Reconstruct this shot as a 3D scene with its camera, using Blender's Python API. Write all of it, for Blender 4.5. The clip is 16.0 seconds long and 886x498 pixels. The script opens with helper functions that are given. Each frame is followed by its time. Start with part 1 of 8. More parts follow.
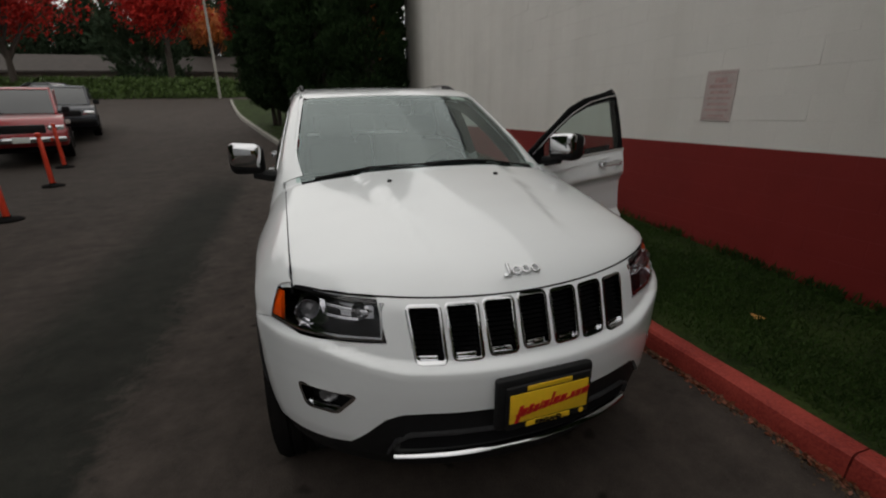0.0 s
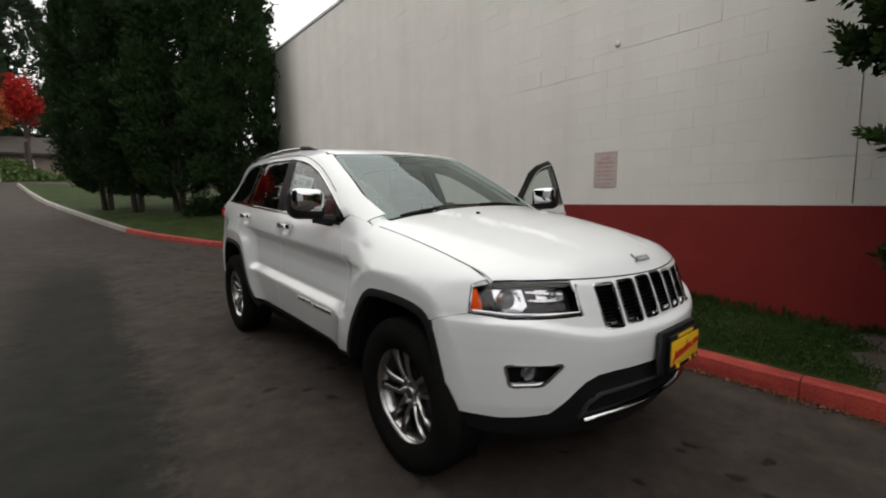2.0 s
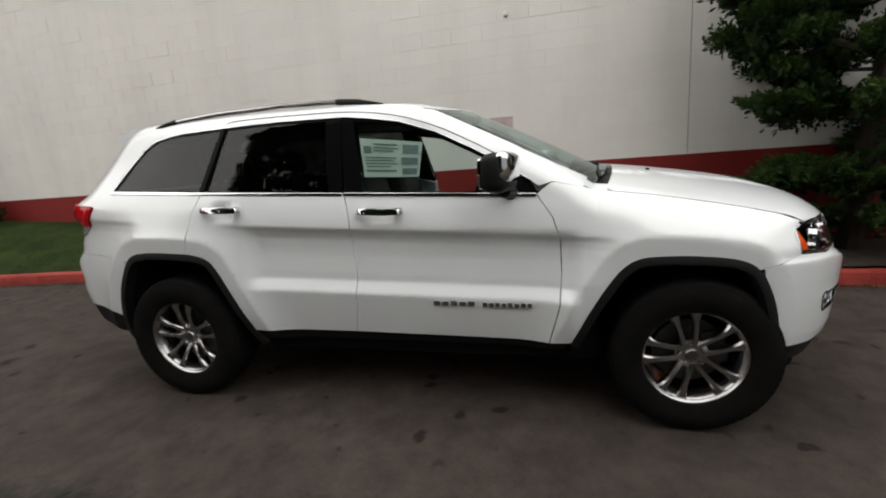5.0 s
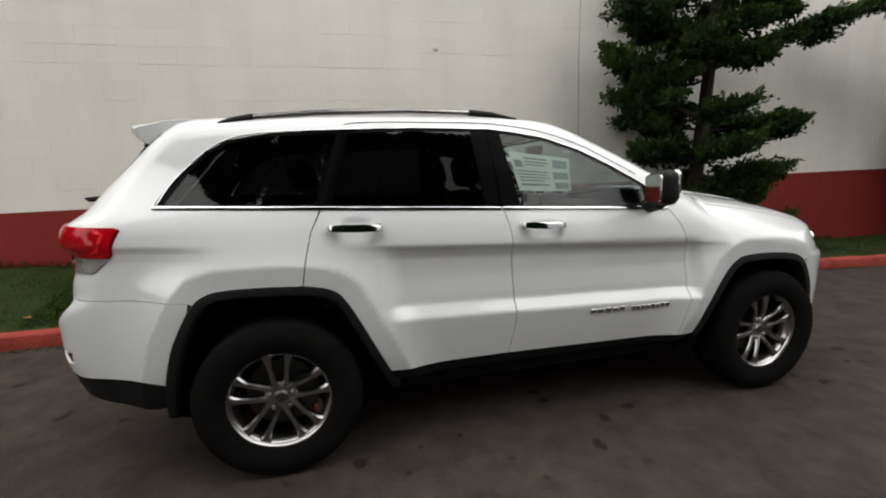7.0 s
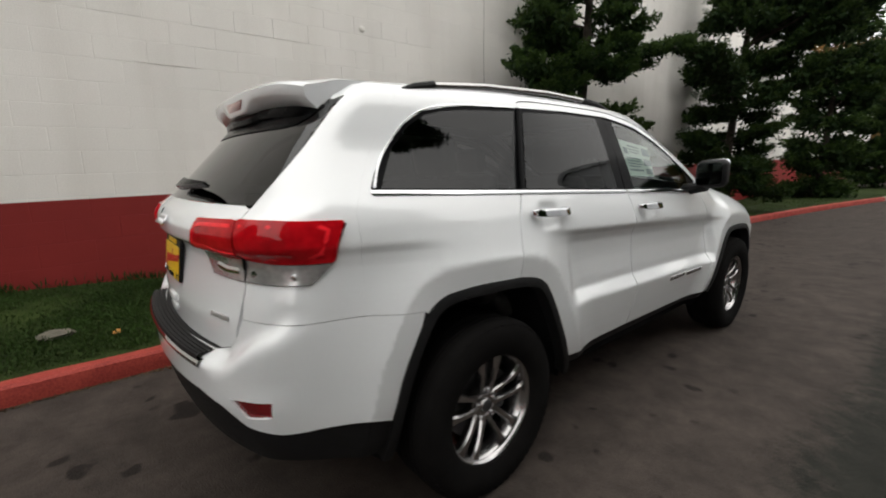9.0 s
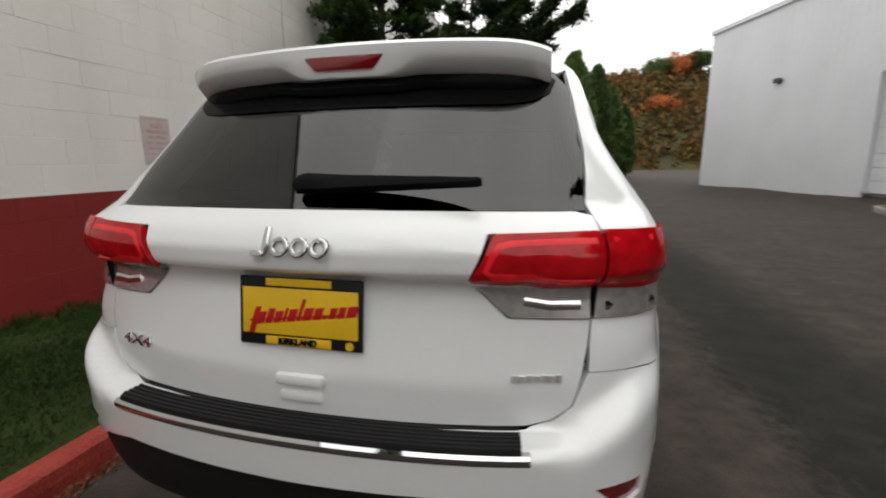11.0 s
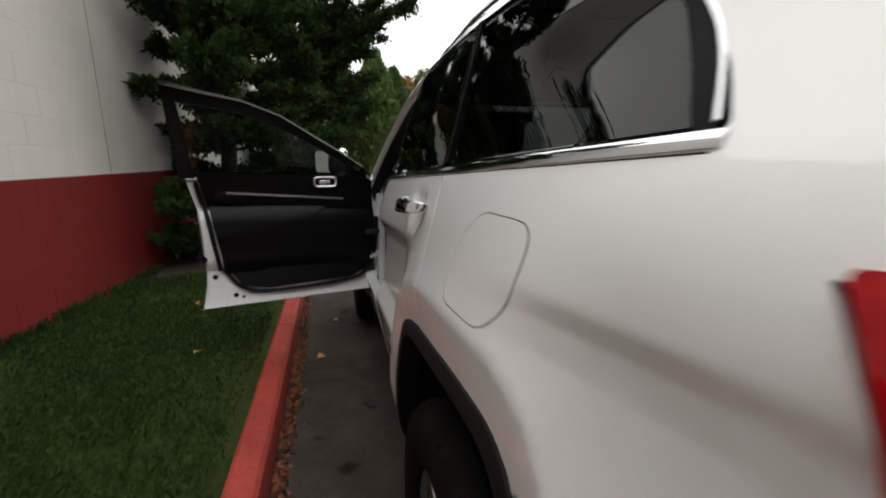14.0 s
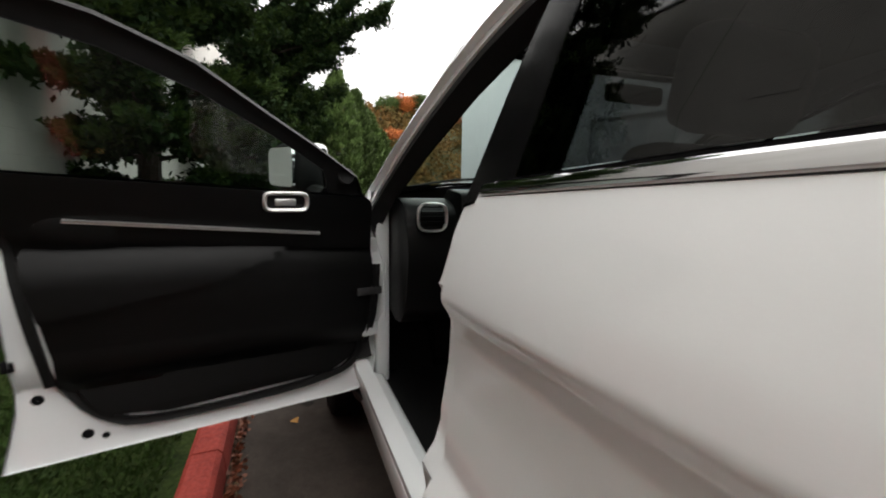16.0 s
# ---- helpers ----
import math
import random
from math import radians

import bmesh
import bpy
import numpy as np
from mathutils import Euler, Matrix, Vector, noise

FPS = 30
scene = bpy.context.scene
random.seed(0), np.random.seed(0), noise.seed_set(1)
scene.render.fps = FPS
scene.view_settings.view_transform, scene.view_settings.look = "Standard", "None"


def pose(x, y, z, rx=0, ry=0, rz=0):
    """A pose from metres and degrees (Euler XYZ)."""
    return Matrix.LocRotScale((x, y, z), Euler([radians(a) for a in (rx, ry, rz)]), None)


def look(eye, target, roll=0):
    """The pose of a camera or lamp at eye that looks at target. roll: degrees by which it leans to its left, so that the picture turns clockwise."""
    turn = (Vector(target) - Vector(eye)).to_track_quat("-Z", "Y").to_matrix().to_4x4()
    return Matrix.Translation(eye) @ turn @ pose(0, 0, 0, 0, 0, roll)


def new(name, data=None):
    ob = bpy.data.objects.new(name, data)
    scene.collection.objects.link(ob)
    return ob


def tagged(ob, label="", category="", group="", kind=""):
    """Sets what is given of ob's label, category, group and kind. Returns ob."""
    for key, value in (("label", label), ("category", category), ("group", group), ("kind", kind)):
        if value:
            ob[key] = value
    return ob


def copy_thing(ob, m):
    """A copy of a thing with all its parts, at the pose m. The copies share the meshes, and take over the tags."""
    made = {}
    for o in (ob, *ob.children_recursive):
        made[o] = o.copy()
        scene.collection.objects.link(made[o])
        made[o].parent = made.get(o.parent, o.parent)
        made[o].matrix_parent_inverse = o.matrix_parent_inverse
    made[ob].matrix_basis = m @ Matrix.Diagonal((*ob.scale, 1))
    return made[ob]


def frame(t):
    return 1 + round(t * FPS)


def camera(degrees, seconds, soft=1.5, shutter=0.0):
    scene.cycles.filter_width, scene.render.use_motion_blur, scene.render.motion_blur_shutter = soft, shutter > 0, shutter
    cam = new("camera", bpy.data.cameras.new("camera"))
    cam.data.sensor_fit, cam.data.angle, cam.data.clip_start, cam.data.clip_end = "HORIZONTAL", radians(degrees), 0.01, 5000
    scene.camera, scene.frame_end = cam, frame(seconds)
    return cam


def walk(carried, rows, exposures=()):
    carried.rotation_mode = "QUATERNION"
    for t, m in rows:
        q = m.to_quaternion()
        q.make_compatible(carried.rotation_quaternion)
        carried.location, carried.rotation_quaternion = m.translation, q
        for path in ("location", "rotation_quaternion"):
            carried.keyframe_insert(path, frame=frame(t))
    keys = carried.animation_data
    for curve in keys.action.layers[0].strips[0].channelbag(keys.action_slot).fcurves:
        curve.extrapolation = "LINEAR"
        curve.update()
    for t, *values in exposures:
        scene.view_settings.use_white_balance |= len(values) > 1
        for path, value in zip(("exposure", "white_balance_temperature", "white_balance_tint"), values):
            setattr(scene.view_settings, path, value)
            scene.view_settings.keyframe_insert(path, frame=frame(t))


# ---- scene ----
cam = camera(91.8, 16.0, 1.9, 0.4)

PATH = [
    (0, (0.709, 3.421, 1.622), (0.107, 1.626, 0.977), -0.9),
    (0.5, (1.014, 3.415, 1.565), (0.213, 1.645, 1.091), -0.2),
    (1, (1.353, 3.398, 1.508), (0.372, 1.711, 1.067), -0.6),
    (1.5, (1.72, 3.339, 1.459), (0.582, 1.73, 1.114), 0.9),
    (2, (2.055, 3.132, 1.391), (0.778, 1.617, 1.124), -0.5),
    (2.5, (2.341, 2.836, 1.35), (0.937, 1.45, 1.02), -0.8),
    (3, (2.581, 2.5, 1.354), (1.002, 1.334, 0.967), -0.8),
    (3.5, (2.748, 2.079, 1.373), (1.079, 1.04, 1.01), -2.1),
    (6, (3.057, -0.203, 1.427), (1.096, -0.115, 1.047), -2.0),
    (6.5, (3.009, -0.697, 1.414), (1.058, -0.375, 1.115), -1.6),
    (7, (2.932, -1.155, 1.411), (1.02, -0.672, 1.078), -1.6),
    (7.5, (2.77, -1.569, 1.423), (0.932, -0.86, 1.081), -0.5),
    (8, (2.6, -1.969, 1.423), (0.873, -1.018, 1.09), -0.7),
    (8.5, (2.352, -2.335, 1.412), (0.745, -1.197, 1.064), -1.2),
    (9, (2.052, -2.667, 1.388), (0.542, -1.41, 1.016), -1.0),
    (11.5, (0.163, -3.278, 1.378), (0.075, -1.319, 0.989), -0.7),
    (12, (-0.199, -3.244, 1.398), (0.033, -1.311, 0.943), -0.5),
    (12.5, (-0.553, -3.109, 1.369), (-0.063, -1.25, 0.815), 0.5),
    (13, (-0.866, -2.9, 1.33), (-0.205, -1.116, 0.713), -1.0),
    (13.5, (-1.075, -2.596, 1.304), (-0.449, -0.782, 0.742), -1.5),
    (14, (-1.104, -2.215, 1.289), (-0.608, -0.316, 0.909), -0.4),
    (14.5, (-1.1, -1.867, 1.252), (-0.546, 0.033, 0.967), -1.6),
    (15, (-1.107, -1.561, 1.237), (-0.441, 0.299, 0.925), -0.6),
    (15.5, (-1.115, -1.233, 1.237), (-0.521, 0.656, 0.954), 0.8),
    (16, (-1.134, -0.922, 1.235), (-0.446, 0.938, 0.974), 0.9),
]
walk(cam, [(t, look(eye, target, roll)) for t, eye, target, roll in PATH],
     exposures=[(0, -0.54), (1.5, 0.0), (2.5, 0.28), (3.0, 0.14), (3.5, 0.34), (6, 0.60), (9, 0.56), (11.5, 0.34), (13, 0.32), (13.5, 0.38), (14, 0.58), (15, 0.64), (16, 0.96)])

# ---- world, sun and exposure ----
world = bpy.data.worlds.new("overcast")
scene.world = world
world.use_nodes = True
wn, wl = world.node_tree.nodes, world.node_tree.links
bg = wn["Background"]
sky = wn.new("ShaderNodeTexSky")
sky.sky_type = "NISHITA"
sky.sun_disc = False
sky.sun_elevation, sky.sun_rotation = radians(48), radians(70)
hue = wn.new("ShaderNodeHueSaturation")
hue.inputs["Saturation"].default_value = 0.25
wl.new(sky.outputs[0], hue.inputs["Color"])
cloud_co = wn.new("ShaderNodeTexCoord")
cloud = wn.new("ShaderNodeTexNoise")
cloud.inputs["Scale"].default_value, cloud.inputs["Detail"].default_value = 2.2, 6
wl.new(cloud_co.outputs["Generated"], cloud.inputs["Vector"])
ramp = wn.new("ShaderNodeValToRGB")
ramp.color_ramp.elements[0].position, ramp.color_ramp.elements[0].color = 0.3, (6.65, 6.55, 6.35, 1)
ramp.color_ramp.elements[1].position, ramp.color_ramp.elements[1].color = 0.75, (9.65, 9.4, 8.95, 1)
wl.new(cloud.outputs["Fac"], ramp.inputs["Fac"])
over = wn.new("ShaderNodeMix")
over.data_type = "RGBA"
over.inputs["Factor"].default_value = 0.85
wl.new(hue.outputs[0], over.inputs["A"])
wl.new(ramp.outputs[0], over.inputs["B"])
# an overcast sky is three times as bright overhead as at the horizon
up = wn.new("ShaderNodeSeparateXYZ")
wl.new(cloud_co.outputs["Generated"], up.inputs[0])
lift = wn.new("ShaderNodeMapRange")
lift.inputs["From Min"].default_value, lift.inputs["From Max"].default_value = 0.0, 1.0
lift.inputs["To Min"].default_value, lift.inputs["To Max"].default_value = 1.12, 1.45
wl.new(up.outputs["Z"], lift.inputs["Value"])
scale = wn.new("ShaderNodeVectorMath")
scale.operation = "SCALE"
wl.new(over.outputs["Result"], scale.inputs[0])
wl.new(lift.outputs[0], scale.inputs["Scale"])
wl.new(scale.outputs[0], bg.inputs["Color"])
bg.inputs["Strength"].default_value = 0.132

sun = new("sun", bpy.data.lights.new("sun", "SUN"))
sun.data.energy, sun.data.angle, sun.data.color = 0.55, radians(110), (1.0, 0.97, 0.92)
sun.matrix_world = look((6, -2, 8), (0, 0, 0))


# ---- materials ----
def mat(name, color, rough=0.6, metal=0.0, vary=0.15, scale=8.0, bump=0.0, fine=60.0, coat=0.0, spec=0.5, tint=None, per=0.0):
    m = bpy.data.materials.new(name)
    m.use_nodes = True
    n, l = m.node_tree.nodes, m.node_tree.links
    p = n["Principled BSDF"]
    p.inputs["Roughness"].default_value = rough
    p.inputs["Metallic"].default_value = metal
    p.inputs["Specular IOR Level"].default_value = spec
    p.inputs["Coat Weight"].default_value = coat
    p.inputs["Coat Roughness"].default_value = 0.04
    co = n.new("ShaderNodeTexCoord")
    a, b = n.new("ShaderNodeTexNoise"), n.new("ShaderNodeTexNoise")
    a.inputs["Scale"].default_value, a.inputs["Detail"].default_value = scale, 4
    b.inputs["Scale"].default_value, b.inputs["Detail"].default_value = fine, 3
    for t in (a, b):
        l.new(co.outputs["Object"], t.inputs["Vector"])
    add = n.new("ShaderNodeMath")
    add.operation = "ADD"
    l.new(a.outputs["Fac"], add.inputs[0])
    l.new(b.outputs["Fac"], add.inputs[1])
    r = n.new("ShaderNodeMapRange")
    r.inputs["From Min"].default_value, r.inputs["From Max"].default_value = 0.7, 1.3
    l.new(add.outputs[0], r.inputs["Value"])
    mix = n.new("ShaderNodeMix")
    mix.data_type = "RGBA"
    c2 = tint if tint else tuple(min(1, c * (1 + vary)) for c in color)
    mix.inputs["A"].default_value = (*[c * (1 - vary) for c in color], 1)
    mix.inputs["B"].default_value = (*c2, 1)
    l.new(r.outputs[0], mix.inputs["Factor"])
    out = mix.outputs["Result"]
    if per:
        info = n.new("ShaderNodeObjectInfo")
        geo = n.new("ShaderNodeNewGeometry")
        s = n.new("ShaderNodeMath")
        s.operation = "ADD"
        l.new(info.outputs["Random"], s.inputs[0])
        l.new(geo.outputs["Random Per Island"], s.inputs[1])
        hs = n.new("ShaderNodeHueSaturation")
        mr = n.new("ShaderNodeMapRange")
        mr.inputs["From Max"].default_value = 2.0
        mr.inputs["To Min"].default_value, mr.inputs["To Max"].default_value = 1 - per, 1 + per
        l.new(s.outputs[0], mr.inputs["Value"])
        l.new(mr.outputs[0], hs.inputs["Value"])
        l.new(out, hs.inputs["Color"])
        out = hs.outputs[0]
    l.new(out, p.inputs["Base Color"])
    if bump:
        bm = n.new("ShaderNodeBump")
        bm.inputs["Strength"].default_value, bm.inputs["Distance"].default_value = bump, 0.01
        l.new(b.outputs["Fac"], bm.inputs["Height"])
        l.new(bm.outputs[0], p.inputs["Normal"])
    return m


def glass_mat(name, tint, ior=1.5, rough=0.0, gloss=1.0, cast=(1, 1, 1)):
    """Thin glass: tinted see-through with a clear reflection that grows towards grazing, alike from both sides."""
    m = bpy.data.materials.new(name)
    m.use_nodes = True
    n, l = m.node_tree.nodes, m.node_tree.links
    n.remove(n["Principled BSDF"])
    tr, gl, mx, face = n.new("ShaderNodeBsdfTransparent"), n.new("ShaderNodeBsdfGlossy"), n.new("ShaderNodeMixShader"), n.new("ShaderNodeLayerWeight")
    tr.inputs["Color"].default_value = (*tint, 1)
    gl.inputs["Roughness"].default_value = rough
    gl.inputs["Color"].default_value = (gloss * cast[0], gloss * cast[1], gloss * cast[2], 1)
    face.inputs["Blend"].default_value = 0.5
    p5, sc = n.new("ShaderNodeMath"), n.new("ShaderNodeMath")
    p5.operation, sc.operation = "POWER", "MULTIPLY_ADD"
    l.new(face.outputs["Facing"], p5.inputs[0])
    p5.inputs[1].default_value = 5.0
    f0 = ((ior - 1) / (ior + 1)) ** 2
    l.new(p5.outputs[0], sc.inputs[0])
    sc.inputs[1].default_value, sc.inputs[2].default_value = 1.0 - f0, f0
    l.new(sc.outputs[0], mx.inputs[0])
    l.new(tr.outputs[0], mx.inputs[1])
    l.new(gl.outputs[0], mx.inputs[2])
    l.new(mx.outputs[0], n["Material Output"].inputs["Surface"])
    return m


M_PAINT = mat("white_paint", (0.835, 0.855, 0.866), 0.30, vary=0.012, scale=3, fine=400, coat=1.0)
M_PAINT.node_tree.nodes["Principled BSDF"].inputs["Coat IOR"].default_value = 1.62
M_BLACK = mat("black_plastic", (0.010, 0.010, 0.0105), 0.55, vary=0.2, scale=20, fine=900, bump=0.15, spec=0.22)
M_GLOSS = mat("gloss_black", (0.005, 0.005, 0.0055), 0.18, vary=0.1, spec=0.03)
M_DARK = mat("dark_void", (0.008, 0.008, 0.009), 0.9, vary=0.2, spec=0.1)
M_RUBBER = mat("tyre_rubber", (0.0085, 0.0080, 0.0078), 0.9, vary=0.3, scale=12, fine=300, bump=0.2, spec=0.05)
M_CHROME = mat("chrome", (0.64, 0.645, 0.66), 0.05, 1.0, vary=0.02)
M_ALLOY = mat("alloy", (0.42, 0.41, 0.41), 0.24, 1.0, vary=0.05)
M_GUN = mat("dark_metal", (0.10, 0.10, 0.105), 0.5, 0.8, vary=0.2)
M_CLEAR = glass_mat("clear_glass", (0.62, 0.72, 0.68))
M_SHIELD = glass_mat("windscreen_glass", (0.62, 0.72, 0.69), ior=2.2, cast=(0.88, 1.0, 0.99))
M_PRIV = glass_mat("privacy_glass", (0.060, 0.062, 0.065), ior=1.5, gloss=0.75)
M_BACK = glass_mat("rear_privacy_glass", (0.030, 0.031, 0.033), ior=1.68)
M_SATIN = mat("satin_metal", (0.72, 0.72, 0.72), 0.38, 0.85, vary=0.04)
M_CLEARLAMP = mat("clear_lamp", (0.60, 0.59, 0.59), 0.20, 0.65, vary=0.22, scale=14, fine=60, coat=1.0)
M_LENS = glass_mat("lamp_lens", (0.90, 0.90, 0.92))
M_RED_LENS = mat("red_lens", (0.42, 0.003, 0.008), 0.06, vary=0.25, scale=9, fine=30, coat=0.12, tint=(0.56, 0.006, 0.012), spec=0.25)
M_RED_DEEP = mat("deep_red_lens", (0.20, 0.003, 0.006), 0.08, vary=0.2, scale=9, fine=40, coat=1.0)
M_RED_BRIGHT = mat("bright_red_lens", (0.90, 0.020, 0.030), 0.10, vary=0.2, scale=9, fine=40, coat=0.12, spec=0.25)
M_AMBER = mat("amber_lens", (0.80, 0.085, 0.004), 0.15, vary=0.15, coat=0.2)
M_REFLECT = mat("lamp_reflector", (0.75, 0.75, 0.76), 0.12, 1.0, vary=0.05)
M_SMOKE = mat("smoked_lens", (0.10, 0.10, 0.105), 0.07, vary=0.3, scale=30, fine=90, coat=1.0)
M_SEAT = mat("grey_leather", (0.045, 0.044, 0.042), 0.5, vary=0.15, scale=12, fine=500, bump=0.2)
M_TRIM = mat("interior_trim", (0.0050, 0.0050, 0.0052), 0.42, vary=0.2, scale=14, fine=700, bump=0.1, spec=0.20)
M_LINER = mat("roof_liner", (0.42, 0.40, 0.37), 0.9, vary=0.08)
M_YELLOW = mat("plate_yellow", (0.80, 0.50, 0.02), 0.4, vary=0.05)
M_INKRED = mat("ink_red", (0.46, 0.008, 0.012), 0.4, vary=0.1)
M_PAPER = mat("sticker_paper", (0.74, 0.76, 0.72), 0.7, vary=0.05)
M_INK = mat("sticker_ink", (0.22, 0.25, 0.27), 0.7, vary=0.2)
M_BARK = mat("bark", (0.040, 0.030, 0.023), 0.9, vary=0.4, scale=14, fine=60, bump=0.8)
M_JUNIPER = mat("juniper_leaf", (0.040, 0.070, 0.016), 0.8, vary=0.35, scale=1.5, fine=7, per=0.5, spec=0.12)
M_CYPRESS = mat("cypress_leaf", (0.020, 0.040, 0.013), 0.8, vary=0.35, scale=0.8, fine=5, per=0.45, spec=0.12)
M_MAPLE = mat("red_maple_leaf", (0.42, 0.022, 0.016), 0.6, vary=0.35, scale=0.6, fine=4, per=0.35, spec=0.15)
M_ORANGE = mat("orange_leaf", (0.42, 0.12, 0.02), 0.6, vary=0.4, scale=0.6, fine=4, per=0.4)
M_FOREST = mat("fir_leaf", (0.035, 0.055, 0.030), 0.75, vary=0.35, scale=0.4, fine=3, per=0.4, spec=0.1)
M_SHRUB = mat("shrub_leaf", (0.07, 0.11, 0.03), 0.55, vary=0.4, scale=2, fine=9, per=0.45, spec=0.2)
M_KERB = mat("red_kerb_paint", (0.32, 0.024, 0.016), 0.75, vary=0.35, scale=5, fine=70, bump=0.5, tint=(0.40, 0.052, 0.034))
M_KERB_GREY = mat("bare_kerb", (0.26, 0.25, 0.22), 0.85, vary=0.3, scale=5, fine=70, bump=0.5)
M_SOIL = mat("bark_soil", (0.050, 0.038, 0.028), 0.95, vary=0.4, scale=10, fine=90, bump=0.8)
M_GRASS = mat("grass_blade", (0.023, 0.047, 0.0072), 0.75, vary=0.3, scale=1.3, fine=6, per=0.5, spec=0.2)
M_TURF = mat("turf", (0.014, 0.025, 0.006), 0.95, vary=0.45, scale=2.2, fine=45, bump=0.9, tint=(0.038, 0.058, 0.013), spec=0.15)
M_METAL_WALL = mat("painted_metal", (0.60, 0.62, 0.64), 0.5, vary=0.06, scale=0.6, fine=20)
M_ROOF = mat("brown_roof", (0.045, 0.036, 0.031), 0.85, vary=0.3, scale=2, fine=25)
M_SIDING = mat("house_siding", (0.22, 0.18, 0.15), 0.8, vary=0.2, scale=2, fine=20)
M_ORANGE_POST = mat("orange_post", (0.62, 0.045, 0.015), 0.45, vary=0.12)
M_SIGN = mat("faded_sign", (0.52, 0.44, 0.42), 0.6, vary=0.12, scale=9, fine=60)
M_SIGN_INK = mat("faded_red_ink", (0.50, 0.34, 0.32), 0.6, vary=0.2, scale=20)
M_DEBRIS = mat("kerb_debris", (0.085, 0.052, 0.026), 0.9, vary=0.5, scale=9, fine=60, per=0.6)
M_WOOD_MIX = mat("autumn_wood_leaf", (0.050, 0.062, 0.022), 0.8, vary=0.3, scale=0.05, fine=0.35, tint=(0.20, 0.105, 0.035), per=0.5, spec=0.1)
M_MEADOW = mat("hillside_grass", (0.045, 0.055, 0.020), 0.9, vary=0.5, scale=0.10, fine=1.2, tint=(0.10, 0.085, 0.030))
M_CRUMBS = mat("leaf_crumbs", (0.16, 0.045, 0.018), 0.6, vary=0.4, scale=30)
M_STONE = mat("mossy_stone", (0.115, 0.105, 0.080), 0.85, vary=0.35, scale=14, fine=200, bump=0.4)
M_LEAF = mat("fallen_leaf", (0.42, 0.20, 0.04), 0.7, vary=0.3)


def asphalt_mat():
    m = mat("asphalt", (0.047, 0.0380, 0.0325), 0.85, vary=0.20, scale=1.1, fine=120, bump=0.6, spec=0.18)
    n, l = m.node_tree.nodes, m.node_tree.links
    p = n["Principled BSDF"]
    src = p.inputs["Base Color"].links[0].from_socket
    geo = n.new("ShaderNodeNewGeometry")
    sep = n.new("ShaderNodeSeparateXYZ")
    l.new(geo.outputs["Position"], sep.inputs[0])
    wob = n.new("ShaderNodeTexNoise")
    wob.inputs["Scale"].default_value, wob.inputs["Detail"].default_value = 0.9, 6
    l.new(geo.outputs["Position"], wob.inputs["Vector"])

    def math_node(op, a, b):
        q = n.new("ShaderNodeMath")
        q.operation = op
        for i, v in enumerate((a, b)):
            if isinstance(v, (int, float)):
                q.inputs[i].default_value = v
            else:
                l.new(v, q.inputs[i])
        return q.outputs[0]

    # a newer, darker and bluer lane of asphalt along the far side of the drive
    edge = math_node("ADD", sep.outputs["X"], math_node("MULTIPLY", math_node("SUBTRACT", wob.outputs["Fac"], 0.5), 0.4))
    crumb = n.new("ShaderNodeTexNoise")
    crumb.inputs["Scale"].default_value, crumb.inputs["Detail"].default_value, crumb.inputs["Roughness"].default_value = 11.0, 5, 0.7
    l.new(geo.outputs["Position"], crumb.inputs["Vector"])
    edge = math_node("ADD", edge, math_node("MULTIPLY", math_node("SUBTRACT", crumb.outputs["Fac"], 0.5), 0.7))
    lane = n.new("ShaderNodeMapRange")
    lane.inputs["From Min"].default_value, lane.inputs["From Max"].default_value = 1.70, 1.90
    l.new(edge, lane.inputs["Value"])
    lane2 = n.new("ShaderNodeMapRange")
    lane2.inputs["From Min"].default_value, lane2.inputs["From Max"].default_value = 3.1, 2.5
    l.new(edge, lane2.inputs["Value"])
    dark = n.new("ShaderNodeMix")
    dark.data_type, dark.blend_type = "RGBA", "MULTIPLY"
    lane3 = n.new("ShaderNodeMapRange")
    lane3.inputs["From Min"].default_value, lane3.inputs["From Max"].default_value = -8.5, -5.5
    l.new(sep.outputs["Y"], lane3.inputs["Value"])
    l.new(math_node("MULTIPLY", math_node("MULTIPLY", lane.outputs[0], lane2.outputs[0]), lane3.outputs[0]), dark.inputs["Factor"])
    l.new(src, dark.inputs["A"])
    dark.inputs["B"].default_value = (0.36, 0.44, 0.41, 1)
    # oil drips and stains
    spot = n.new("ShaderNodeTexVoronoi")
    spot.inputs["Scale"].default_value = 4.6
    warp = n.new("ShaderNodeTexNoise")
    warp.inputs["Scale"].default_value, warp.inputs["Detail"].default_value = 5.0, 4
    l.new(geo.outputs["Position"], warp.inputs["Vector"])
    bend = n.new("ShaderNodeVectorMath")
    bend.operation = "MULTIPLY_ADD"
    l.new(warp.outputs["Color"], bend.inputs[0])
    bend.inputs[1].default_value = (0.22, 0.22, 0.0)
    l.new(geo.outputs["Position"], bend.inputs[2])
    l.new(bend.outputs[0], spot.inputs["Vector"])
    sp = n.new("ShaderNodeMapRange")
    sp.inputs["From Min"].default_value, sp.inputs["From Max"].default_value = 0.21, 0.11
    l.new(math_node("ADD", spot.outputs["Distance"], math_node("MULTIPLY", math_node("SUBTRACT", wob.outputs["Fac"], 0.46), 0.9)), sp.inputs["Value"])
    dk = n.new("ShaderNodeMix")
    dk.data_type, dk.blend_type = "RGBA", "MULTIPLY"
    # drips gather in the lane where cars stand
    band = n.new("ShaderNodeMapRange")
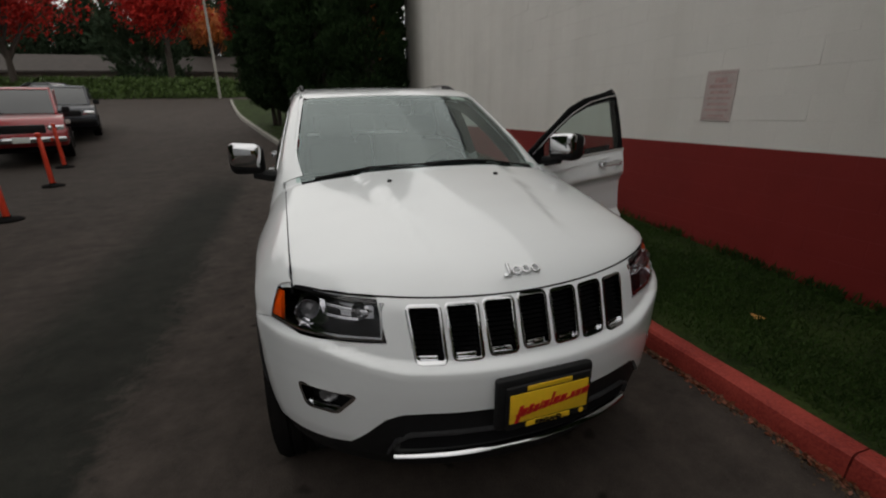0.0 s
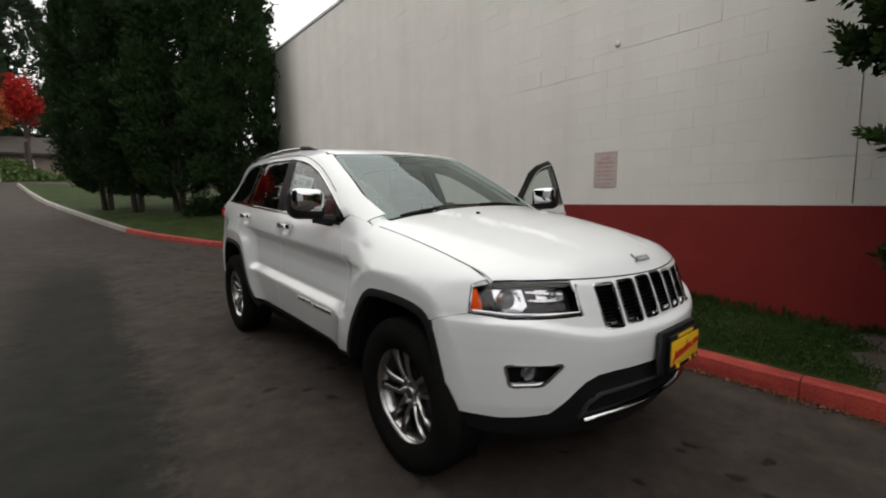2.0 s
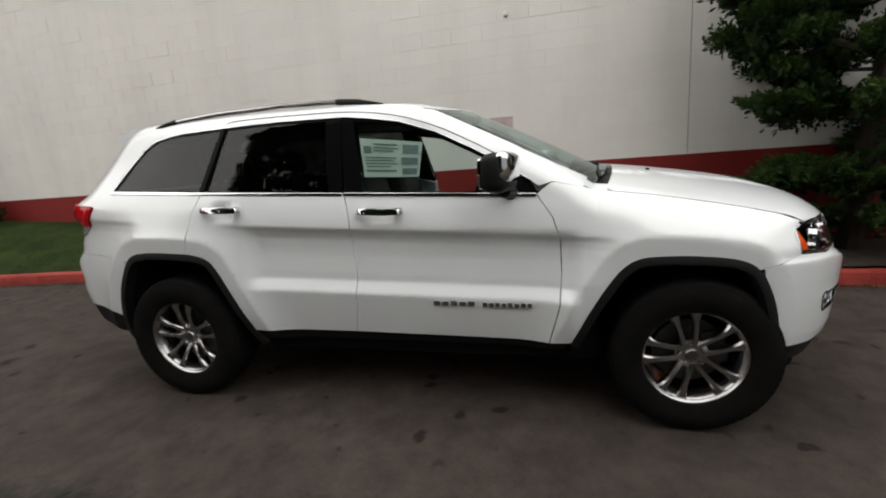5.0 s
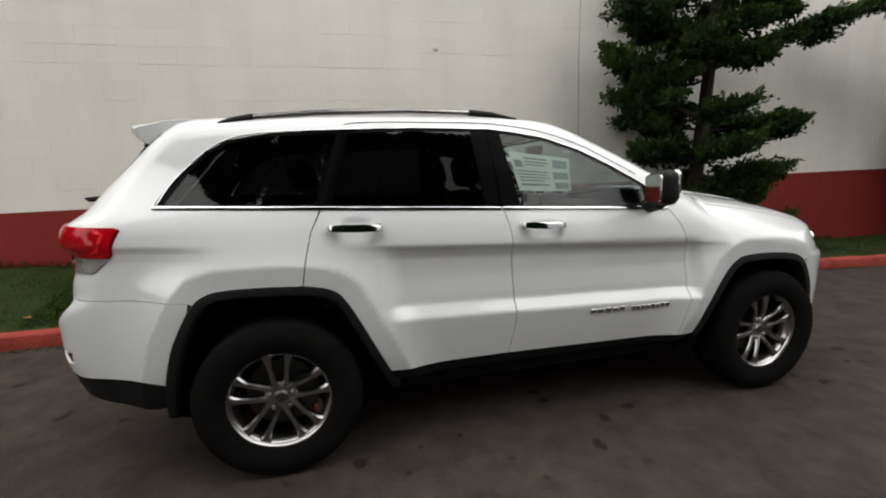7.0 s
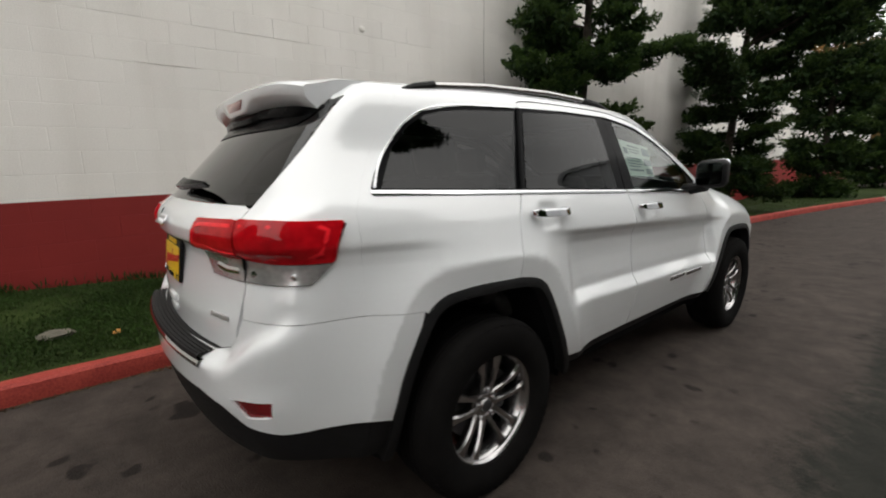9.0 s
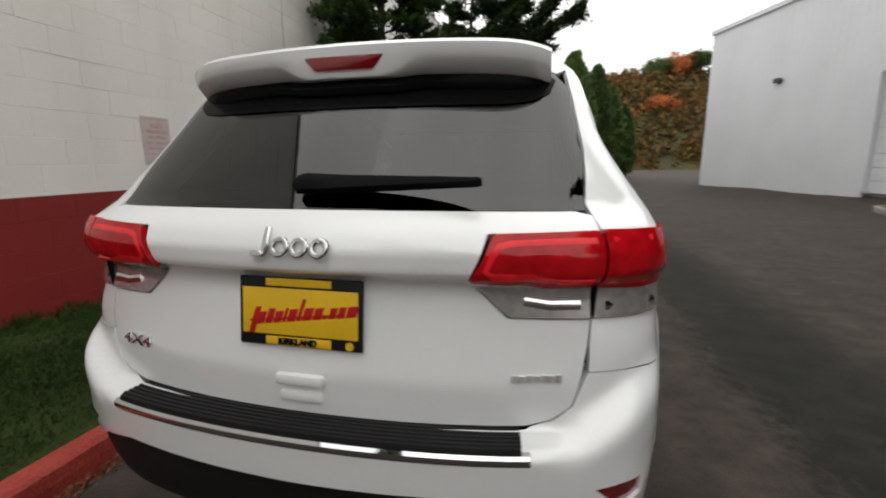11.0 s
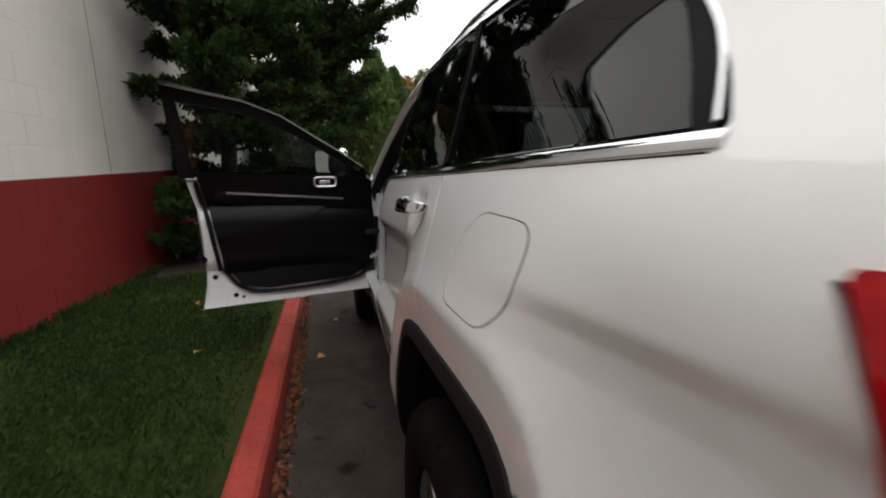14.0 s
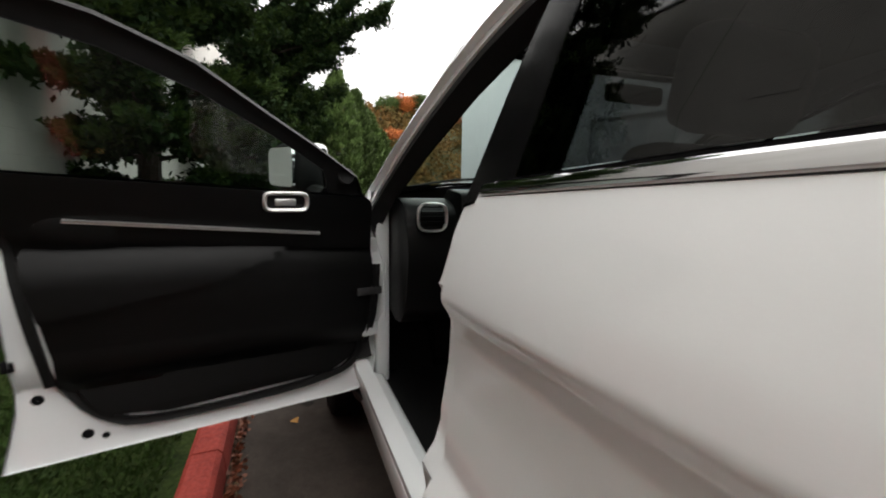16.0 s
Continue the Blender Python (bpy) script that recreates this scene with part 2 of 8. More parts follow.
    band.interpolation_type = "SMOOTHSTEP"
    band.inputs["From Min"].default_value, band.inputs["From Max"].default_value = 2.6, 1.3
    l.new(sep.outputs["X"], band.inputs["Value"])
    l.new(math_node("MULTIPLY", sp.outputs[0], math_node("MULTIPLY", band.outputs[0], 0.95)), dk.inputs["Factor"])
    l.new(dark.outputs["Result"], dk.inputs["A"])
    dk.inputs["B"].default_value = (0.26, 0.25, 0.25, 1)
    patch = n.new("ShaderNodeTexNoise")
    patch.inputs["Scale"].default_value, patch.inputs["Detail"].default_value, patch.inputs["Roughness"].default_value = 4.5, 8, 0.75
    l.new(geo.outputs["Position"], patch.inputs["Vector"])
    pr = n.new("ShaderNodeMapRange")
    pr.inputs["From Min"].default_value, pr.inputs["From Max"].default_value = 0.35, 0.68
    pr.inputs["To Min"].default_value, pr.inputs["To Max"].default_value = 0.72, 1.38
    l.new(patch.outputs["Fac"], pr.inputs["Value"])
    pv = n.new("ShaderNodeVectorMath")
    pv.operation = "SCALE"
    l.new(dk.outputs["Result"], pv.inputs[0])
    l.new(pr.outputs[0], pv.inputs["Scale"])
    # pale grit worn out of the surface
    grit = n.new("ShaderNodeTexVoronoi")
    grit.inputs["Scale"].default_value = 55
    l.new(geo.outputs["Position"], grit.inputs["Vector"])
    gr = n.new("ShaderNodeMapRange")
    gr.inputs["From Min"].default_value, gr.inputs["From Max"].default_value = 0.14, 0.05
    l.new(grit.outputs["Distance"], gr.inputs["Value"])
    lt = n.new("ShaderNodeMix")
    lt.data_type = "RGBA"
    l.new(math_node("MULTIPLY", gr.outputs[0], 0.35), lt.inputs["Factor"])
    l.new(pv.outputs[0], lt.inputs["A"])
    lt.inputs["B"].default_value = (0.13, 0.115, 0.10, 1)
    l.new(lt.outputs["Result"], p.inputs["Base Color"])
    return m


def wall_mat():
    """Painted block: white above, a red dado below a level line, runs of dirt and patches of touched-up paint."""
    m = mat("painted_block", (0.80, 0.775, 0.73), 0.75, vary=0.05, scale=0.7, fine=90, bump=0.25, per=0.03)
    n, l = m.node_tree.nodes, m.node_tree.links
    p = n["Principled BSDF"]
    src = p.inputs["Base Color"].links[0].from_socket
    geo = n.new("ShaderNodeNewGeometry")
    sep = n.new("ShaderNodeSeparateXYZ")
    l.new(geo.outputs["Position"], sep.inputs[0])
    k = n.new("ShaderNodeMath")
    k.operation = "MULTIPLY_ADD"
    l.new(sep.outputs["Y"], k.inputs[0])
    k.inputs[1].default_value = -WALL_TILT
    l.new(sep.outputs["Z"], k.inputs[2])
    line = n.new("ShaderNodeMapRange")
    line.inputs["From Min"].default_value, line.inputs["From Max"].default_value = 1.203, 1.197
    l.new(k.outputs[0], line.inputs["Value"])
    red = n.new("ShaderNodeTexNoise")
    red.inputs["Scale"].default_value, red.inputs["Detail"].default_value = 2.5, 5
    l.new(geo.outputs["Position"], red.inputs["Vector"])
    rc = n.new("ShaderNodeMix")
    rc.data_type = "RGBA"
    rc.inputs["A"].default_value, rc.inputs["B"].default_value = (0.185, 0.008, 0.006, 1), (0.24, 0.013, 0.010, 1)
    l.new(red.outputs["Fac"], rc.inputs["Factor"])
    # rain streaks, long in z
    mp = n.new("ShaderNodeMapping")
    mp.inputs["Scale"].default_value = (1, 1.6, 0.12)
    l.new(geo.outputs["Position"], mp.inputs["Vector"])
    st = n.new("ShaderNodeTexNoise")
    st.inputs["Scale"].default_value, st.inputs["Detail"].default_value = 1.6, 6
    l.new(mp.outputs[0], st.inputs["Vector"])
    sr = n.new("ShaderNodeMapRange")
    sr.inputs["From Min"].default_value, sr.inputs["From Max"].default_value = 0.45, 0.8
    sr.inputs["To Max"].default_value = 0.55
    l.new(st.outputs["Fac"], sr.inputs["Value"])
    dirt = n.new("ShaderNodeMix")
    dirt.data_type, dirt.blend_type = "RGBA", "MULTIPLY"
    l.new(sr.outputs[0], dirt.inputs["Factor"])
    l.new(src, dirt.inputs["A"])
    dirt.inputs["B"].default_value = (0.86, 0.85, 0.83, 1)
    # the white darkens smoothly towards the wall's far end
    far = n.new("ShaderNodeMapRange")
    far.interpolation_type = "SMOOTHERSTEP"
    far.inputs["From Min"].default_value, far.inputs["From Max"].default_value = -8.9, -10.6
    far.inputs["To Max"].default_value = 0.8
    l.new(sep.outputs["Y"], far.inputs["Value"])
    end_tone = n.new("ShaderNodeMix")
    end_tone.data_type, end_tone.blend_type = "RGBA", "MULTIPLY"
    l.new(far.outputs[0], end_tone.inputs["Factor"])
    l.new(dirt.outputs["Result"], end_tone.inputs["A"])
    end_tone.inputs["B"].default_value = (0.42, 0.41, 0.38, 1)
    mx = n.new("ShaderNodeMix")
    mx.data_type = "RGBA"
    l.new(line.outputs[0], mx.inputs["Factor"])
    l.new(end_tone.outputs["Result"], mx.inputs["A"])
    l.new(rc.outputs["Result"], mx.inputs["B"])
    l.new(mx.outputs["Result"], p.inputs["Base Color"])
    return m


WALL_X, WALL_TILT = -3.09, 0.014
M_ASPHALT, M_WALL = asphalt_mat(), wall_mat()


# ---- mesh helpers ----
def mesh_of(name, verts, faces, material, smooth=False):
    me = bpy.data.meshes.new(name)
    me.from_pydata([tuple(v) for v in verts], [], faces)
    if material:
        me.materials.append(material)
    if smooth:
        me.polygons.foreach_set("use_smooth", [True] * len(me.polygons))
    me.update()
    return me


def obj(name, me, parent=None, label="", m=None):
    ob = new(name, me)
    if m is not None:
        ob.matrix_basis = m
    if parent is not None:
        ob.parent = parent
    if label:
        ob["label"] = label
    return ob


def part(name, bm, material, parent, label="", smooth=True, angle=35):
    me = bpy.data.meshes.new(name)
    bmesh.ops.recalc_face_normals(bm, faces=bm.faces)
    for e in bm.edges:
        if len(e.link_faces) == 2 and e.calc_face_angle(0) > radians(angle):
            e.smooth = False
    for f in bm.faces:
        f.smooth = smooth
    bm.to_mesh(me)
    bm.free()
    me.materials.append(material)
    return obj(name, me, parent, label)


def thing(name, label, category, x=0, y=0, z=0, group="", kind=""):
    ob = new(name)
    ob.location = (x, y, z)
    return tagged(ob, label, category, group, kind)


def box_bm(x0, x1, y0, y1, z0, z1, bevel=0.0, seg=2, bm=None):
    bm = bm or bmesh.new()
    g = bmesh.ops.create_cube(bm, size=1, matrix=Matrix.LocRotScale(((x0 + x1) / 2, (y0 + y1) / 2, (z0 + z1) / 2), None, (x1 - x0, y1 - y0, z1 - z0)))
    if bevel:
        es = list({e for v in g["verts"] for e in v.link_edges})
        bmesh.ops.bevel(bm, geom=es, offset=bevel, segments=seg, profile=0.5, affect="EDGES", clamp_overlap=True)
    return bm


def tube_bm(path, r, n=10, bm=None, close_ends=True):
    """A tube along points; r is one radius or one for each point."""
    bm = bm or bmesh.new()
    pts = [Vector(p) for p in path]
    rs = r if isinstance(r, (list, tuple)) else [r] * len(pts)
    rings = []
    for i, p in enumerate(pts):
        t = (pts[min(i + 1, len(pts) - 1)] - pts[max(i - 1, 0)]).normalized()
        a = t.orthogonal().normalized() if i == 0 else (rings[-1][1] - t * rings[-1][1].dot(t)).normalized()
        b = t.cross(a)
        rings.append(([bm.verts.new(p + rs[i] * (a * math.cos(k * 2 * math.pi / n) + b * math.sin(k * 2 * math.pi / n))) for k in range(n)], a))
    for (u, _), (v, _) in zip(rings, rings[1:]):
        for k in range(n):
            bm.faces.new((u[k], u[(k + 1) % n], v[(k + 1) % n], v[k]))
    if close_ends:
        bm.faces.new(rings[0][0][::-1])
        bm.faces.new(rings[-1][0])
    return bm


def lathe_bm(profile, n=48, bm=None, axis="x", closed=False):
    """Turn (r, h) points round an axis; h runs along it."""
    bm = bm or bmesh.new()
    rings = []
    for r, h in profile:
        ring = []
        for k in range(n):
            c, s = math.cos(2 * math.pi * k / n) * r, math.sin(2 * math.pi * k / n) * r
            ring.append(bm.verts.new((h, c, s) if axis == "x" else (c, s, h)))
        rings.append(ring)
    pairs = list(zip(rings, rings[1:])) + ([(rings[-1], rings[0])] if closed else [])
    for u, v in pairs:
        for k in range(n):
            bm.faces.new((u[k], u[(k + 1) % n], v[(k + 1) % n], v[k]))
    return bm


def prism_bm(outline, d0, d1, axis="x", bm=None, bevel=0.0):
    """A flat outline (u, v) drawn out from d0 to d1 along an axis: x takes (y, z), y takes (x, z), z takes (x, y)."""
    bm = bm or bmesh.new()
    put = {"x": lambda u, v, d: (d, u, v), "y": lambda u, v, d: (u, d, v), "z": lambda u, v, d: (u, v, d)}[axis]
    a = [bm.verts.new(put(u, v, d0)) for u, v in outline]
    b = [bm.verts.new(put(u, v, d1)) for u, v in outline]
    n = len(outline)
    fs = [bm.faces.new(a), bm.faces.new(b[::-1])]
    for k in range(n):
        fs.append(bm.faces.new((a[k], b[k], b[(k + 1) % n], a[(k + 1) % n])))
    if bevel:
        bmesh.ops.bevel(bm, geom=list({e for f in fs[:2] for e in f.edges}), offset=bevel, segments=2, profile=0.5, affect="EDGES", clamp_overlap=True)
    return bm
# ---- body shape of the car: one implicit surface that every outer panel is cut from ----
def curve(xs, ys, s=0.02):
    """A smooth curve through a few support points, as a function."""
    lo, hi = min(xs) - 0.3, max(xs) + 0.3
    g = np.linspace(lo, hi, 1200)
    v = np.interp(g, xs, ys)
    if s > 0:
        n = max(1, int(3 * s / (g[1] - g[0])))
        k = np.exp(-0.5 * (np.arange(-n, n + 1) * (g[1] - g[0]) / s) ** 2)
        v = np.convolve(np.pad(v, n, mode="edge"), k / k.sum(), mode="valid")
    return lambda q: np.interp(q, g, v)


def step(a, b, q):
    t = np.clip((q - a) / (b - a), 0, 1)
    return t * t * (3 - 2 * t)


def smax(a, b, k):
    h = np.clip(k - np.abs(a - b), 0, None) / k
    return np.maximum(a, b) + h * h * k * 0.25


base_x = curve([0.25, 0.44, 0.55, 0.70, 0.90, 1.06, 1.12, 1.18, 1.25, 1.45, 1.65, 1.80],
               [0.80, 0.878, 0.898, 0.905, 0.901, 0.893, 0.884, 0.866, 0.838, 0.775, 0.698, 0.63], 0.022)
ledge_x = curve([0.40, 0.55, 0.69, 0.705, 0.765, 0.90, 1.00, 1.06], [0, 0.002, 0.016, 0.016, -0.024, -0.026, -0.018, 0], 0.006)
crease_x = curve([0.806, 0.926, 0.990, 1.030, 1.055, 1.064, 1.136], [0, -0.010, -0.0125, -0.008, 0.002, 0.003, 0], 0.003)
plan_x = curve([-2.6, -2.4, -2.05, -1.5, -1.0, 0.9, 1.5, 1.9, 2.4], [0.13, 0.10, 0.05, 0.012, 0, 0, 0.004, 0.016, 0.06], 0.08)
green_x = curve([-2.3, -1.885, -1.25, -0.9, 2.0], [0.10, 0.065, 0.018, 0, 0], 0.08)
front_y = curve([0.15, 0.30, 0.40, 0.50, 0.60, 0.70, 0.77, 0.795, 0.815, 0.835, 1.005, 1.03, 1.08, 1.20],
                [2.15, 2.24, 2.30, 2.33, 2.342, 2.352, 2.354, 2.350, 2.312, 2.307, 2.252, 2.238, 2.19, 2.05], 0.005)
rear_y = curve([0.20, 0.40, 0.52, 0.66, 0.76, 0.785, 0.80, 0.90, 0.97, 1.10, 1.133, 1.145, 1.20, 1.245, 1.285, 1.335, 1.66, 1.80],
               [-2.30, -2.41, -2.46, -2.492, -2.50, -2.497, -2.42, -2.425, -2.412, -2.385, -2.39, -2.428, -2.43, -2.405, -2.3655, -2.318, -2.01, -1.87], 0.008)
rear_soft = curve([0.20, 0.40, 0.52, 0.66, 0.745, 0.775, 0.825, 0.85, 0.90, 0.97, 1.10, 1.133], [-2.30, -2.41, -2.46, -2.492, -2.498, -2.488, -2.432, -2.424, -2.422, -2.412, -2.385, -2.39], 0.012)
hood_z = curve([0.9, 1.05, 1.35, 1.6, 1.8, 2.0, 2.12, 2.25, 2.5], [1.315, 1.297, 1.262, 1.226, 1.19, 1.14, 1.098, 1.02, 0.8], 0.03)
roof_z = curve([-2.4, -1.8, -1.3, -0.8, -0.3, 0.0, 0.15, 0.265, 0.7, 1.11, 1.6], [1.665, 1.734, 1.750, 1.756, 1.750, 1.732, 1.714, 1.680, 1.478, 1.262, 0.97], 0.05)
slope_k = curve([0.4, 0.7, 1.0, 1.1], [0.0, 0.032, 0.0525, 0.0525], 0.03)

REAR_ARCH = [(-1.96, 0.30), (-1.935, 0.52), (-1.885, 0.70), (-1.80, 0.86), (-1.75, 0.915), (-1.675, 0.94), (-1.471, 0.944), (-1.267, 0.929),
             (-1.19, 0.91), (-1.14, 0.875), (-1.077, 0.765), (-0.984, 0.577), (-0.925, 0.455), (-0.85, 0.30)]
FRONT_ARCH = [(0.82, 0.30), (0.885, 0.44), (0.99, 0.659), (1.10, 0.825), (1.16, 0.875), (1.219, 0.897), (1.434, 0.90), (1.59, 0.884),
              (1.66, 0.86), (1.708, 0.812), (1.755, 0.70), (1.79, 0.56), (1.80, 0.46), (1.80, 0.30)]


def rounded(pts, n=2):
    """Corner cutting of an open line."""
    for _ in range(n):
        out = [pts[0]]
        for a, b in zip(pts, pts[1:]):
            out += [(0.75 * a[0] + 0.25 * b[0], 0.75 * a[1] + 0.25 * b[1]), (0.25 * a[0] + 0.75 * b[0], 0.25 * a[1] + 0.75 * b[1])]
        pts = out + [pts[-1]]
    return pts


def far_from(pts, y, z):
    """Distance to a line of points, and whether the place lies above or outside it."""
    best = np.full(np.shape(y), 9.0)
    for (a, b), (c, d) in zip(pts, pts[1:]):
        ex, ez = c - a, d - b
        t = np.clip(((y - a) * ex + (z - b) * ez) / (ex * ex + ez * ez), 0, 1)
        best = np.minimum(best, np.hypot(y - a - t * ex, z - b - t * ez))
    return best


def side_x(y, z):
    zs = z + slope_k(z) * (y + 0.3)
    x = base_x(zs) - plan_x(y) - green_x(y) * step(1.11, 1.44, zs)
    x = x + ledge_x(z + 0.03 * (y + 0.3)) * step(-0.96, -0.84, y) * step(0.95, 0.87, y)
    x = x + crease_x(zs) * step(-1.15, -0.85, y) * step(1.15, 0.95, y)
    x = x + 0.85 * crease_x(zs) * step(-1.60, -1.86, y)
    for yc, zc in ((-1.06, 1.168), (-0.085, 1.120)):
        x = x - (0.016 if yc < -1 else 0.012) * np.exp(-((y - yc) / 0.064) ** 4 - ((z - zc) / (0.050 if yc < -1 else 0.036)) ** 4)
    for arch in (REAR_ARCH, FRONT_ARCH):
        d = far_from(arch, y, z)
        t = np.clip((0.30 - d) / 0.208, 0, 1)
        x = x + 0.041 * t * t - 0.09 * np.clip(0.092 - d, 0, None)
    return x


POD = [True]


def body_f(x, y, z):
    x = np.abs(x)
    side = x - side_x(y, z)
    # the bumper's shelf climbs towards the outer corners of the lamps
    zf = z - 0.060 * step(0.42, 0.78, x) * step(0.66, 0.75, z) * step(0.98, 0.90, z)
    front = y - (front_y(zf) - 0.43 * x ** 2 - 0.27 * x ** 6)
    if POD[0]:      # the bumper's raised corners
        zr = z - 0.115 * step(0.60, 0.84, x) * step(1.06, 0.95, z) * step(0.66, 0.76, z)
    else:           # the tailgate runs straight down behind the bumper's shelf
        zr = np.maximum(z, 0.815)
    low = rear_y(zr)
    if POD[0]:
        w = step(0.56, 0.66, x) * step(1.10, 1.0, z)
        low = low + (rear_soft(zr) - low) * w
    rear = low + (0.16 + 0.07 * step(1.235, 1.30, z)) * x ** 2 + 0.25 * x ** 6 - y
    dw = 0.40 - 0.13 * step(1.1, 2.0, y)
    dome = 0.010 * step(dw + 0.035, dw - 0.012, x) * step(2.10, 1.86, y)
    hood = hood_z(y + 0.10 * x ** 2) + dome - (0.10 + 0.05 * step(1.0, 1.9, y)) * x ** 2 - 0.10 * x ** 6
    shell = roof_z(y + (0.33 * x ** 2 - 0.055) * step(-0.3, 0.25, y)) - 0.035 * x ** 2
    top = z - np.maximum(hood, shell)
    f = smax(side, top, 0.11)
    f = smax(f, front, 0.07)
    return smax(f, rear, 0.09)


FC, RC = 1.0, -1.2      # axes of the round projections at nose and tail


def place(kind, u, v):
    """Points on the body: 'side' (y, z), 'top' (x, y), 'nose' and 'tail' (angle in degrees from straight ahead or astern, z)."""
    u, v = np.asarray(u, float), np.asarray(v, float)
    o = np.zeros_like(u)
    if kind == "side":
        a, d = (o, u, v), (o + 1, o, o)
        lo, hi = o + 0.25, o + 1.2
    elif kind == "top":
        a, d = (u, v, o), (o, o, o + 1)
        lo, hi = o + 0.8, o + 2.0
    else:
        r, s = np.radians(u), (1 if kind == "nose" else -1)
        a, d = (o, o + (FC if s > 0 else RC), v), (np.sin(r), s * np.cos(r), o)
        lo, hi = o + 0.3, o + 1.7
    for _ in range(34):
        m = (lo + hi) / 2
        out = body_f(a[0] + m * d[0], a[1] + m * d[1], a[2] + m * d[2]) > 0
        hi, lo = np.where(out, m, hi), np.where(out, lo, m)
    return np.stack([a[i] + lo * d[i] for i in range(3)], -1)


def normal_at(p):
    e = 0.002
    g = np.stack([(body_f(*(p + e * np.eye(3)[i]).T) - body_f(*(p - e * np.eye(3)[i]).T)) for i in range(3)], -1)
    return g / np.maximum(np.linalg.norm(g, axis=-1, keepdims=True), 1e-9)


# ---- the ground: one sheet of asphalt, level by the car and rising behind it ----
def ground_z(y):
    y = np.clip(y, -42, 400)
    return 0.045 * np.logaddexp(0, -6.5 - y) + 0.07 * np.logaddexp(0, (-14 - y) / 2)


KERB = [(4.9, -34.5), (3.45, -23.3), (2.5, -18.7), (1.9, -15.9), (1.45, -13.7), (1.0, -11.4), (0.12, -9.1), (-0.72, -7.3), (-1.22, -6.0), (-1.40, -4.6), (-1.395, -2), (-1.395, 0), (-1.395, 2), (-1.42, 3.6),
        (-1.31, 5.2), (-1.10, 6.8), (-0.82, 9.5), (-0.36, 13.2), (0.53, 18.3), (1.4, 23), (2.6, 29)]


def kerb_line():
    p = KERB
    for _ in range(3):
        q = [p[0]]
        for a, b in zip(p, p[1:]):
            q += [(0.75 * a[0] + 0.25 * b[0], 0.75 * a[1] + 0.25 * b[1]), (0.25 * a[0] + 0.75 * b[0], 0.25 * a[1] + 0.75 * b[1])]
        p = q + [p[-1]]
    return np.array(p)


KL = kerb_line()
kerb_x = lambda y: np.interp(y, KL[:, 1], KL[:, 0])
GUTTER = 0.032          # the asphalt is lifted a little along the kerb


def build_ground():
    xs = np.concatenate([np.linspace(-400, -20, 9), np.linspace(-12, -2.6, 6), np.linspace(-2.2, 1.4, 31), np.linspace(2, 24, 12), np.linspace(34, 400, 9)])
    ys = np.concatenate([np.linspace(-400, -60, 8), np.linspace(-50, -4, 47), np.linspace(-2, 40, 43), np.linspace(60, 400, 8)])
    v = [(x, y, float(ground_z(y) + GUTTER * step(0.55, 0.0, x - kerb_x(y)) + 0.40 * step(17.0, 20.5, x + 0.5 * y) * step(4.0, 9.0, y))) for y in ys for x in xs]
    n = len(xs)
    f = [(j * n + i, j * n + i + 1, (j + 1) * n + i + 1, (j + 1) * n + i) for j in range(len(ys) - 1) for i in range(n - 1)]
    return tagged(obj("ground", mesh_of("ground", v, f, M_ASPHALT, True)), "worn brown-grey asphalt drive with oil drips and a darker lane", "asphalt", kind="structure")


build_ground()

wall_base = curve([-40, -14, -11, -6, -4, -2.2, 1, 4, 7, 30], [1.9, 0.95, 0.78, 0.58, 0.45, 0.34, 0.20, 0.10, 0.05, 0.05], 0.4)


def lawn_z(x, y):
    """Height of the lawn between kerb and wall."""
    k = kerb_x(y) - 0.15
    t = np.clip((k - x) / (k - WALL_X), 0, 1.6)
    lo = ground_z(y) + GUTTER + 0.115
    return lo + (np.maximum(wall_base(y), ground_z(y) + 0.05) - lo) * t ** (1.1 - 0.6 * step(-7.0, -11.0, y))


def build_kerb():
    kerb = thing("kerb", "red-painted concrete kerb, chipped and dull, edging the lawn", "kerb", kind="structure")
    prof = [(0.0, -0.05), (0.004, 0.06), (0.012, 0.112), (0.03, 0.128), (0.12, 0.130), (0.138, 0.118), (0.145, -0.05)]
    cuts = np.array([-34, -30, -26, -23, -20, -17, -14, -12, -10, -8.2, -6.9, -5.2, -3.4, -1.0, 0.95, 2.6, 4.4, 6.3, 8.2, 10.2, 12.6, 15, 18, 22, 29.0])
    for c0, c1 in zip(cuts, cuts[1:]):
        ys = np.linspace(c0 + 0.004, c1 - 0.004, 7)
        v, f = [], []
        for i, y in enumerate(ys):
            d = (kerb_x(y + 0.05) - kerb_x(y - 0.05)) / 0.1
            nx, ny = -1 / math.hypot(1, d), d / math.hypot(1, d)
            for a, h in prof:
                j = 0.003 * math.sin(y * 7.3 + a * 40)
                v.append((float(kerb_x(y)) + nx * a, y + ny * a, float(ground_z(y)) + GUTTER + h + j))
        m = len(prof)
        for i in range(len(ys) - 1):
            f += [(i * m + k, i * m + k + 1, (i + 1) * m + k + 1, (i + 1) * m + k) for k in range(m - 1)]
        f += [tuple(range(m)), tuple(range((len(ys) - 1) * m + m - 1, (len(ys) - 1) * m - 1, -1))]
        obj("kerb_stone", mesh_of("kerb_stone", v, f, M_KERB_GREY if c1 < -11.5 or c0 > 17 else M_KERB, False), kerb)


build_kerb()


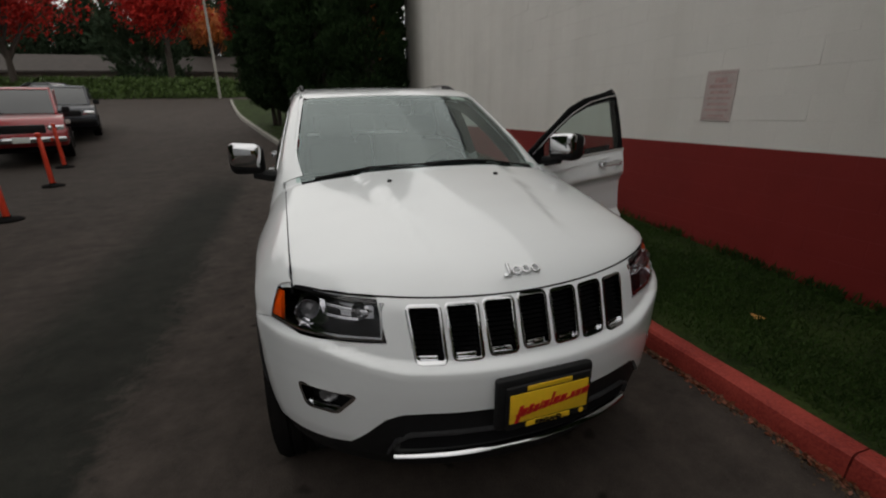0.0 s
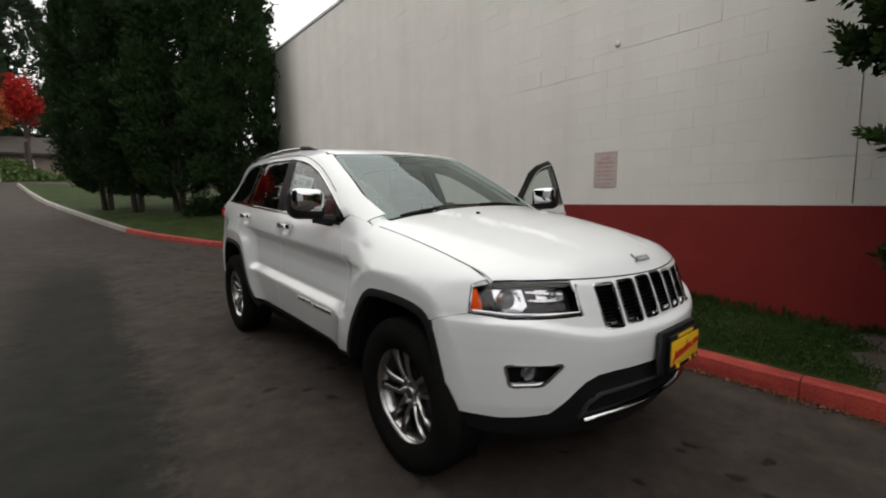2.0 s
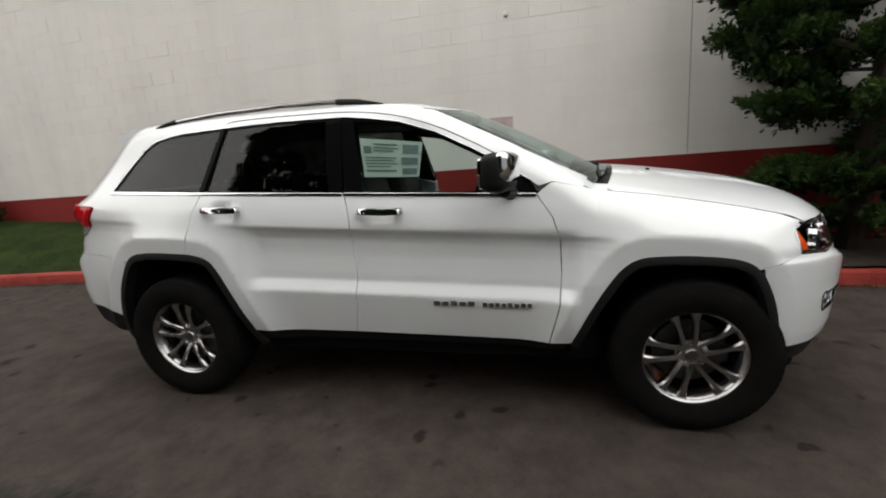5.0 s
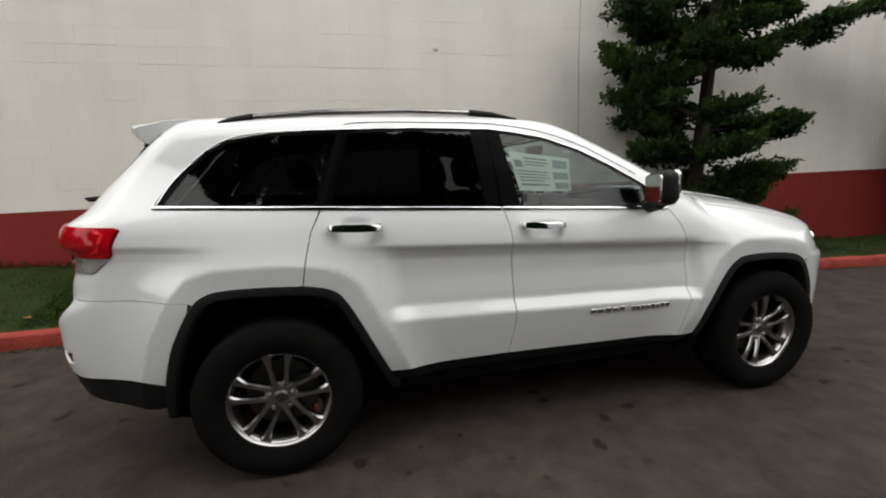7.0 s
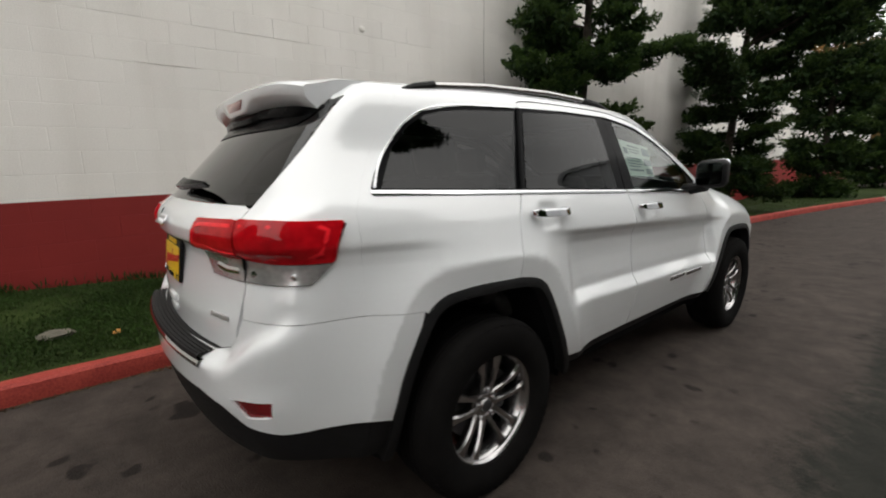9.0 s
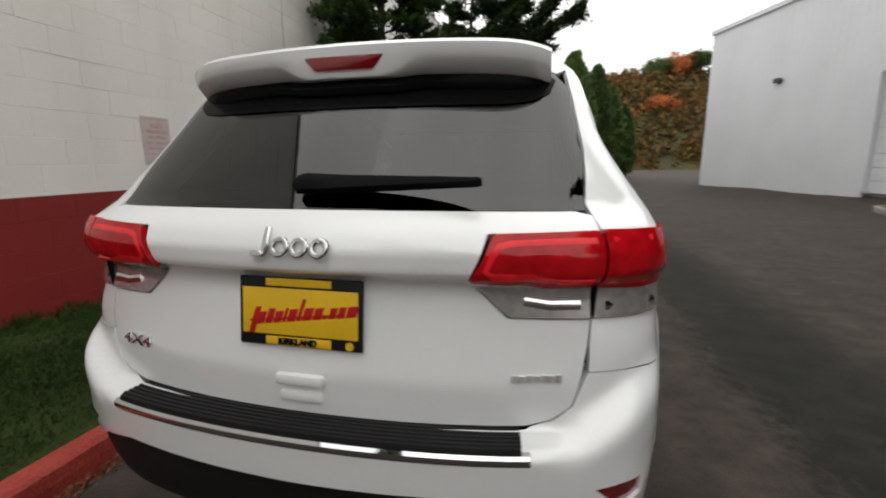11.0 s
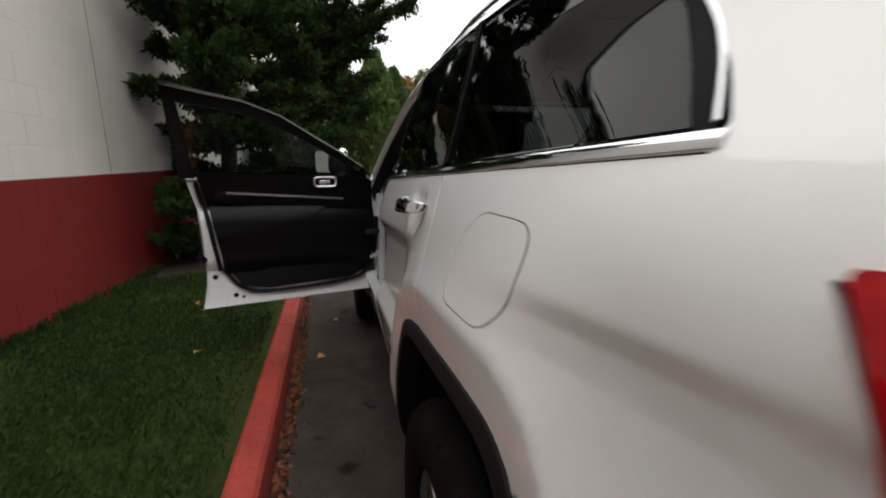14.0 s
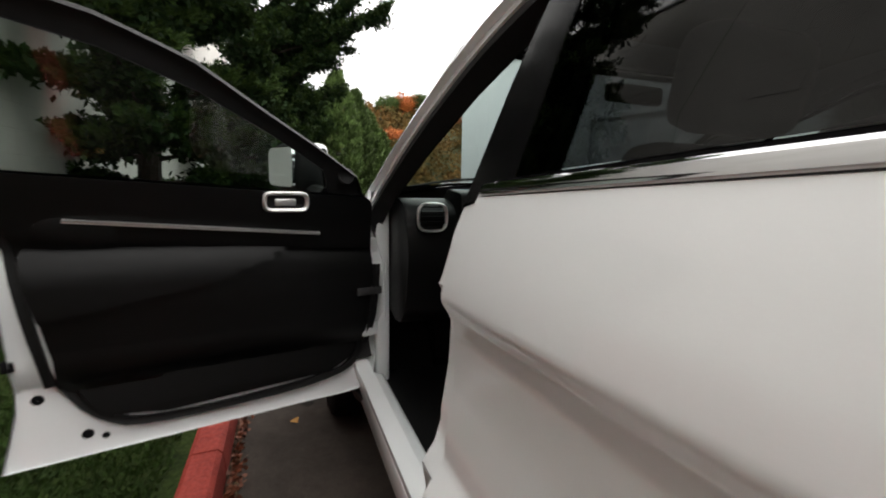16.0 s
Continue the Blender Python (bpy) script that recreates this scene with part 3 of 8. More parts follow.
def bed_edge(x, y):
    """Above nought within the bare bed round the nearest tree."""
    u = (y - 4.05) / (1.45 - 0.25 * (x - WALL_X)) 
    return 1.0 - u * u + 0.25 * np.sin(5 * y + 3 * x) * 0.5 + 0.12 * np.sin(11 * x - 4 * y)


def build_bed():
    """Bare brown soil with needle litter under the tree, worn into the lawn with a ragged edge."""
    g = 0.045
    v, ids, f = [], {}, []
    nx, ny = int(1.52 / g), int(4.4 / g)
    for j in range(ny + 1):
        for i in range(nx + 1):
            y = 1.9 + j * g
            x = float(kerb_x(y)) - 0.15 - i * (float(kerb_x(y)) - 0.16 - WALL_X) / nx
            e = float(bed_edge(x, y))
            ids[i, j] = len(v)
            v.append((x, y, float(lawn_z(x, y)) + 0.026 * min(1.0, max(-0.6, e * 2.2)) + 0.010 * noise.noise((x * 6, y * 6, 2))))
    for j in range(ny):
        for i in range(nx):
            q = [ids[i, j], ids[i, j + 1], ids[i + 1, j + 1], ids[i + 1, j]]
            if max(bed_edge(v[k][0], v[k][1]) for k in q) > -0.2:
                f.append(q)
    tagged(obj("planting_bed", mesh_of("planting_bed", v, f, M_SOIL, True)), "bare brown soil strewn with needles under the juniper", "soil", kind="structure")


def build_lawn():
    v, f = [], []
    ys = np.concatenate([np.linspace(-34, -11.4, 40), np.linspace(-11.3, 29, 90)])
    ts = np.linspace(0, 1, 12)
    for y in ys:
        a = float(kerb_x(y)) - 0.13
        b = WALL_X + 0.01 if y > -11.35 else -16.0
        for t in ts:
            x = a + (b - a) * t
            z = float(lawn_z(max(x, -5.0), y)) + 0.014 * noise.noise((x * 2.1, y * 2.1, 0)) * min(1, t * 6)
            v.append((x, y, z))
    n = len(ts)
    f = [(j * n + i, (j + 1) * n + i, (j + 1) * n + i + 1, j * n + i + 1) for j in range(len(ys) - 1) for i in range(n - 1)]
    tagged(obj("lawn", mesh_of("lawn", v, f, M_TURF, True)), "patchy damp green lawn strip between kerb and wall", "lawn", kind="structure")
    # blades
    rng = np.random.default_rng(4)
    n = 110000
    y = rng.uniform(-17, 20, n)
    y[:75000] = rng.uniform(-4, 4, 75000)
    t = rng.uniform(0.02, 0.97, n) ** 0.9
    a = kerb_x(y) - 0.15
    x = a + (WALL_X + 0.05 - a) * t
    keep = np.sin(x * 5.1 + 1.3 * np.sin(y * 2.3)) + np.sin(y * 3.7 + x) + rng.normal(0, 1.0, n) > -1.1
    keep &= bed_edge(x, y) + rng.normal(0, 0.12, n) < 0
    x, y = x[keep], y[keep]
    z = lawn_z(x, y)
    leaf_object("grass", np.stack([x, y, z], -1), np.tile([0, 0, 1.0], (len(x), 1)), 2, 0.034, 0.0036, 0.6, 0.016, M_GRASS,
                "short uneven green grass with bare damp patches", "grass", rng)


def leaf_object(name, c, d, k, length, width, spread, jitter, material, label="", category="", rng=None, parent=None, kind="stuff"):
    """Many small leaves: k at each place c, pointing about along d."""
    rng = rng or np.random.default_rng(1)
    c, d = np.repeat(np.asarray(c, float), k, 0), np.repeat(np.asarray(d, float), k, 0)
    n = len(c)
    c = c + rng.normal(0, jitter, (n, 3))
    d = d + rng.normal(0, spread, (n, 3))
    d /= np.linalg.norm(d, axis=1, keepdims=True)
    s = np.cross(d, rng.normal(0, 1, (n, 3)))
    s /= np.linalg.norm(s, axis=1, keepdims=True)
    ln = length * rng.uniform(0.6, 1.3, (n, 1))
    w = width * rng.uniform(0.7, 1.3, (n, 1))
    v = np.empty((n, 4, 3))
    v[:, 0], v[:, 1], v[:, 2], v[:, 3] = c, c + d * ln * 0.55 + s * w, c + d * ln, c + d * ln * 0.45 - s * w
    me = bpy.data.meshes.new(name)
    me.vertices.add(4 * n)
    me.vertices.foreach_set("co", v.reshape(-1))
    me.loops.add(4 * n)
    me.loops.foreach_set("vertex_index", np.arange(4 * n, dtype=np.int32))
    me.polygons.add(n)
    me.polygons.foreach_set("loop_start", np.arange(0, 4 * n, 4, dtype=np.int32))
    me.polygons.foreach_set("loop_total", np.full(n, 4, dtype=np.int32))
    me.materials.append(material)
    me.update(calc_edges=True)
    ob = obj(name, me, parent, "" if parent else label)
    if not parent:
        tagged(ob, label, category, kind=kind)
    return ob


build_lawn()
build_bed()


# ---- the block wall ----
def build_wall():
    wall = thing("wall_west", "white-painted concrete block wall with a dark red painted base", "wall", kind="structure")
    y0, y1, top = -11.35, 46.0, 5.9
    v, f = [], []
    rng = random.Random(3)

    def lift(y, z):
        return z + WALL_TILT * y

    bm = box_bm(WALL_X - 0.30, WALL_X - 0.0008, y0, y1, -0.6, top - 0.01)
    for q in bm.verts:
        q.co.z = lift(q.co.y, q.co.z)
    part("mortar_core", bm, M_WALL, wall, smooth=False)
    near = []
    L, H, g = 0.406, 0.203, 0.0006
    rows = int((top + 0.4) / H)
    for r in range(rows):
        z0 = -0.4 + r * H
        for k in range(-1, int((y1 - y0) / L) + 1):
            a = y0 + (k + 0.5 * (r % 2)) * L
            b = min(a + L, y1)
            a = max(a, y0)
            if b - a < 0.05:
                continue
            out = 0.0006 + rng.random() * 0.0014 + (0.0026 if rng.random() < 0.10 else 0.0)
            if -2.4 < a < 3.6 and 0.35 < z0 < 2.5:
                near.append((a, b, z0, out))
                continue
            i = len(v)
            e = 0.003
            for yy, zz, xx in ((a + g, z0 + g, -0.0012), (b - g, z0 + g, -0.0012), (b - g, z0 + H - g, -0.0012), (a + g, z0 + H - g, -0.0012),
                               (a + g + e, z0 + g + e, out), (b - g - e, z0 + g + e, out), (b - g - e, z0 + H - g - e, out), (a + g + e, z0 + H - g - e, out)):
                v.append((WALL_X + xx, yy, lift(yy, zz)))
            f += [(i + 4, i + 5, i + 6, i + 7)] + [(i + q, i + (q + 1) % 4, i + 4 + (q + 1) % 4, i + 4 + q) for q in range(4)]
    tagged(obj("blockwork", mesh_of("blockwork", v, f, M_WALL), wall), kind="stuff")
    e = 0.003
    vv = [(-0.0012, g, g), (-0.0012, L - g, g), (-0.0012, L - g, H - g), (-0.0012, g, H - g), (0.001, g + e, g + e), (0.001, L - g - e, g + e), (0.001, L - g - e, H - g - e), (0.001, g + e, H - g - e)]
    vv = [(x, y, z + WALL_TILT * y) for x, y, z in vv]
    me = mesh_of("block", vv, [(4, 5, 6, 7)] + [(q, (q + 1) % 4, 4 + (q + 1) % 4, 4 + q) for q in range(4)], M_WALL)
    for a, b, z0, out in near:
        obj("block", me, wall, m=Matrix.Translation((WALL_X + out - 0.001, a, lift(a, z0))))
    # coping along the top, and a control joint filled with dark sealant
    bm = box_bm(WALL_X - 0.34, WALL_X + 0.03, y0 - 0.03, y1, top, top + 0.07, 0.01)
    for q in bm.verts:
        q.co.z = lift(q.co.y, q.co.z)
    part("coping", bm, M_METAL_WALL, wall, "grey metal coping", smooth=False)
    part("control_joint", tube_bm([(WALL_X + 0.002, 2.56, 1.22 + WALL_TILT * 2.5), (WALL_X + 0.002, 2.52, 3.2), (WALL_X + 0.002, 2.55, 5.9)], 0.0045, 6), M_KERB_GREY, wall, "grey sealant joint")
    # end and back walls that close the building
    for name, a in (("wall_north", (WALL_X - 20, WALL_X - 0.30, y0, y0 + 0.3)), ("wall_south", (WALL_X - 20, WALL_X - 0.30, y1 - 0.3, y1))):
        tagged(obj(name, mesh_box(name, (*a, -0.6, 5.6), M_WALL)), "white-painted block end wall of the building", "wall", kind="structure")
    tagged(obj("roof_slab", mesh_box("roof_slab", (WALL_X - 20, WALL_X - 0.30, y0 + 0.3, y1 - 0.3, 5.3, 5.5), M_ROOF)), "flat grey roof of the block building", "roof", kind="structure")


def mesh_box(name, b, material):
    x0, x1, y0, y1, z0, z1 = b
    v = [(x, y, z) for z in (z0, z1) for y in (y0, y1) for x in (x0, x1)]
    return mesh_of(name, v, [(0, 2, 3, 1), (4, 5, 7, 6), (0, 1, 5, 4), (1, 3, 7, 5), (3, 2, 6, 7), (2, 0, 4, 6)], material)


build_wall()


# ---- trees ----
def limb(bm, a, b, r0, r1, bend=0.15, n=6, rng=random):
    a, b = Vector(a), Vector(b)
    off = Vector((rng.uniform(-1, 1), rng.uniform(-1, 1), rng.uniform(-0.5, 0.5))) * bend * (b - a).length
    pts = [a.lerp(b, t) + off * math.sin(t * math.pi) for t in [i / 5 for i in range(6)]]
    tube_bm(pts, [r0 + (r1 - r0) * i / 5 for i in range(6)], n, bm)
    return pts


def juniper(x, y, height, seed, tiers, reach, label, arms=(), leaf=0.045, needles=90, low=0.45, limbs=7):
    """A ragged juniper: straight trunk, tiers of level limbs whose twigs end in plumes of needles, with gaps between the tiers."""
    rng, nr = random.Random(seed), np.random.default_rng(seed)
    z = float(lawn_z(max(x, WALL_X), y))
    tree = thing("juniper_tree", label, "tree", x, y, z - 0.03, group="trees along the wall")
    bm = bmesh.new()
    trunk = [Vector((0.05 * math.sin(5 * t + seed) + 0.25 * t * t, 0.06 * math.cos(4 * t + seed) - 0.06 * math.cos(seed), height * t)) for t in [i / 9 for i in range(10)]]
    tube_bm(trunk, [0.11 * (1 - 0.85 * i / 9) + 0.01 for i in range(10)], 9, bm)
    base, axis, size = [], [], []
    k = leaf / 0.045

    def bough(p, q, r, thick=1.0):
        p, q = Vector(p), Vector(q)
        line = limb(bm, p, q, r, 0.006, 0.09, 5, rng)
        way = (line[-1] - line[0]).normalized()
        side = way.cross(Vector((0, 0, 1))).normalized()
        n = max(3, int((q - p).length / (0.085 * k)))
        for i in range(1, n + 1):
            u = 0.22 + 0.78 * i / n
            a = line[min(int(u * 5), 4)].lerp(line[min(int(u * 5) + 1, 5)], u * 5 % 1)
            for s in (-1, 1):
                w = rng.uniform(0.10, 0.30) * thick * k * (1.15 - 0.5 * u)
                tip = a + (side * s * rng.uniform(0.5, 1.0) + way * rng.uniform(0.2, 0.9) + Vector((0, 0, rng.uniform(-0.15, 0.45)))).normalized() * w
                tube_bm([a, a.lerp(tip, 0.6) + Vector((0, 0, 0.01)), tip], [0.006, 0.004, 0.003], 3, bm)
                for e in range(3):
                    c = a.lerp(tip, (0.35, 0.7, 1.0)[e])
                    base.append(c)
                    axis.append(((tip - a).normalized() * 0.7 + way * 0.4 + side * rng.uniform(-0.6, 0.6) + Vector((0, 0, rng.uniform(0.1, 0.8)))).normalized())
                    size.append(rng.uniform(0.10, 0.19) * k)

    for t in range(tiers):
        h = (low + (height - 0.2 - low) * (t + rng.uniform(-0.2, 0.2)) / (tiers - 1)) / height
        p = trunk[min(int(h * 9), 8)].lerp(trunk[min(int(h * 9) + 1, 9)], h * 9 % 1)
        m = limbs + (2 if h * height < 1.4 else 0)
        for j in range(m):
            a = t * 1.3 + j * (2 * math.pi / m) + rng.uniform(-0.35, 0.35)
            r = reach * (1.0 - 0.6 * max(0, h - 0.6) / 0.4) * rng.uniform(0.6, 1.08)
            if arms and math.sin(a) > 0.2 and 2.4 < h * height < 3.6:      # a bare stretch below the long arm
                r *= 0.6
            q = p + Vector((math.cos(a) * r, math.sin(a) * r, r * rng.uniform(-0.10, 0.26)))
            q.z = max(q.z, 0.34)
            q.x = max(q.x, WALL_X + 0.15 - x)
            up = Vector((0, 0, rng.uniform(-0.22, 0.22)))
            bough(p + up, q + up, 0.028 * (1.2 - h))
    for arm in arms:
        root = trunk[int(9 * arm[3] / height)]
        bough(root, arm[:3], 0.035)
        for _ in range(6):
            c = root.lerp(Vector(arm[:3]), rng.uniform(0.35, 1))
            bough(c, c + Vector((rng.uniform(-0.3, 0.3), rng.uniform(-0.1, 0.5), rng.uniform(-0.12, 0.30))), 0.012)
    part("trunk", bm, M_BARK, tree)
    c, d, r = np.array([list(v) for v in base]), np.array([list(v) for v in axis]), np.array(size)
    n = len(c) * needles
    C, D, R = np.repeat(c, needles, 0), np.repeat(d, needles, 0), np.repeat(r, needles)[:, None]
    t = nr.uniform(0, 1, (n, 1)) ** 1.2
    out = nr.normal(0, 1, (n, 3))
    out -= D * (out * D).sum(1, keepdims=True)
    out /= np.linalg.norm(out, axis=1, keepdims=True)
    C = C + D * t * R + out * R * 0.34 * (1 - t) ** 0.7 * nr.uniform(0.3, 1, (n, 1))
    C[:, 0] = np.maximum(C[:, 0], WALL_X + 0.05 - x)
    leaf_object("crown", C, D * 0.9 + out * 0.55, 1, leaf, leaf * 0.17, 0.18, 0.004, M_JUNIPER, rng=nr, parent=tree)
    # the crown's shaded inside is put into colour: core leaves take the darker cypress green
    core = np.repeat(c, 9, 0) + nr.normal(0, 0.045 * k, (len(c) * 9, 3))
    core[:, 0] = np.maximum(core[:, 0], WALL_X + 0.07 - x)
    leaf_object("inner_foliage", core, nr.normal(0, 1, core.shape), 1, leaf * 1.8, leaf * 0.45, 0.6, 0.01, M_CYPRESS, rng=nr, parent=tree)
    return tree


juniper(-2.34, 4.0, 6.0, 11, 11, 1.22, "ragged dark green juniper tree growing against the white wall", [(0.3, 3.3, 3.75, 2.9), (0.2, -1.5, 2.75, 2.2), (0.3, -1.5, 3.4, 2.8), (0.1, -1.45, 2.3, 1.8)], needles=66, limbs=7)
juniper(-1.95, 10.4, 7.4, 23, 11, 1.25, "tall dark green juniper tree with long ragged limbs beside the wall", [(0.2, -3.3, 3.5, 2.6), (3.35, 0.0, 5.65, 4.3), (2.9, -0.5, 6.1, 4.9), (2.5, 0.4, 5.15, 3.9), (2.0, -0.3, 4.4, 3.3), (2.0, 0.5, 3.6, 2.6), (2.4, 0.2, 6.6, 5.4), (1.6, -0.6, 5.5, 4.4)], 0.07, 42, limbs=6)
juniper(-1.3, 17.8, 6.8, 31, 10, 0.95, "dense dark green juniper tree further along the wall", [(1.6, 0.0, 5.0, 3.6), (1.4, 0.6, 4.2, 2.8)], 0.10, 42, limbs=6)
juniper(-0.6, 26.5, 7.0, 47, 9, 1.2, "dense dark green juniper tree at the end of the wall", [(2.0, 0.0, 5.0, 3.6)], 0.12, 45, limbs=6)


def cypress(x, y, z, height, radius, seed, material, label, group, trunk_h=0.7, per=5200, leaf=0.16, name="cypress_tree"):
    """A dense columnar conifer: many upward sprays over a narrow flame-shaped crown."""
    rng = np.random.default_rng(seed)
    tree = thing(name, label, "tree", x, y, z - 0.05, group=group)
    bm = bmesh.new()
    for k in range(3):
        tube_bm([(0.12 * math.cos(k * 2.1), 0.12 * math.sin(k * 2.1), 0), (0.16 * math.cos(k * 2.1), 0.16 * math.sin(k * 2.1), trunk_h + 0.4), (0, 0, height * 0.8)], [0.10, 0.08, 0.02], 7, bm)
    part("trunk", bm, M_BARK, tree)
    t = rng.uniform(0, 1, per) ** 0.85
    a = rng.uniform(0, 2 * math.pi, per)
    half = int(per * 0.6)       # most sprays stand in clumps, with darker hollows between
    tc, ac = rng.uniform(0, 1, 220) ** 0.85, rng.uniform(0, 2 * math.pi, 220)
    pick = rng.integers(0, 220, half)
    t[:half] = np.clip(tc[pick] + rng.normal(0, 0.016, half), 0, 1)
    a[:half] = ac[pick] + rng.normal(0, 0.17, half)
    prof = np.interp(t, [0, 0.06, 0.25, 0.6, 0.85, 1.0], [0.45, 0.85, 1.0, 0.85, 0.5, 0.06])
    lump = 1 + 0.16 * np.sin(5 * a + seed + 9 * t) * np.sin(13 * t + 2 * a)
    r = radius * prof * lump * np.sqrt(rng.uniform(0.45, 1.0, per))
    r[:half] *= (0.98 + 0.16 * np.sin(pick * 2.39)) * np.sqrt(rng.uniform(0.8, 1.15, half)) / np.sqrt(0.8)
    c = np.stack([r * np.cos(a), r * np.sin(a), trunk_h + (height - trunk_h) * t], -1)
    d = np.stack([0.55 * np.cos(a), 0.55 * np.sin(a), np.full(per, 0.9)], -1)
    leaf_object("crown", c, d, 6, leaf, leaf * 0.20, 0.32, leaf * 0.3, material, rng=rng, parent=tree)
    return tree


for x, y, h, r, s in ((1.2, -16.9, 9.5, 1.2, 3), (0.45, -15.1, 10.0, 1.2, 5), (-0.55, -13.5, 9.8, 1.2, 7), (-1.95, -11.6, 9.2, 1.2, 9)):
    cypress(x, y, float(lawn_z(x, y)), h, r, s, M_CYPRESS, "tall dense dark green columnar cypress on the lawn", "cypresses on the lawn", 0.6, 17000, 0.13)


def crown_tree(name, x, y, height, radius, seed, material, label, group="", n=2600, leaf=0.22, squat=0.8, cz=0.62, zbase=None):
    """A broad-leaved tree: forked trunk and limbs, leaves in clumps round the twig ends."""
    rng, nr = random.Random(seed), np.random.default_rng(seed)
    z = float(ground_z(y)) if zbase is None else zbase
    tree = thing(name, label, "tree", x, y, z - 0.05, group=group)
    bm = bmesh.new()
    fork = Vector((0, 0, height * 0.32))
    tube_bm([(0, 0, 0), (0.03, 0.02, height * 0.16), fork], [height * 0.028, height * 0.022, height * 0.018], 8, bm)
    ends = []
    for i in range(17):
        a, e = i * 2.4, rng.uniform(0.1, 1.25)
        q = Vector((math.cos(a) * math.cos(e) * radius, math.sin(a) * math.cos(e) * radius, height * cz - fork.z + math.sin(e) * radius * squat * 0.9)) * rng.uniform(0.75, 1.0) + fork
        line = limb(bm, fork + Vector((0, 0, rng.uniform(-0.1, 0.25) * height)), q, height * 0.010, height * 0.002, 0.12, 5, rng)
        ends += [line[3], line[4], line[5]]
    part("trunk", bm, M_BARK, tree)
    idx = nr.integers(0, len(ends), n)
    c = np.array([list(e) for e in ends])[idx] + nr.normal(0, radius * 0.17, (n, 3)) * [1, 1, squat]
    leaf_object("crown", c, nr.normal(0, 1, (n, 3)) * 0.6 + [0, 0, -0.1], 5, leaf, leaf * 0.38, 0.8, leaf * 0.7, material, rng=nr, parent=tree)
    return tree


crown_tree("maple_tree", 10.1, -43, 12.2, 3.0, 2, M_MAPLE, "round maple tree in bright red autumn leaf", "red maples", 3200, 0.2, 1.15, 0.53)
crown_tree("maple_tree", 20.5, -41, 10.8, 5.2, 4, M_MAPLE, "broad maple tree in deep red autumn leaf", "red maples")
crown_tree("maple_tree", 4.75, -45, 9.5, 1.1, 6, M_MAPLE, "narrow maple tree in bright red autumn leaf", "red maples", 1300, 0.18, 2.0)
crown_tree("autumn_tree", 8.2, -58, 13.0, 2.6, 8, M_ORANGE, "tall tree in thinning orange-brown autumn leaf", "")
crown_tree("autumn_tree", -3.5, -24, 8.0, 1.7, 12, M_ORANGE, "tree in orange autumn leaf behind the building corner", "")
for x, y, h, r, s in ((9.2, -68, 23, 2.8, 1), (12.5, -64, 11.5, 2.8, 2), (16.5, -68, 12.5, 3.0, 3), (20, -65, 11, 2.9, 4), (23.5, -68, 13, 3.2, 11), (27, -66, 12, 3.2, 12), (31, -66, 13, 3.4, 13), (-4, -60, 15, 3.0, 5), (1, -70, 17, 3.5, 6), (36, -62, 13, 3.5, 7), (5.6, -70, 25, 3.2, 9), (42, -60, 14, 3.6, 10), (-12, -64, 16, 3.4, 14), (13.5, -50, 17, 3.0, 15)):
    cypress(x, y, 1.5, h, r, s + 40, M_FOREST, "tall dark fir tree in the woods beyond the road", "far firs", 1.5, 2400, 0.55, name="fir_tree")
for x, y, h, r, s in ((10.6, 3.1, 16.0, 1.8, 1), (10.4, 0.4, 15.0, 2.0, 5), (9.6, -2.4, 18.0, 2.0, 2), (11.0, -7.6, 17.0, 2.8, 3)):
    cypress(x, y, 0.0, h, r, s + 70, M_CYPRESS, "bushy dark green conifer across the drive", "conifers across the drive", 0.8, 12000, 0.30, name="conifer_tree")
for x, y, h, r, s in ((2.2, 28, 8.5, 1.4, 4), (4.2, 33, 8.6, 1.2, 1), (5.4, 34, 7.2, 1.0, 2), (6.5, 35, 6.0, 0.9, 3)):
    cypress(x, y, 0.0, h, r, s + 90, M_SHRUB, "upright green conifer at the end of the drive", "conifers at the drive's end", 0.6, 2600, 0.3, name="conifer_tree")
for x, y, h, r, s in ((18, 120, 10, 4, 1), (33, 148, 12, 4, 2), (39, 150, 13, 4.5, 3), (8, 112, 11, 4, 4), (56, 138, 12, 5, 5), (45, 150, 14, 4, 6), (30, 126, 9, 4, 7)):
    crown_tree("autumn_tree", x, y, h, r, s + 120, M_ORANGE if s % 2 else M_SHRUB, "far tree in yellowing autumn leaf on the hill", "far hill trees", 1500, 0.45, zbase=(y - 105) * 0.53)


# ---- the white sport-utility car ----
car = thing("sport_utility_car", "clean white sport utility car with its driver's door wide open", "car")
KU = {"side": 1.0, "top": 1.0, "nose": 0.0215, "tail": 0.0215}


def dense(loop, s):
    out = []
    for a, b in zip(loop, loop[1:] + loop[:1]):
        n = max(1, int(math.hypot(b[0] - a[0], b[1] - a[1]) / s))
        out += [(a[0] + (b[0] - a[0]) * i / n, a[1] + (b[1] - a[1]) * i / n) for i in range(n)]
    return out


def soft_loop(loop, r=0.02):
    """Round the corners of a closed outline by about r."""
    out = []
    n = len(loop)
    for i in range(n):
        p, a, b = Vector(loop[i]), Vector(loop[i - 1]), Vector(loop[(i + 1) % n])
        u, w = (a - p), (b - p)
        ra, rb = min(r, u.length * 0.45), min(r, w.length * 0.45)
        s, e = p + u.normalized() * ra, p + w.normalized() * rb
        out += [tuple(s.lerp(p, t).lerp(p.lerp(e, t), t)) for t in (0, 0.33, 0.67, 1)]
    return out


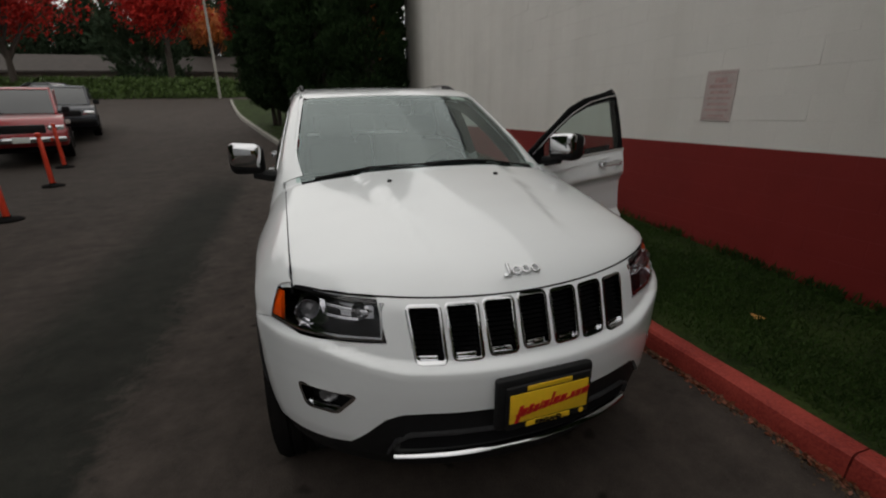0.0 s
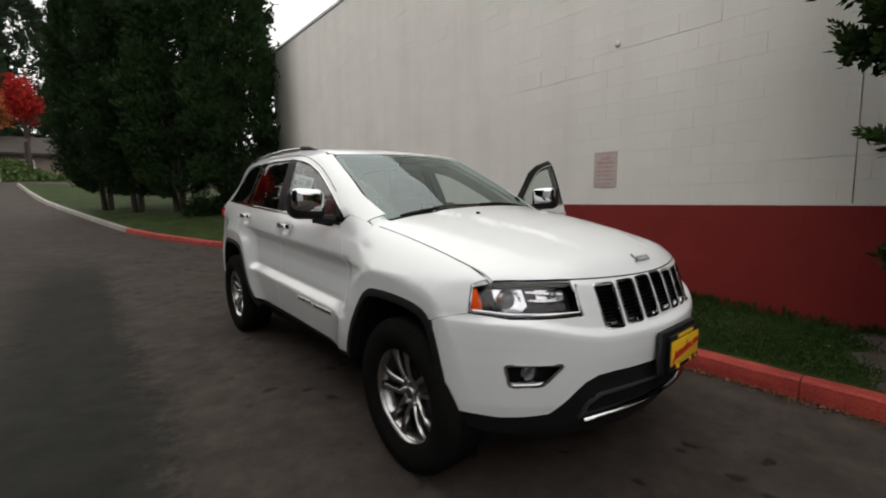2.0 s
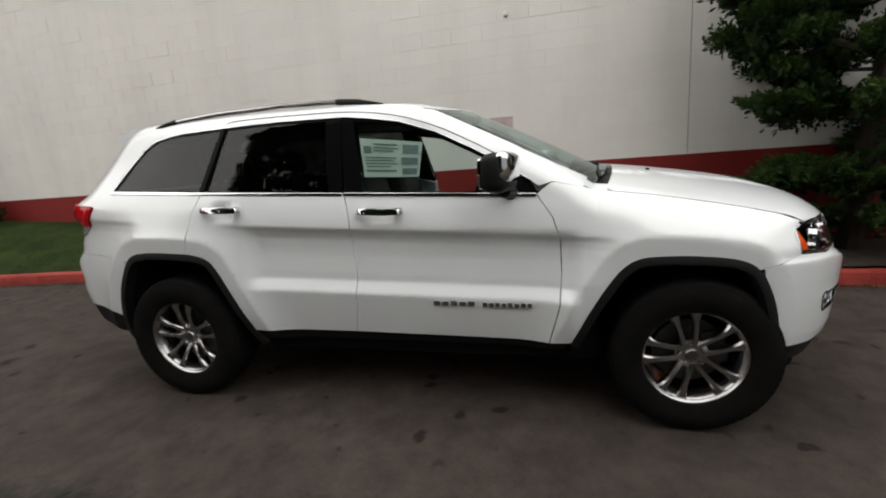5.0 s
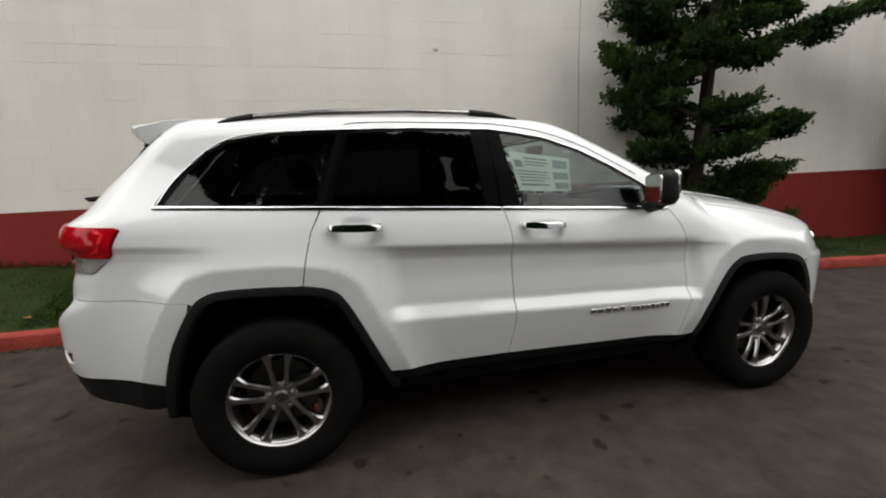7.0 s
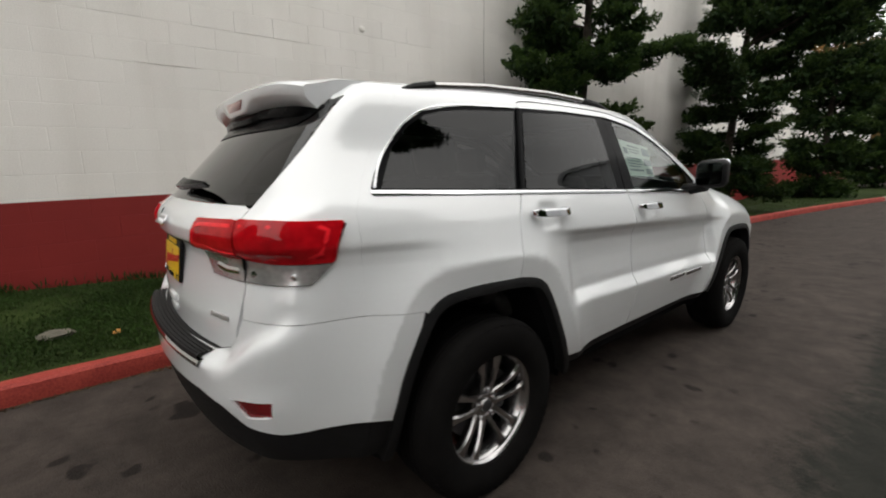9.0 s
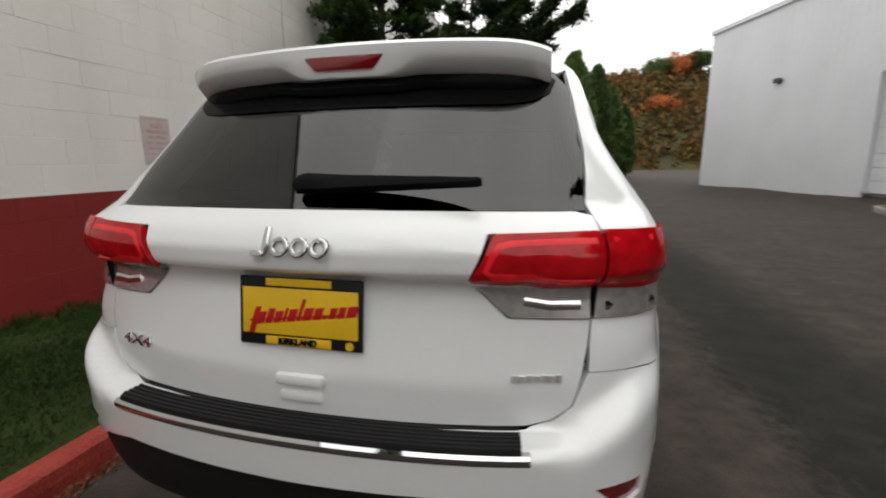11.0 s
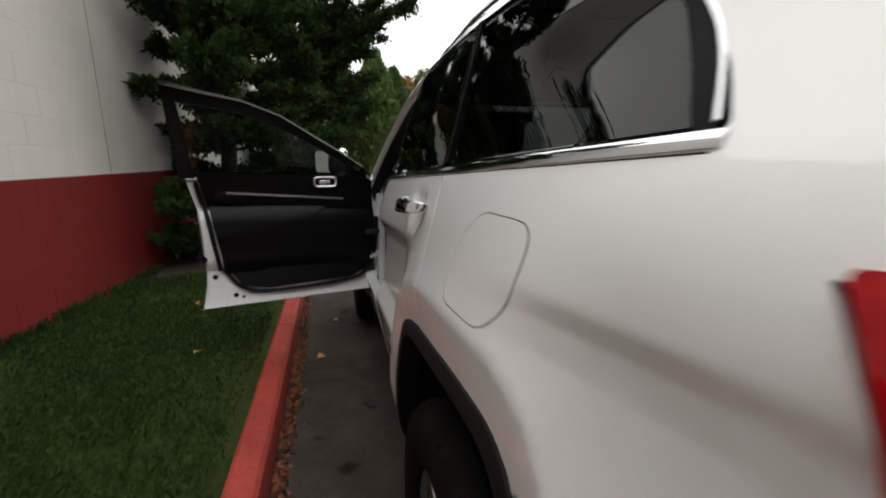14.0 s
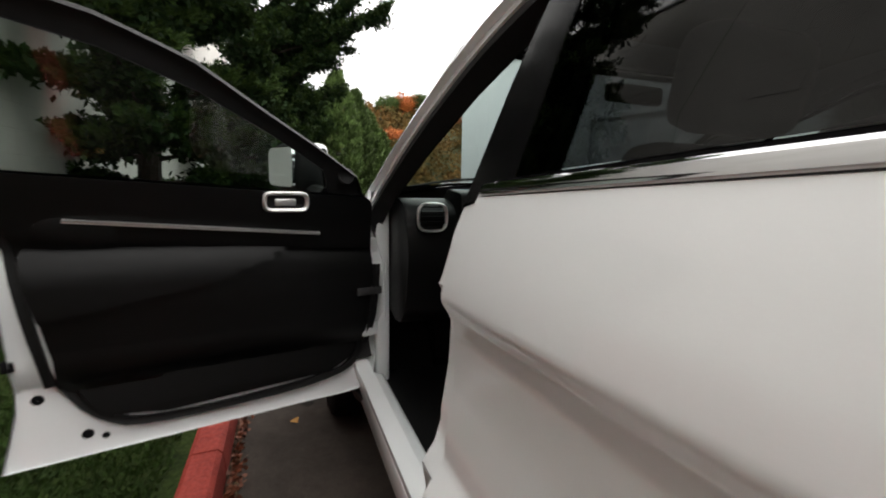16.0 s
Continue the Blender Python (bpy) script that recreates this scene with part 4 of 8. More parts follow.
def panel(name, kind, outline, material, parent, grid=0.05, depth=0.014, off=0.0, flip=False, label="", holes=(), warp=None, rim=True, cuts=(), snap=False):
    """A sheet cut from the body surface: outline (and holes) in the plane of a projection, lifted onto the body, with turned-in edges."""
    k = KU[kind]
    bm = bmesh.new()
    edges = []
    for loop in [outline, *holes]:
        vs = [bm.verts.new((u * k, v, 0)) for u, v in dense([(u, v) for u, v in loop], grid * (0.6 / k if k < 0.5 else 0.6) if k == 1 else 1.2)]
        edges += [bm.edges.new((vs[i], vs[(i + 1) % len(vs)])) for i in range(len(vs))]
    bmesh.ops.triangle_fill(bm, use_beauty=True, use_dissolve=False, edges=edges, normal=(0, 0, 1))
    us, vs = [v.co.x for v in bm.verts], [v.co.y for v in bm.verts]
    for axis, lo, hi in ((0, min(us), max(us)), (1, min(vs), max(vs))):
        n = int((hi - lo) / grid)
        for i in range(1, n + 1):
            c = lo + (hi - lo) * i / (n + 1)
            co, no = ((c, 0, 0), (1, 0, 0)) if axis == 0 else ((0, c, 0), (0, 1, 0))
            bmesh.ops.bisect_plane(bm, geom=bm.verts[:] + bm.edges[:] + bm.faces[:], plane_co=co, plane_no=no, dist=1e-5)
    for slope, c in cuts:       # edges along the pressed lines of the body side
        bmesh.ops.bisect_plane(bm, geom=bm.verts[:] + bm.edges[:] + bm.faces[:], plane_co=(-0.3, c, 0), plane_no=(slope, 1, 0), dist=1e-5)
    if snap:                    # edges along the crease round each wheel arch
        rimmed = {v for e in bm.edges if len(e.link_faces) == 1 for v in e.verts}
        free = [v for v in bm.verts if v not in rimmed]
        q = np.array([(v.co.x, v.co.y) for v in free])
        for arch in (REAR_ARCH, FRONT_ARCH):
            d = far_from(arch, q[:, 0], q[:, 1])
            near = np.abs(d - 0.092) < grid * 0.55
            gx = (far_from(arch, q[:, 0] + 1e-3, q[:, 1]) - far_from(arch, q[:, 0] - 1e-3, q[:, 1])) / 2e-3
            gy = (far_from(arch, q[:, 0], q[:, 1] + 1e-3) - far_from(arch, q[:, 0], q[:, 1] - 1e-3)) / 2e-3
            q[near] -= (np.stack([gx, gy], -1) * (d - 0.092)[:, None])[near]
        for v, w in zip(free, q):
            v.co.x, v.co.y = w
    bm.verts.ensure_lookup_table()
    bm.verts.index_update()
    uv = np.array([(v.co.x / k, v.co.y) for v in bm.verts])
    p = place(kind, uv[:, 0], uv[:, 1])
    nrm = normal_at(p)
    p = p + nrm * off
    if warp is not None:
        p = warp(p, uv)
    faces = [[v.index for v in f.verts] for f in bm.faces]
    bound = [(l.vert.index, l.link_loop_next.vert.index) for e in bm.edges if len(e.link_faces) == 1 for l in e.link_loops]
    bm.free()
    # turn faces outward
    turn = 0.0
    for f in faces[:400]:
        q = p[f]
        turn += np.cross(q, np.roll(q, -1, 0)).sum(0) @ nrm[f[0]]
    if turn < 0:
        faces = [f[::-1] for f in faces]
        bound = [(b, c) for c, b in bound]
    verts, normals, flat = list(p), list(nrm), len(faces)
    if rim and depth:
        ids = {}
        side = np.zeros_like(p)
        for a, b in bound:
            o = np.cross(p[b] - p[a], nrm[a])
            side[a] += o
            side[b] += o
        side /= np.maximum(np.linalg.norm(side, axis=1, keepdims=True), 1e-9)
        for a, b in bound:
            for q in (a, b):
                if q not in ids:
                    ids[q] = len(verts)
                    verts.append(p[q] - nrm[q] * depth)
                    normals.append(side[q])
            faces.append([b, a, ids[a], ids[b]])
    verts, normals = np.array(verts), np.array(normals)
    if flip:
        verts, normals = verts * [-1, 1, 1], normals * [-1, 1, 1]
        faces = [f[::-1] for f in faces]
    me = bpy.data.meshes.new(name)
    me.from_pydata(verts.tolist(), [], faces)
    me.polygons.foreach_set("use_smooth", [True] * len(me.polygons))
    me.materials.append(material)
    me.update()
    loops = []
    for i, f in enumerate(faces):
        if i < flat:
            loops += [normals[q] for q in f]
        else:
            low = [q for q in f if q >= len(p)]
            loops += [normals[q if q >= len(p) else low[0]] for q in f]
    me.normals_split_custom_set([tuple(q) for q in loops])
    return obj(name, me, parent, label)


def both(name, kind, outline, material, parent=None, **kw):
    """The same panel on the right-hand and, mirrored, on the left-hand side."""
    return panel(name, kind, outline, material, parent or car, **kw), panel(name, kind, outline, material, parent or car, flip=True, **kw)


def strip_panel(name, kind, line, w, material, parent, off=0.004, flip=False, depth=0.012, label="", closed=False, w2=None):
    """A narrow band that follows a line over the body."""
    k = KU[kind]
    pts = [Vector((u * k, v)) for u, v in line]
    n = len(pts)
    a, b = [], []
    for i, p in enumerate(pts):
        t = (pts[(i + 1) % n if closed else min(i + 1, n - 1)] - pts[i - 1 if closed or i else 0]).normalized()
        s = Vector((-t.y, t.x))
        ww = w if w2 is None else w + (w2 - w) * i / max(1, n - 1)
        a.append(p + s * ww / 2)
        b.append(p - s * ww / 2)
    P = place(kind, [q.x / k for q in a + b], [q.y for q in a + b])
    N = normal_at(P)
    m = len(a)
    top = P + N * off
    ridge = (top[:m] + top[m:]) / 2 + (N[:m] + N[m:]) / 2 * min(0.004, w * 0.15)
    low = P - N * depth
    V = np.concatenate([low[:m], top[:m], ridge, top[m:], low[m:]])
    F = []
    for i in range(m if closed else m - 1):
        j = (i + 1) % m
        for r in range(4):
            F.append([r * m + i, r * m + j, (r + 1) * m + j, (r + 1) * m + i])
    if not closed:
        F += [[r * m for r in range(5)], [r * m + m - 1 for r in range(5)][::-1]]
    if flip:
        V = V * [-1, 1, 1]
    bm = bmesh.new()
    vs = [bm.verts.new(v) for v in V]
    for f in F:
        bm.faces.new([vs[i] for i in f])
    return part(name, bm, material, parent, label, angle=50)


G = 0.0025                                   # half a panel gap
belt = lambda y: 1.244 - 0.0428 * (y + 0.31)  # lower edge of the side windows
rear_arch, front_arch = rounded(REAR_ARCH[1:-1]), rounded(FRONT_ARCH[1:-1])
R_CUT = [(-1.207, belt(-1.2)), (-1.262, 1.174), (-1.290, 1.06), (-1.312, 0.936)]
B_CUT = [(-0.302, belt(-0.3)), (-0.281, 1.18), (-0.266, 1.10), (-0.262, 1.0), (-0.254, 0.75), (-0.258, 0.62), (-0.290, 0.462)]
F_CUT = [(0.725, belt(0.73)), (0.800, 1.09), (0.838, 0.97), (0.842, 0.80), (0.832, 0.66), (0.778, 0.444)]
arch_r = [p for p in rear_arch if p[1] > 0.455]
arch_f = [p for p in front_arch if p[1] > 0.44]
shift = lambda line, d: [(y + d, z) for y, z in line]

# rear door, below the windows
rear_door_edge = [p for p in arch_r if p[0] > -1.315]
REAR_DOOR = shift(R_CUT, G) + [p for p in rear_door_edge if p[0] > -1.30] + [(-0.80, 0.462)] + shift(B_CUT, -G)[::-1]
# front door
FRONT_DOOR = shift(B_CUT, G) + shift(F_CUT, -G)[::-1]
# quarter panel with the rear pillar
top_line = lambda ys, x=0.60: [(y, float(place("top", [x], [y])[0][2])) for y in ys]
SEAM = [(-2.0, 0.916)] + [(-2.0, z) for z in np.linspace(0.95, 1.25, 10)] + [(-1.975, 1.295), (-1.95, 1.34), (-1.915, 1.39), (-1.88, 1.44), (-1.84, 1.495), (-1.80, 1.55), (-1.77, 1.585), (-1.74, 1.62)] + top_line([-1.69])
QUARTER = ([(-1.214, belt(-1.21))] + shift(R_CUT, -G)[1:] + [p for p in arch_r[::-1] if -1.785 < p[0] < -1.32] + [(-1.795, 0.893)] + SEAM + top_line([-1.60, -1.40, -1.20, -1.06])
           + [(-1.055, 1.655), (-1.20, 1.648), (-1.40, 1.640), (-1.50, 1.628), (-1.617, 1.605), (-1.707, 1.555), (-1.806, 1.465), (-1.885, 1.375), (-1.918, belt(-1.918) + 0.012), (-1.918, belt(-1.918) - 0.002)])


def tail_angle(y, z):
    return math.degrees(math.atan2(float(place("side", [y], [z])[0][0]), RC - y))


CORNER = ([(tail_angle(y, z) + 0.4, z) for y, z in SEAM] + [(46, 1.672), (40.5, 1.655), (38.6, 1.60), (34.6, 1.42), (31.35, 1.295), (31.1, 1.247), (36, 1.243), (43.4, 1.234), (44.6, 1.222),
          (43.2, 1.11), (40.3, 1.040), (36, 1.043), (30.75, 1.046), (30.3, 0.99), (30.1, 0.9305), (36, 0.9305), (42, 0.9225)])
FSEAM = [(1.7125, 0.838), (1.755, 0.8545), (1.80, 0.870), (1.836, 0.8795), (1.872, 0.888)]   # fender to bumper
FLAMP = [(1.872, 0.888), (1.868, 0.915), (1.862, 0.945), (1.856, 0.975), (1.852, 0.998), (1.866, 1.012)]  # fender to headlamp
FENDER = (shift(F_CUT, G) + [(0.886, 0.444)] + [p for p in arch_f if p[0] < 1.70] + FSEAM[:-1] + FLAMP
          + top_line([1.90, 1.80, 1.60, 1.40, 1.20, 1.06], 0.775) + top_line([1.03, 0.95], 0.79) + [(0.80, 1.255), (0.755, 1.225)])
WIN_TOP = [(-1.055, 1.648), (-0.727, 1.657), (-0.351, 1.653), (-0.19, 1.638), (0.0, 1.605), (0.208, 1.535), (0.39, 1.445), (0.544, 1.360), (0.70, 1.262)]
CANT = ([(-1.06, 1.655)] + [(y, z + 0.004) for y, z in WIN_TOP[1:]] + [(0.735, 1.240), (0.80, 1.258), (0.95, float(place("top", [0.79], [0.95])[0][2]))]
        + [(0.98, 1.262), (0.80, 1.352), (0.60, 1.452), (0.40, 1.552), (0.22, 1.635)] + top_line([0.05, -0.15, -0.4, -0.7, -1.06]))

CANT_OPEN = ([(-1.06, 1.655), (-0.727, 1.661), (-0.345, 1.657), (-0.33, 1.666), (-0.19, 1.644), (0.0, 1.610), (0.208, 1.540), (0.39, 1.450), (0.544, 1.365), (0.70, 1.270), (0.77, 1.240), (0.80, 1.245)]
             + CANT[CANT.index((0.735, 1.240)) + 2:])
doors = {}
PRESSED = [(0.0525, c) for c in (0.985, 1.006, 1.026, 1.035, 1.045, 1.052, 1.056, 1.060, 1.068)] + [(0.03, c) for c in (0.675, 0.688, 0.697, 0.706, 0.716, 0.735, 0.755, 0.765, 0.775)]
for flip in (False, True):
    s = -1 if flip else 1
    doors["rear", s] = panel("rear_door", "side", REAR_DOOR, M_PAINT, car, flip=flip, grid=0.018, depth=0.03, cuts=PRESSED, snap=True)
    panel("quarter_panel", "side", QUARTER, M_PAINT, car, flip=flip, grid=0.015, snap=True, cuts=PRESSED[:9])
    panel("quarter_corner", "tail", CORNER, M_PAINT, car, flip=flip, grid=0.020, off=-0.0008)
    panel("fender", "side", FENDER, M_PAINT, car, flip=flip, grid=0.014, cuts=PRESSED[:8], snap=True)
    panel("roof_side", "side", CANT_OPEN if flip else CANT, M_PAINT, car, flip=flip, grid=0.035, depth=0.042 if flip else 0.014)
doors["front", 1] = panel("front_door", "side", FRONT_DOOR, M_PAINT, car, grid=0.018, depth=0.03, cuts=PRESSED)

# roof, bonnet, windscreen
ROOF = [(x, 0.318 - 0.31 * x * x) for x in np.linspace(-0.59, 0.59, 13)] + [(0.615, y) for y in np.linspace(0.15, -1.85, 12)] + [(x, -2.0 + 0.2 * x * x) for x in np.linspace(0.57, -0.57, 9)] + [(-0.615, y) for y in np.linspace(-1.85, 0.15, 12)]
panel("roof", "top", ROOF, M_PAINT, car, grid=0.08, off=-0.0015)
nose_cut = lambda x: 2.232 - 0.43 * x * x - 0.30 * x ** 6
HOOD = [(x, nose_cut(x)) for x in np.linspace(-0.765, 0.765, 19)] + [(0.772, 1.75), (0.773, 1.4), (0.775, 1.10)] + [(x, 1.172 - 0.19 * x * x) for x in np.linspace(0.755, -0.755, 13)] + [(-0.775, 1.10), (-0.773, 1.4), (-0.772, 1.75)]
panel("bonnet", "top", HOOD, M_PAINT, car, grid=0.06, depth=0.02)
SCREEN = [(x, 1.150 - 0.27 * x * x) for x in np.linspace(-0.722, 0.722, 13)] + [(0.694, 0.80), (0.652, 0.50), (0.611, 0.22)] + [(x, 0.324 - 0.31 * x * x) for x in np.linspace(0.58, -0.58, 9)] + [(-0.611, 0.22), (-0.652, 0.50), (-0.694, 0.80)]
screen = panel("windscreen", "top", SCREEN, M_SHIELD, car, grid=0.035, off=-0.004, depth=0.005, rim=False)

edge_in = [(x * 0.972, 0.72 + (y - 0.72) * 0.960) for x, y in SCREEN]
strip_panel("screen_edge", "top", edge_in, 0.036, M_GLOSS, car, off=-0.0125, depth=0.016, closed=True, label="black printed edge of the windscreen")
bonnet_edge = [(x, nose_cut(x) + 0.002) for x in np.linspace(-0.765, 0.765, 25)]
strip_panel("shut_line", "top", bonnet_edge, 0.0042, M_DARK, car, off=0.0004, depth=0.004)
for s in (-1, 1):
    strip_panel("shut_line", "top", [(s * 0.7755, y) for y in np.linspace(1.06, 1.93, 14)], 0.0034, M_DARK, car, off=0.0004, depth=0.004)

# nose
def nose_angle(y, z):
    return math.degrees(math.atan2(float(place("side", [y], [z])[0][0]), y - FC))


HL_OUT = [(nose_angle(y, z) - 0.15, z) for y, z in FLAMP]
HL = HL_OUT[:0:-1] + [(40.0, 1.017), (32, 1.015), (24.6, 1.013), (23.0, 0.876), (30, 0.873), (37, 0.875), (40.6, 0.884), (HL_OUT[0][0], 0.8885)]
half = [(0, 1.022), (10, 1.022), (20, 1.019), (24.4, 1.016), (22.6, 0.872), (30, 0.869), (37, 0.871), (40.6, 0.880), *[(nose_angle(y, z - 0.0022), z - 0.0022) for y, z in FSEAM[::-1]], *[(nose_angle(y, z), z) for y, z in arch_f if y > 1.712], (48.6, 0.452),
        (43, 0.452), (39, 0.446), (34, 0.452), (29.5, 0.466), (26.5, 0.525), (23.2, 0.600), (20.5, 0.628), (16.7, 0.636), (8, 0.638), (0, 0.638)]
BUMPER = half[:-1] + [half[-1]] + [(-a, z) for a, z in half[-2:0:-1]]


def slot(i):
    """The outline of grille slot i, -3 to 3, as corners in x and z."""
    c = -i * 0.124
    w0, w1 = 0.052, 0.047
    zt, zb = 1.000 - 0.010 * abs(i) / 3, 0.834 - 0.020 * abs(i) / 3
    ct, cb = c * 1.0, c * 0.975
    q = [(ct - w0, zt), (ct + w0, zt), (cb + w1, zb), (cb - w1, zb)]
    ang = lambda x, z: math.degrees(math.atan2(x, float(front_y(z)) - 0.43 * x * x - FC))
    return [(ang(x, z), z) for x, z in q]


def soft_nose(loop, r=0.014):
    return [(u / 0.0215, v) for u, v in soft_loop([(a * 0.0215, z) for a, z in loop], r)]


slots = [soft_nose(slot(i)) for i in range(-3, 4)]
FOG = soft_nose([(38.0, 0.685), (27.3, 0.688), (31.0, 0.597), (37.0, 0.590)], 0.02)
FOG_L = [(-a, z) for a, z in FOG][::-1]
panel("front_bumper", "nose", BUMPER, M_PAINT, car, grid=0.016, cuts=[(0, c) for c in (0.762, 0.772, 0.781, 0.788, 0.794, 0.800, 0.806, 0.812, 0.819, 0.827, 0.838)], holes=[*slots, FOG, FOG_L])

for flip in (False, True):      # flanges under the bonnet's and wings' edges
    panel("wing_flange", "top", [(0.745, 1.00), (0.788, 1.00), (0.788, 1.30), (0.786, 1.60), (0.775, 1.88), (0.745, 1.90), (0.745, 1.50)], M_PAINT, car, grid=0.05, off=-0.012, rim=False, flip=flip)
    panel("lamp_header", "nose", [(45.5, 1.03), (40, 1.05), (32, 1.055), (23.5, 1.05), (23.5, 1.010), (32, 1.011), (40, 1.012), (44.5, 0.99)], M_PAINT, car, grid=0.04, off=-0.010, rim=False, flip=flip)
    panel("screen_flange", "top", [(0.728, 1.070), (0.738, 1.005), (0.705, 0.80), (0.660, 0.50), (0.617, 0.225), (0.604, 0.15), (0.640, 0.15), (0.650, 0.225), (0.705, 0.50), (0.750, 0.80), (0.780, 1.0), (0.784, 1.075)], M_PAINT, car, grid=0.05, off=-0.005, rim=False, flip=flip)
    panel("pillar_foot", "top", [(0.705, 0.90), (0.775, 0.90), (0.785, 1.06), (0.745, 1.12), (0.690, 1.085)], M_PAINT, car, grid=0.03, off=-0.008, rim=False, flip=flip)


def at(kind, u, v, off=0.0):
    p = place(kind, [u], [v])
    n = normal_at(p)
    return Vector(p[0] + n[0] * off), Vector(n[0])


def facing(p, n, up=(0, 0, 1)):
    """A frame at p: z along n, y about up."""
    n = Vector(n).normalized()
    x = Vector(up).cross(n).normalized()
    return Matrix.Translation(p) @ Matrix((x, n.cross(x), n)).transposed().to_4x4()


def moved(ob, m):
    ob.data.transform(m)
    return ob


# ---- tail of the car ----
hatch_half = [(0, 1.284), (15, 1.283), (29.6, 1.280), (31.1, 1.272), (30.8, 1.244), (20.2, 1.240), (18.2, 1.14), (22.4, 1.050), (30.5, 1.044), (30.1, 0.99), (28.4, 0.853), (26.6, 0.822), (24, 0.807), (12, 0.803), (0, 0.802)]
mirror_half = lambda h: h + [(-a, z) for a, z in h[-2:0:-1]]
POD[0] = False
hatch = panel("tailgate", "tail", mirror_half(hatch_half), M_PAINT, car, grid=0.02, depth=0.03, cuts=[(0, c) for c in (1.112, 1.122, 1.129, 1.134, 1.139, 1.144, 1.150, 1.158)])
POD[0] = True
backlight_half = [(0, 1.2865), (20, 1.2858), (30.9, 1.2835), (34.2, 1.42), (38.0, 1.60), (37.0, 1.64), (20, 1.658), (0, 1.662)]
panel("rear_window_edge", "tail", mirror_half([(0, 1.540), (20, 1.539), (27, 1.540), (31, 1.549), (34, 1.572), (36.4, 1.612), (35, 1.632), (20, 1.646), (0, 1.65)]), M_GLOSS, car, grid=0.04, off=0.0006, rim=False, label="black band along the top of the rear window")
panel("rear_window", "tail", mirror_half(backlight_half), M_BACK, car, grid=0.035, off=-0.003, rim=False, label="dark tinted rear window")
bump_half = [(0, 0.797), (12, 0.799), (23.8, 0.803), (26.7, 0.819), (28.5, 0.851), (30.05, 0.9275), (36, 0.928), (42, 0.920), *[(tail_angle(y, z) , z - 0.0022) for y, z in ((-2.0, 0.916), (-1.95, 0.9105), (-1.90, 0.905), (-1.85, 0.899), (-1.797, 0.8935))], *[(tail_angle(y, z), z) for y, z in arch_r if y < -1.80 and z < 0.88][::-1],
             (47, 0.553), (36, 0.575), (31.5, 0.60), (27.5, 0.652), (22, 0.676), (10, 0.668), (0, 0.665)]
REFL = [(35.6, 0.690), (35.4, 0.637), (32.0, 0.632), (29.4, 0.690), (32, 0.694)]
panel("rear_bumper", "tail", mirror_half(bump_half), M_PAINT, car, grid=0.013, depth=0.06, holes=[REFL, [(-a, z) for a, z in REFL][::-1]])
low_half = [(0, 0.659), (10, 0.662), (22, 0.670), (27.5, 0.646), (31.5, 0.594), (36, 0.569), (47, 0.547), (51.5, 0.539), (50.6, 0.41), (47, 0.392), (42, 0.425), (36, 0.460), (20, 0.48), (0, 0.49)]
panel("rear_valance", "tail", mirror_half(low_half), M_BLACK, car, grid=0.05, off=-0.006, label="black textured plastic lower bumper")
for flip in (False, True):
    panel("rear_reflector", "tail", REFL, M_RED_DEEP, car, off=-0.008, flip=flip, label="deep red reflector")
    s = -1 if flip else 1
    lamp_in = panel("tail_lamp", "tail", soft_nose([(30.72, 1.2405), (20.7, 1.2365), (18.32, 1.141), (24, 1.138), (26, 1.123), (30.6, 1.122)], 0.012), M_RED_LENS, car, grid=0.02, off=0.010, depth=0.03, flip=flip, label="bright red tail lamp lens")
    panel("clear_lens", "tail", [(30.6, 1.119), (26, 1.118), (23.8, 1.134), (18.5, 1.137), (22.45, 1.0535), (30.45, 1.0475)], M_CLEARLAMP, lamp_in, grid=0.02, off=0.006, depth=0.03, flip=flip, label="smoked clear reversing lens")
    strip_panel("light_bar", "tail", [(30.0, 1.222), (26, 1.221), (22.2, 1.218), (21.1, 1.212), (20.4, 1.195), (19.8, 1.165), (20.6, 1.156), (24, 1.155), (27, 1.143), (30.0, 1.142)], 0.012, M_RED_BRIGHT, lamp_in, off=0.0108, flip=flip)
    strip_panel("bright_bar", "tail", [(29.5, 1.078), (26.5, 1.078), (24.0, 1.088)], 0.020, M_REFLECT, lamp_in, off=0.0085, flip=flip)
    lamp_out = panel("tail_lamp", "tail", soft_nose([(30.95, 1.242), (36, 1.240), (44.2, 1.230), (43.0, 1.107), (36, 1.112), (30.95, 1.121)], 0.010), M_RED_LENS, car, grid=0.02, off=0.010, depth=0.03, flip=flip, label="bright red wrap-round tail lamp lens")
    panel("clear_lens", "tail", [(30.9, 1.118), (36, 1.109), (42.9, 1.103), (40.3, 1.0425), (36, 1.0455), (30.85, 1.0485)], M_CLEARLAMP, lamp_out, grid=0.02, off=0.006, depth=0.03, flip=flip, label="smoked clear reversing lens")
    strip_panel("light_bar", "tail", [(31.6, 1.223), (36, 1.222), (41.5, 1.215), (42.4, 1.206), (42.2, 1.18), (41.6, 1.140), (40.6, 1.130), (36, 1.132), (31.6, 1.140)], 0.012, M_RED_BRIGHT, lamp_out, off=0.0108, flip=flip)
    strip_panel("bright_bar", "tail", [(32, 1.074), (38.5, 1.068)], 0.020, M_REFLECT, lamp_out, off=0.0085, flip=flip)
    # shut lines of the tailgate at the lamps
    strip_panel("shut_line", "tail", [(30.8, 1.236), (30.75, 1.052)], 0.004, M_DARK, car, off=0.0065, flip=flip)


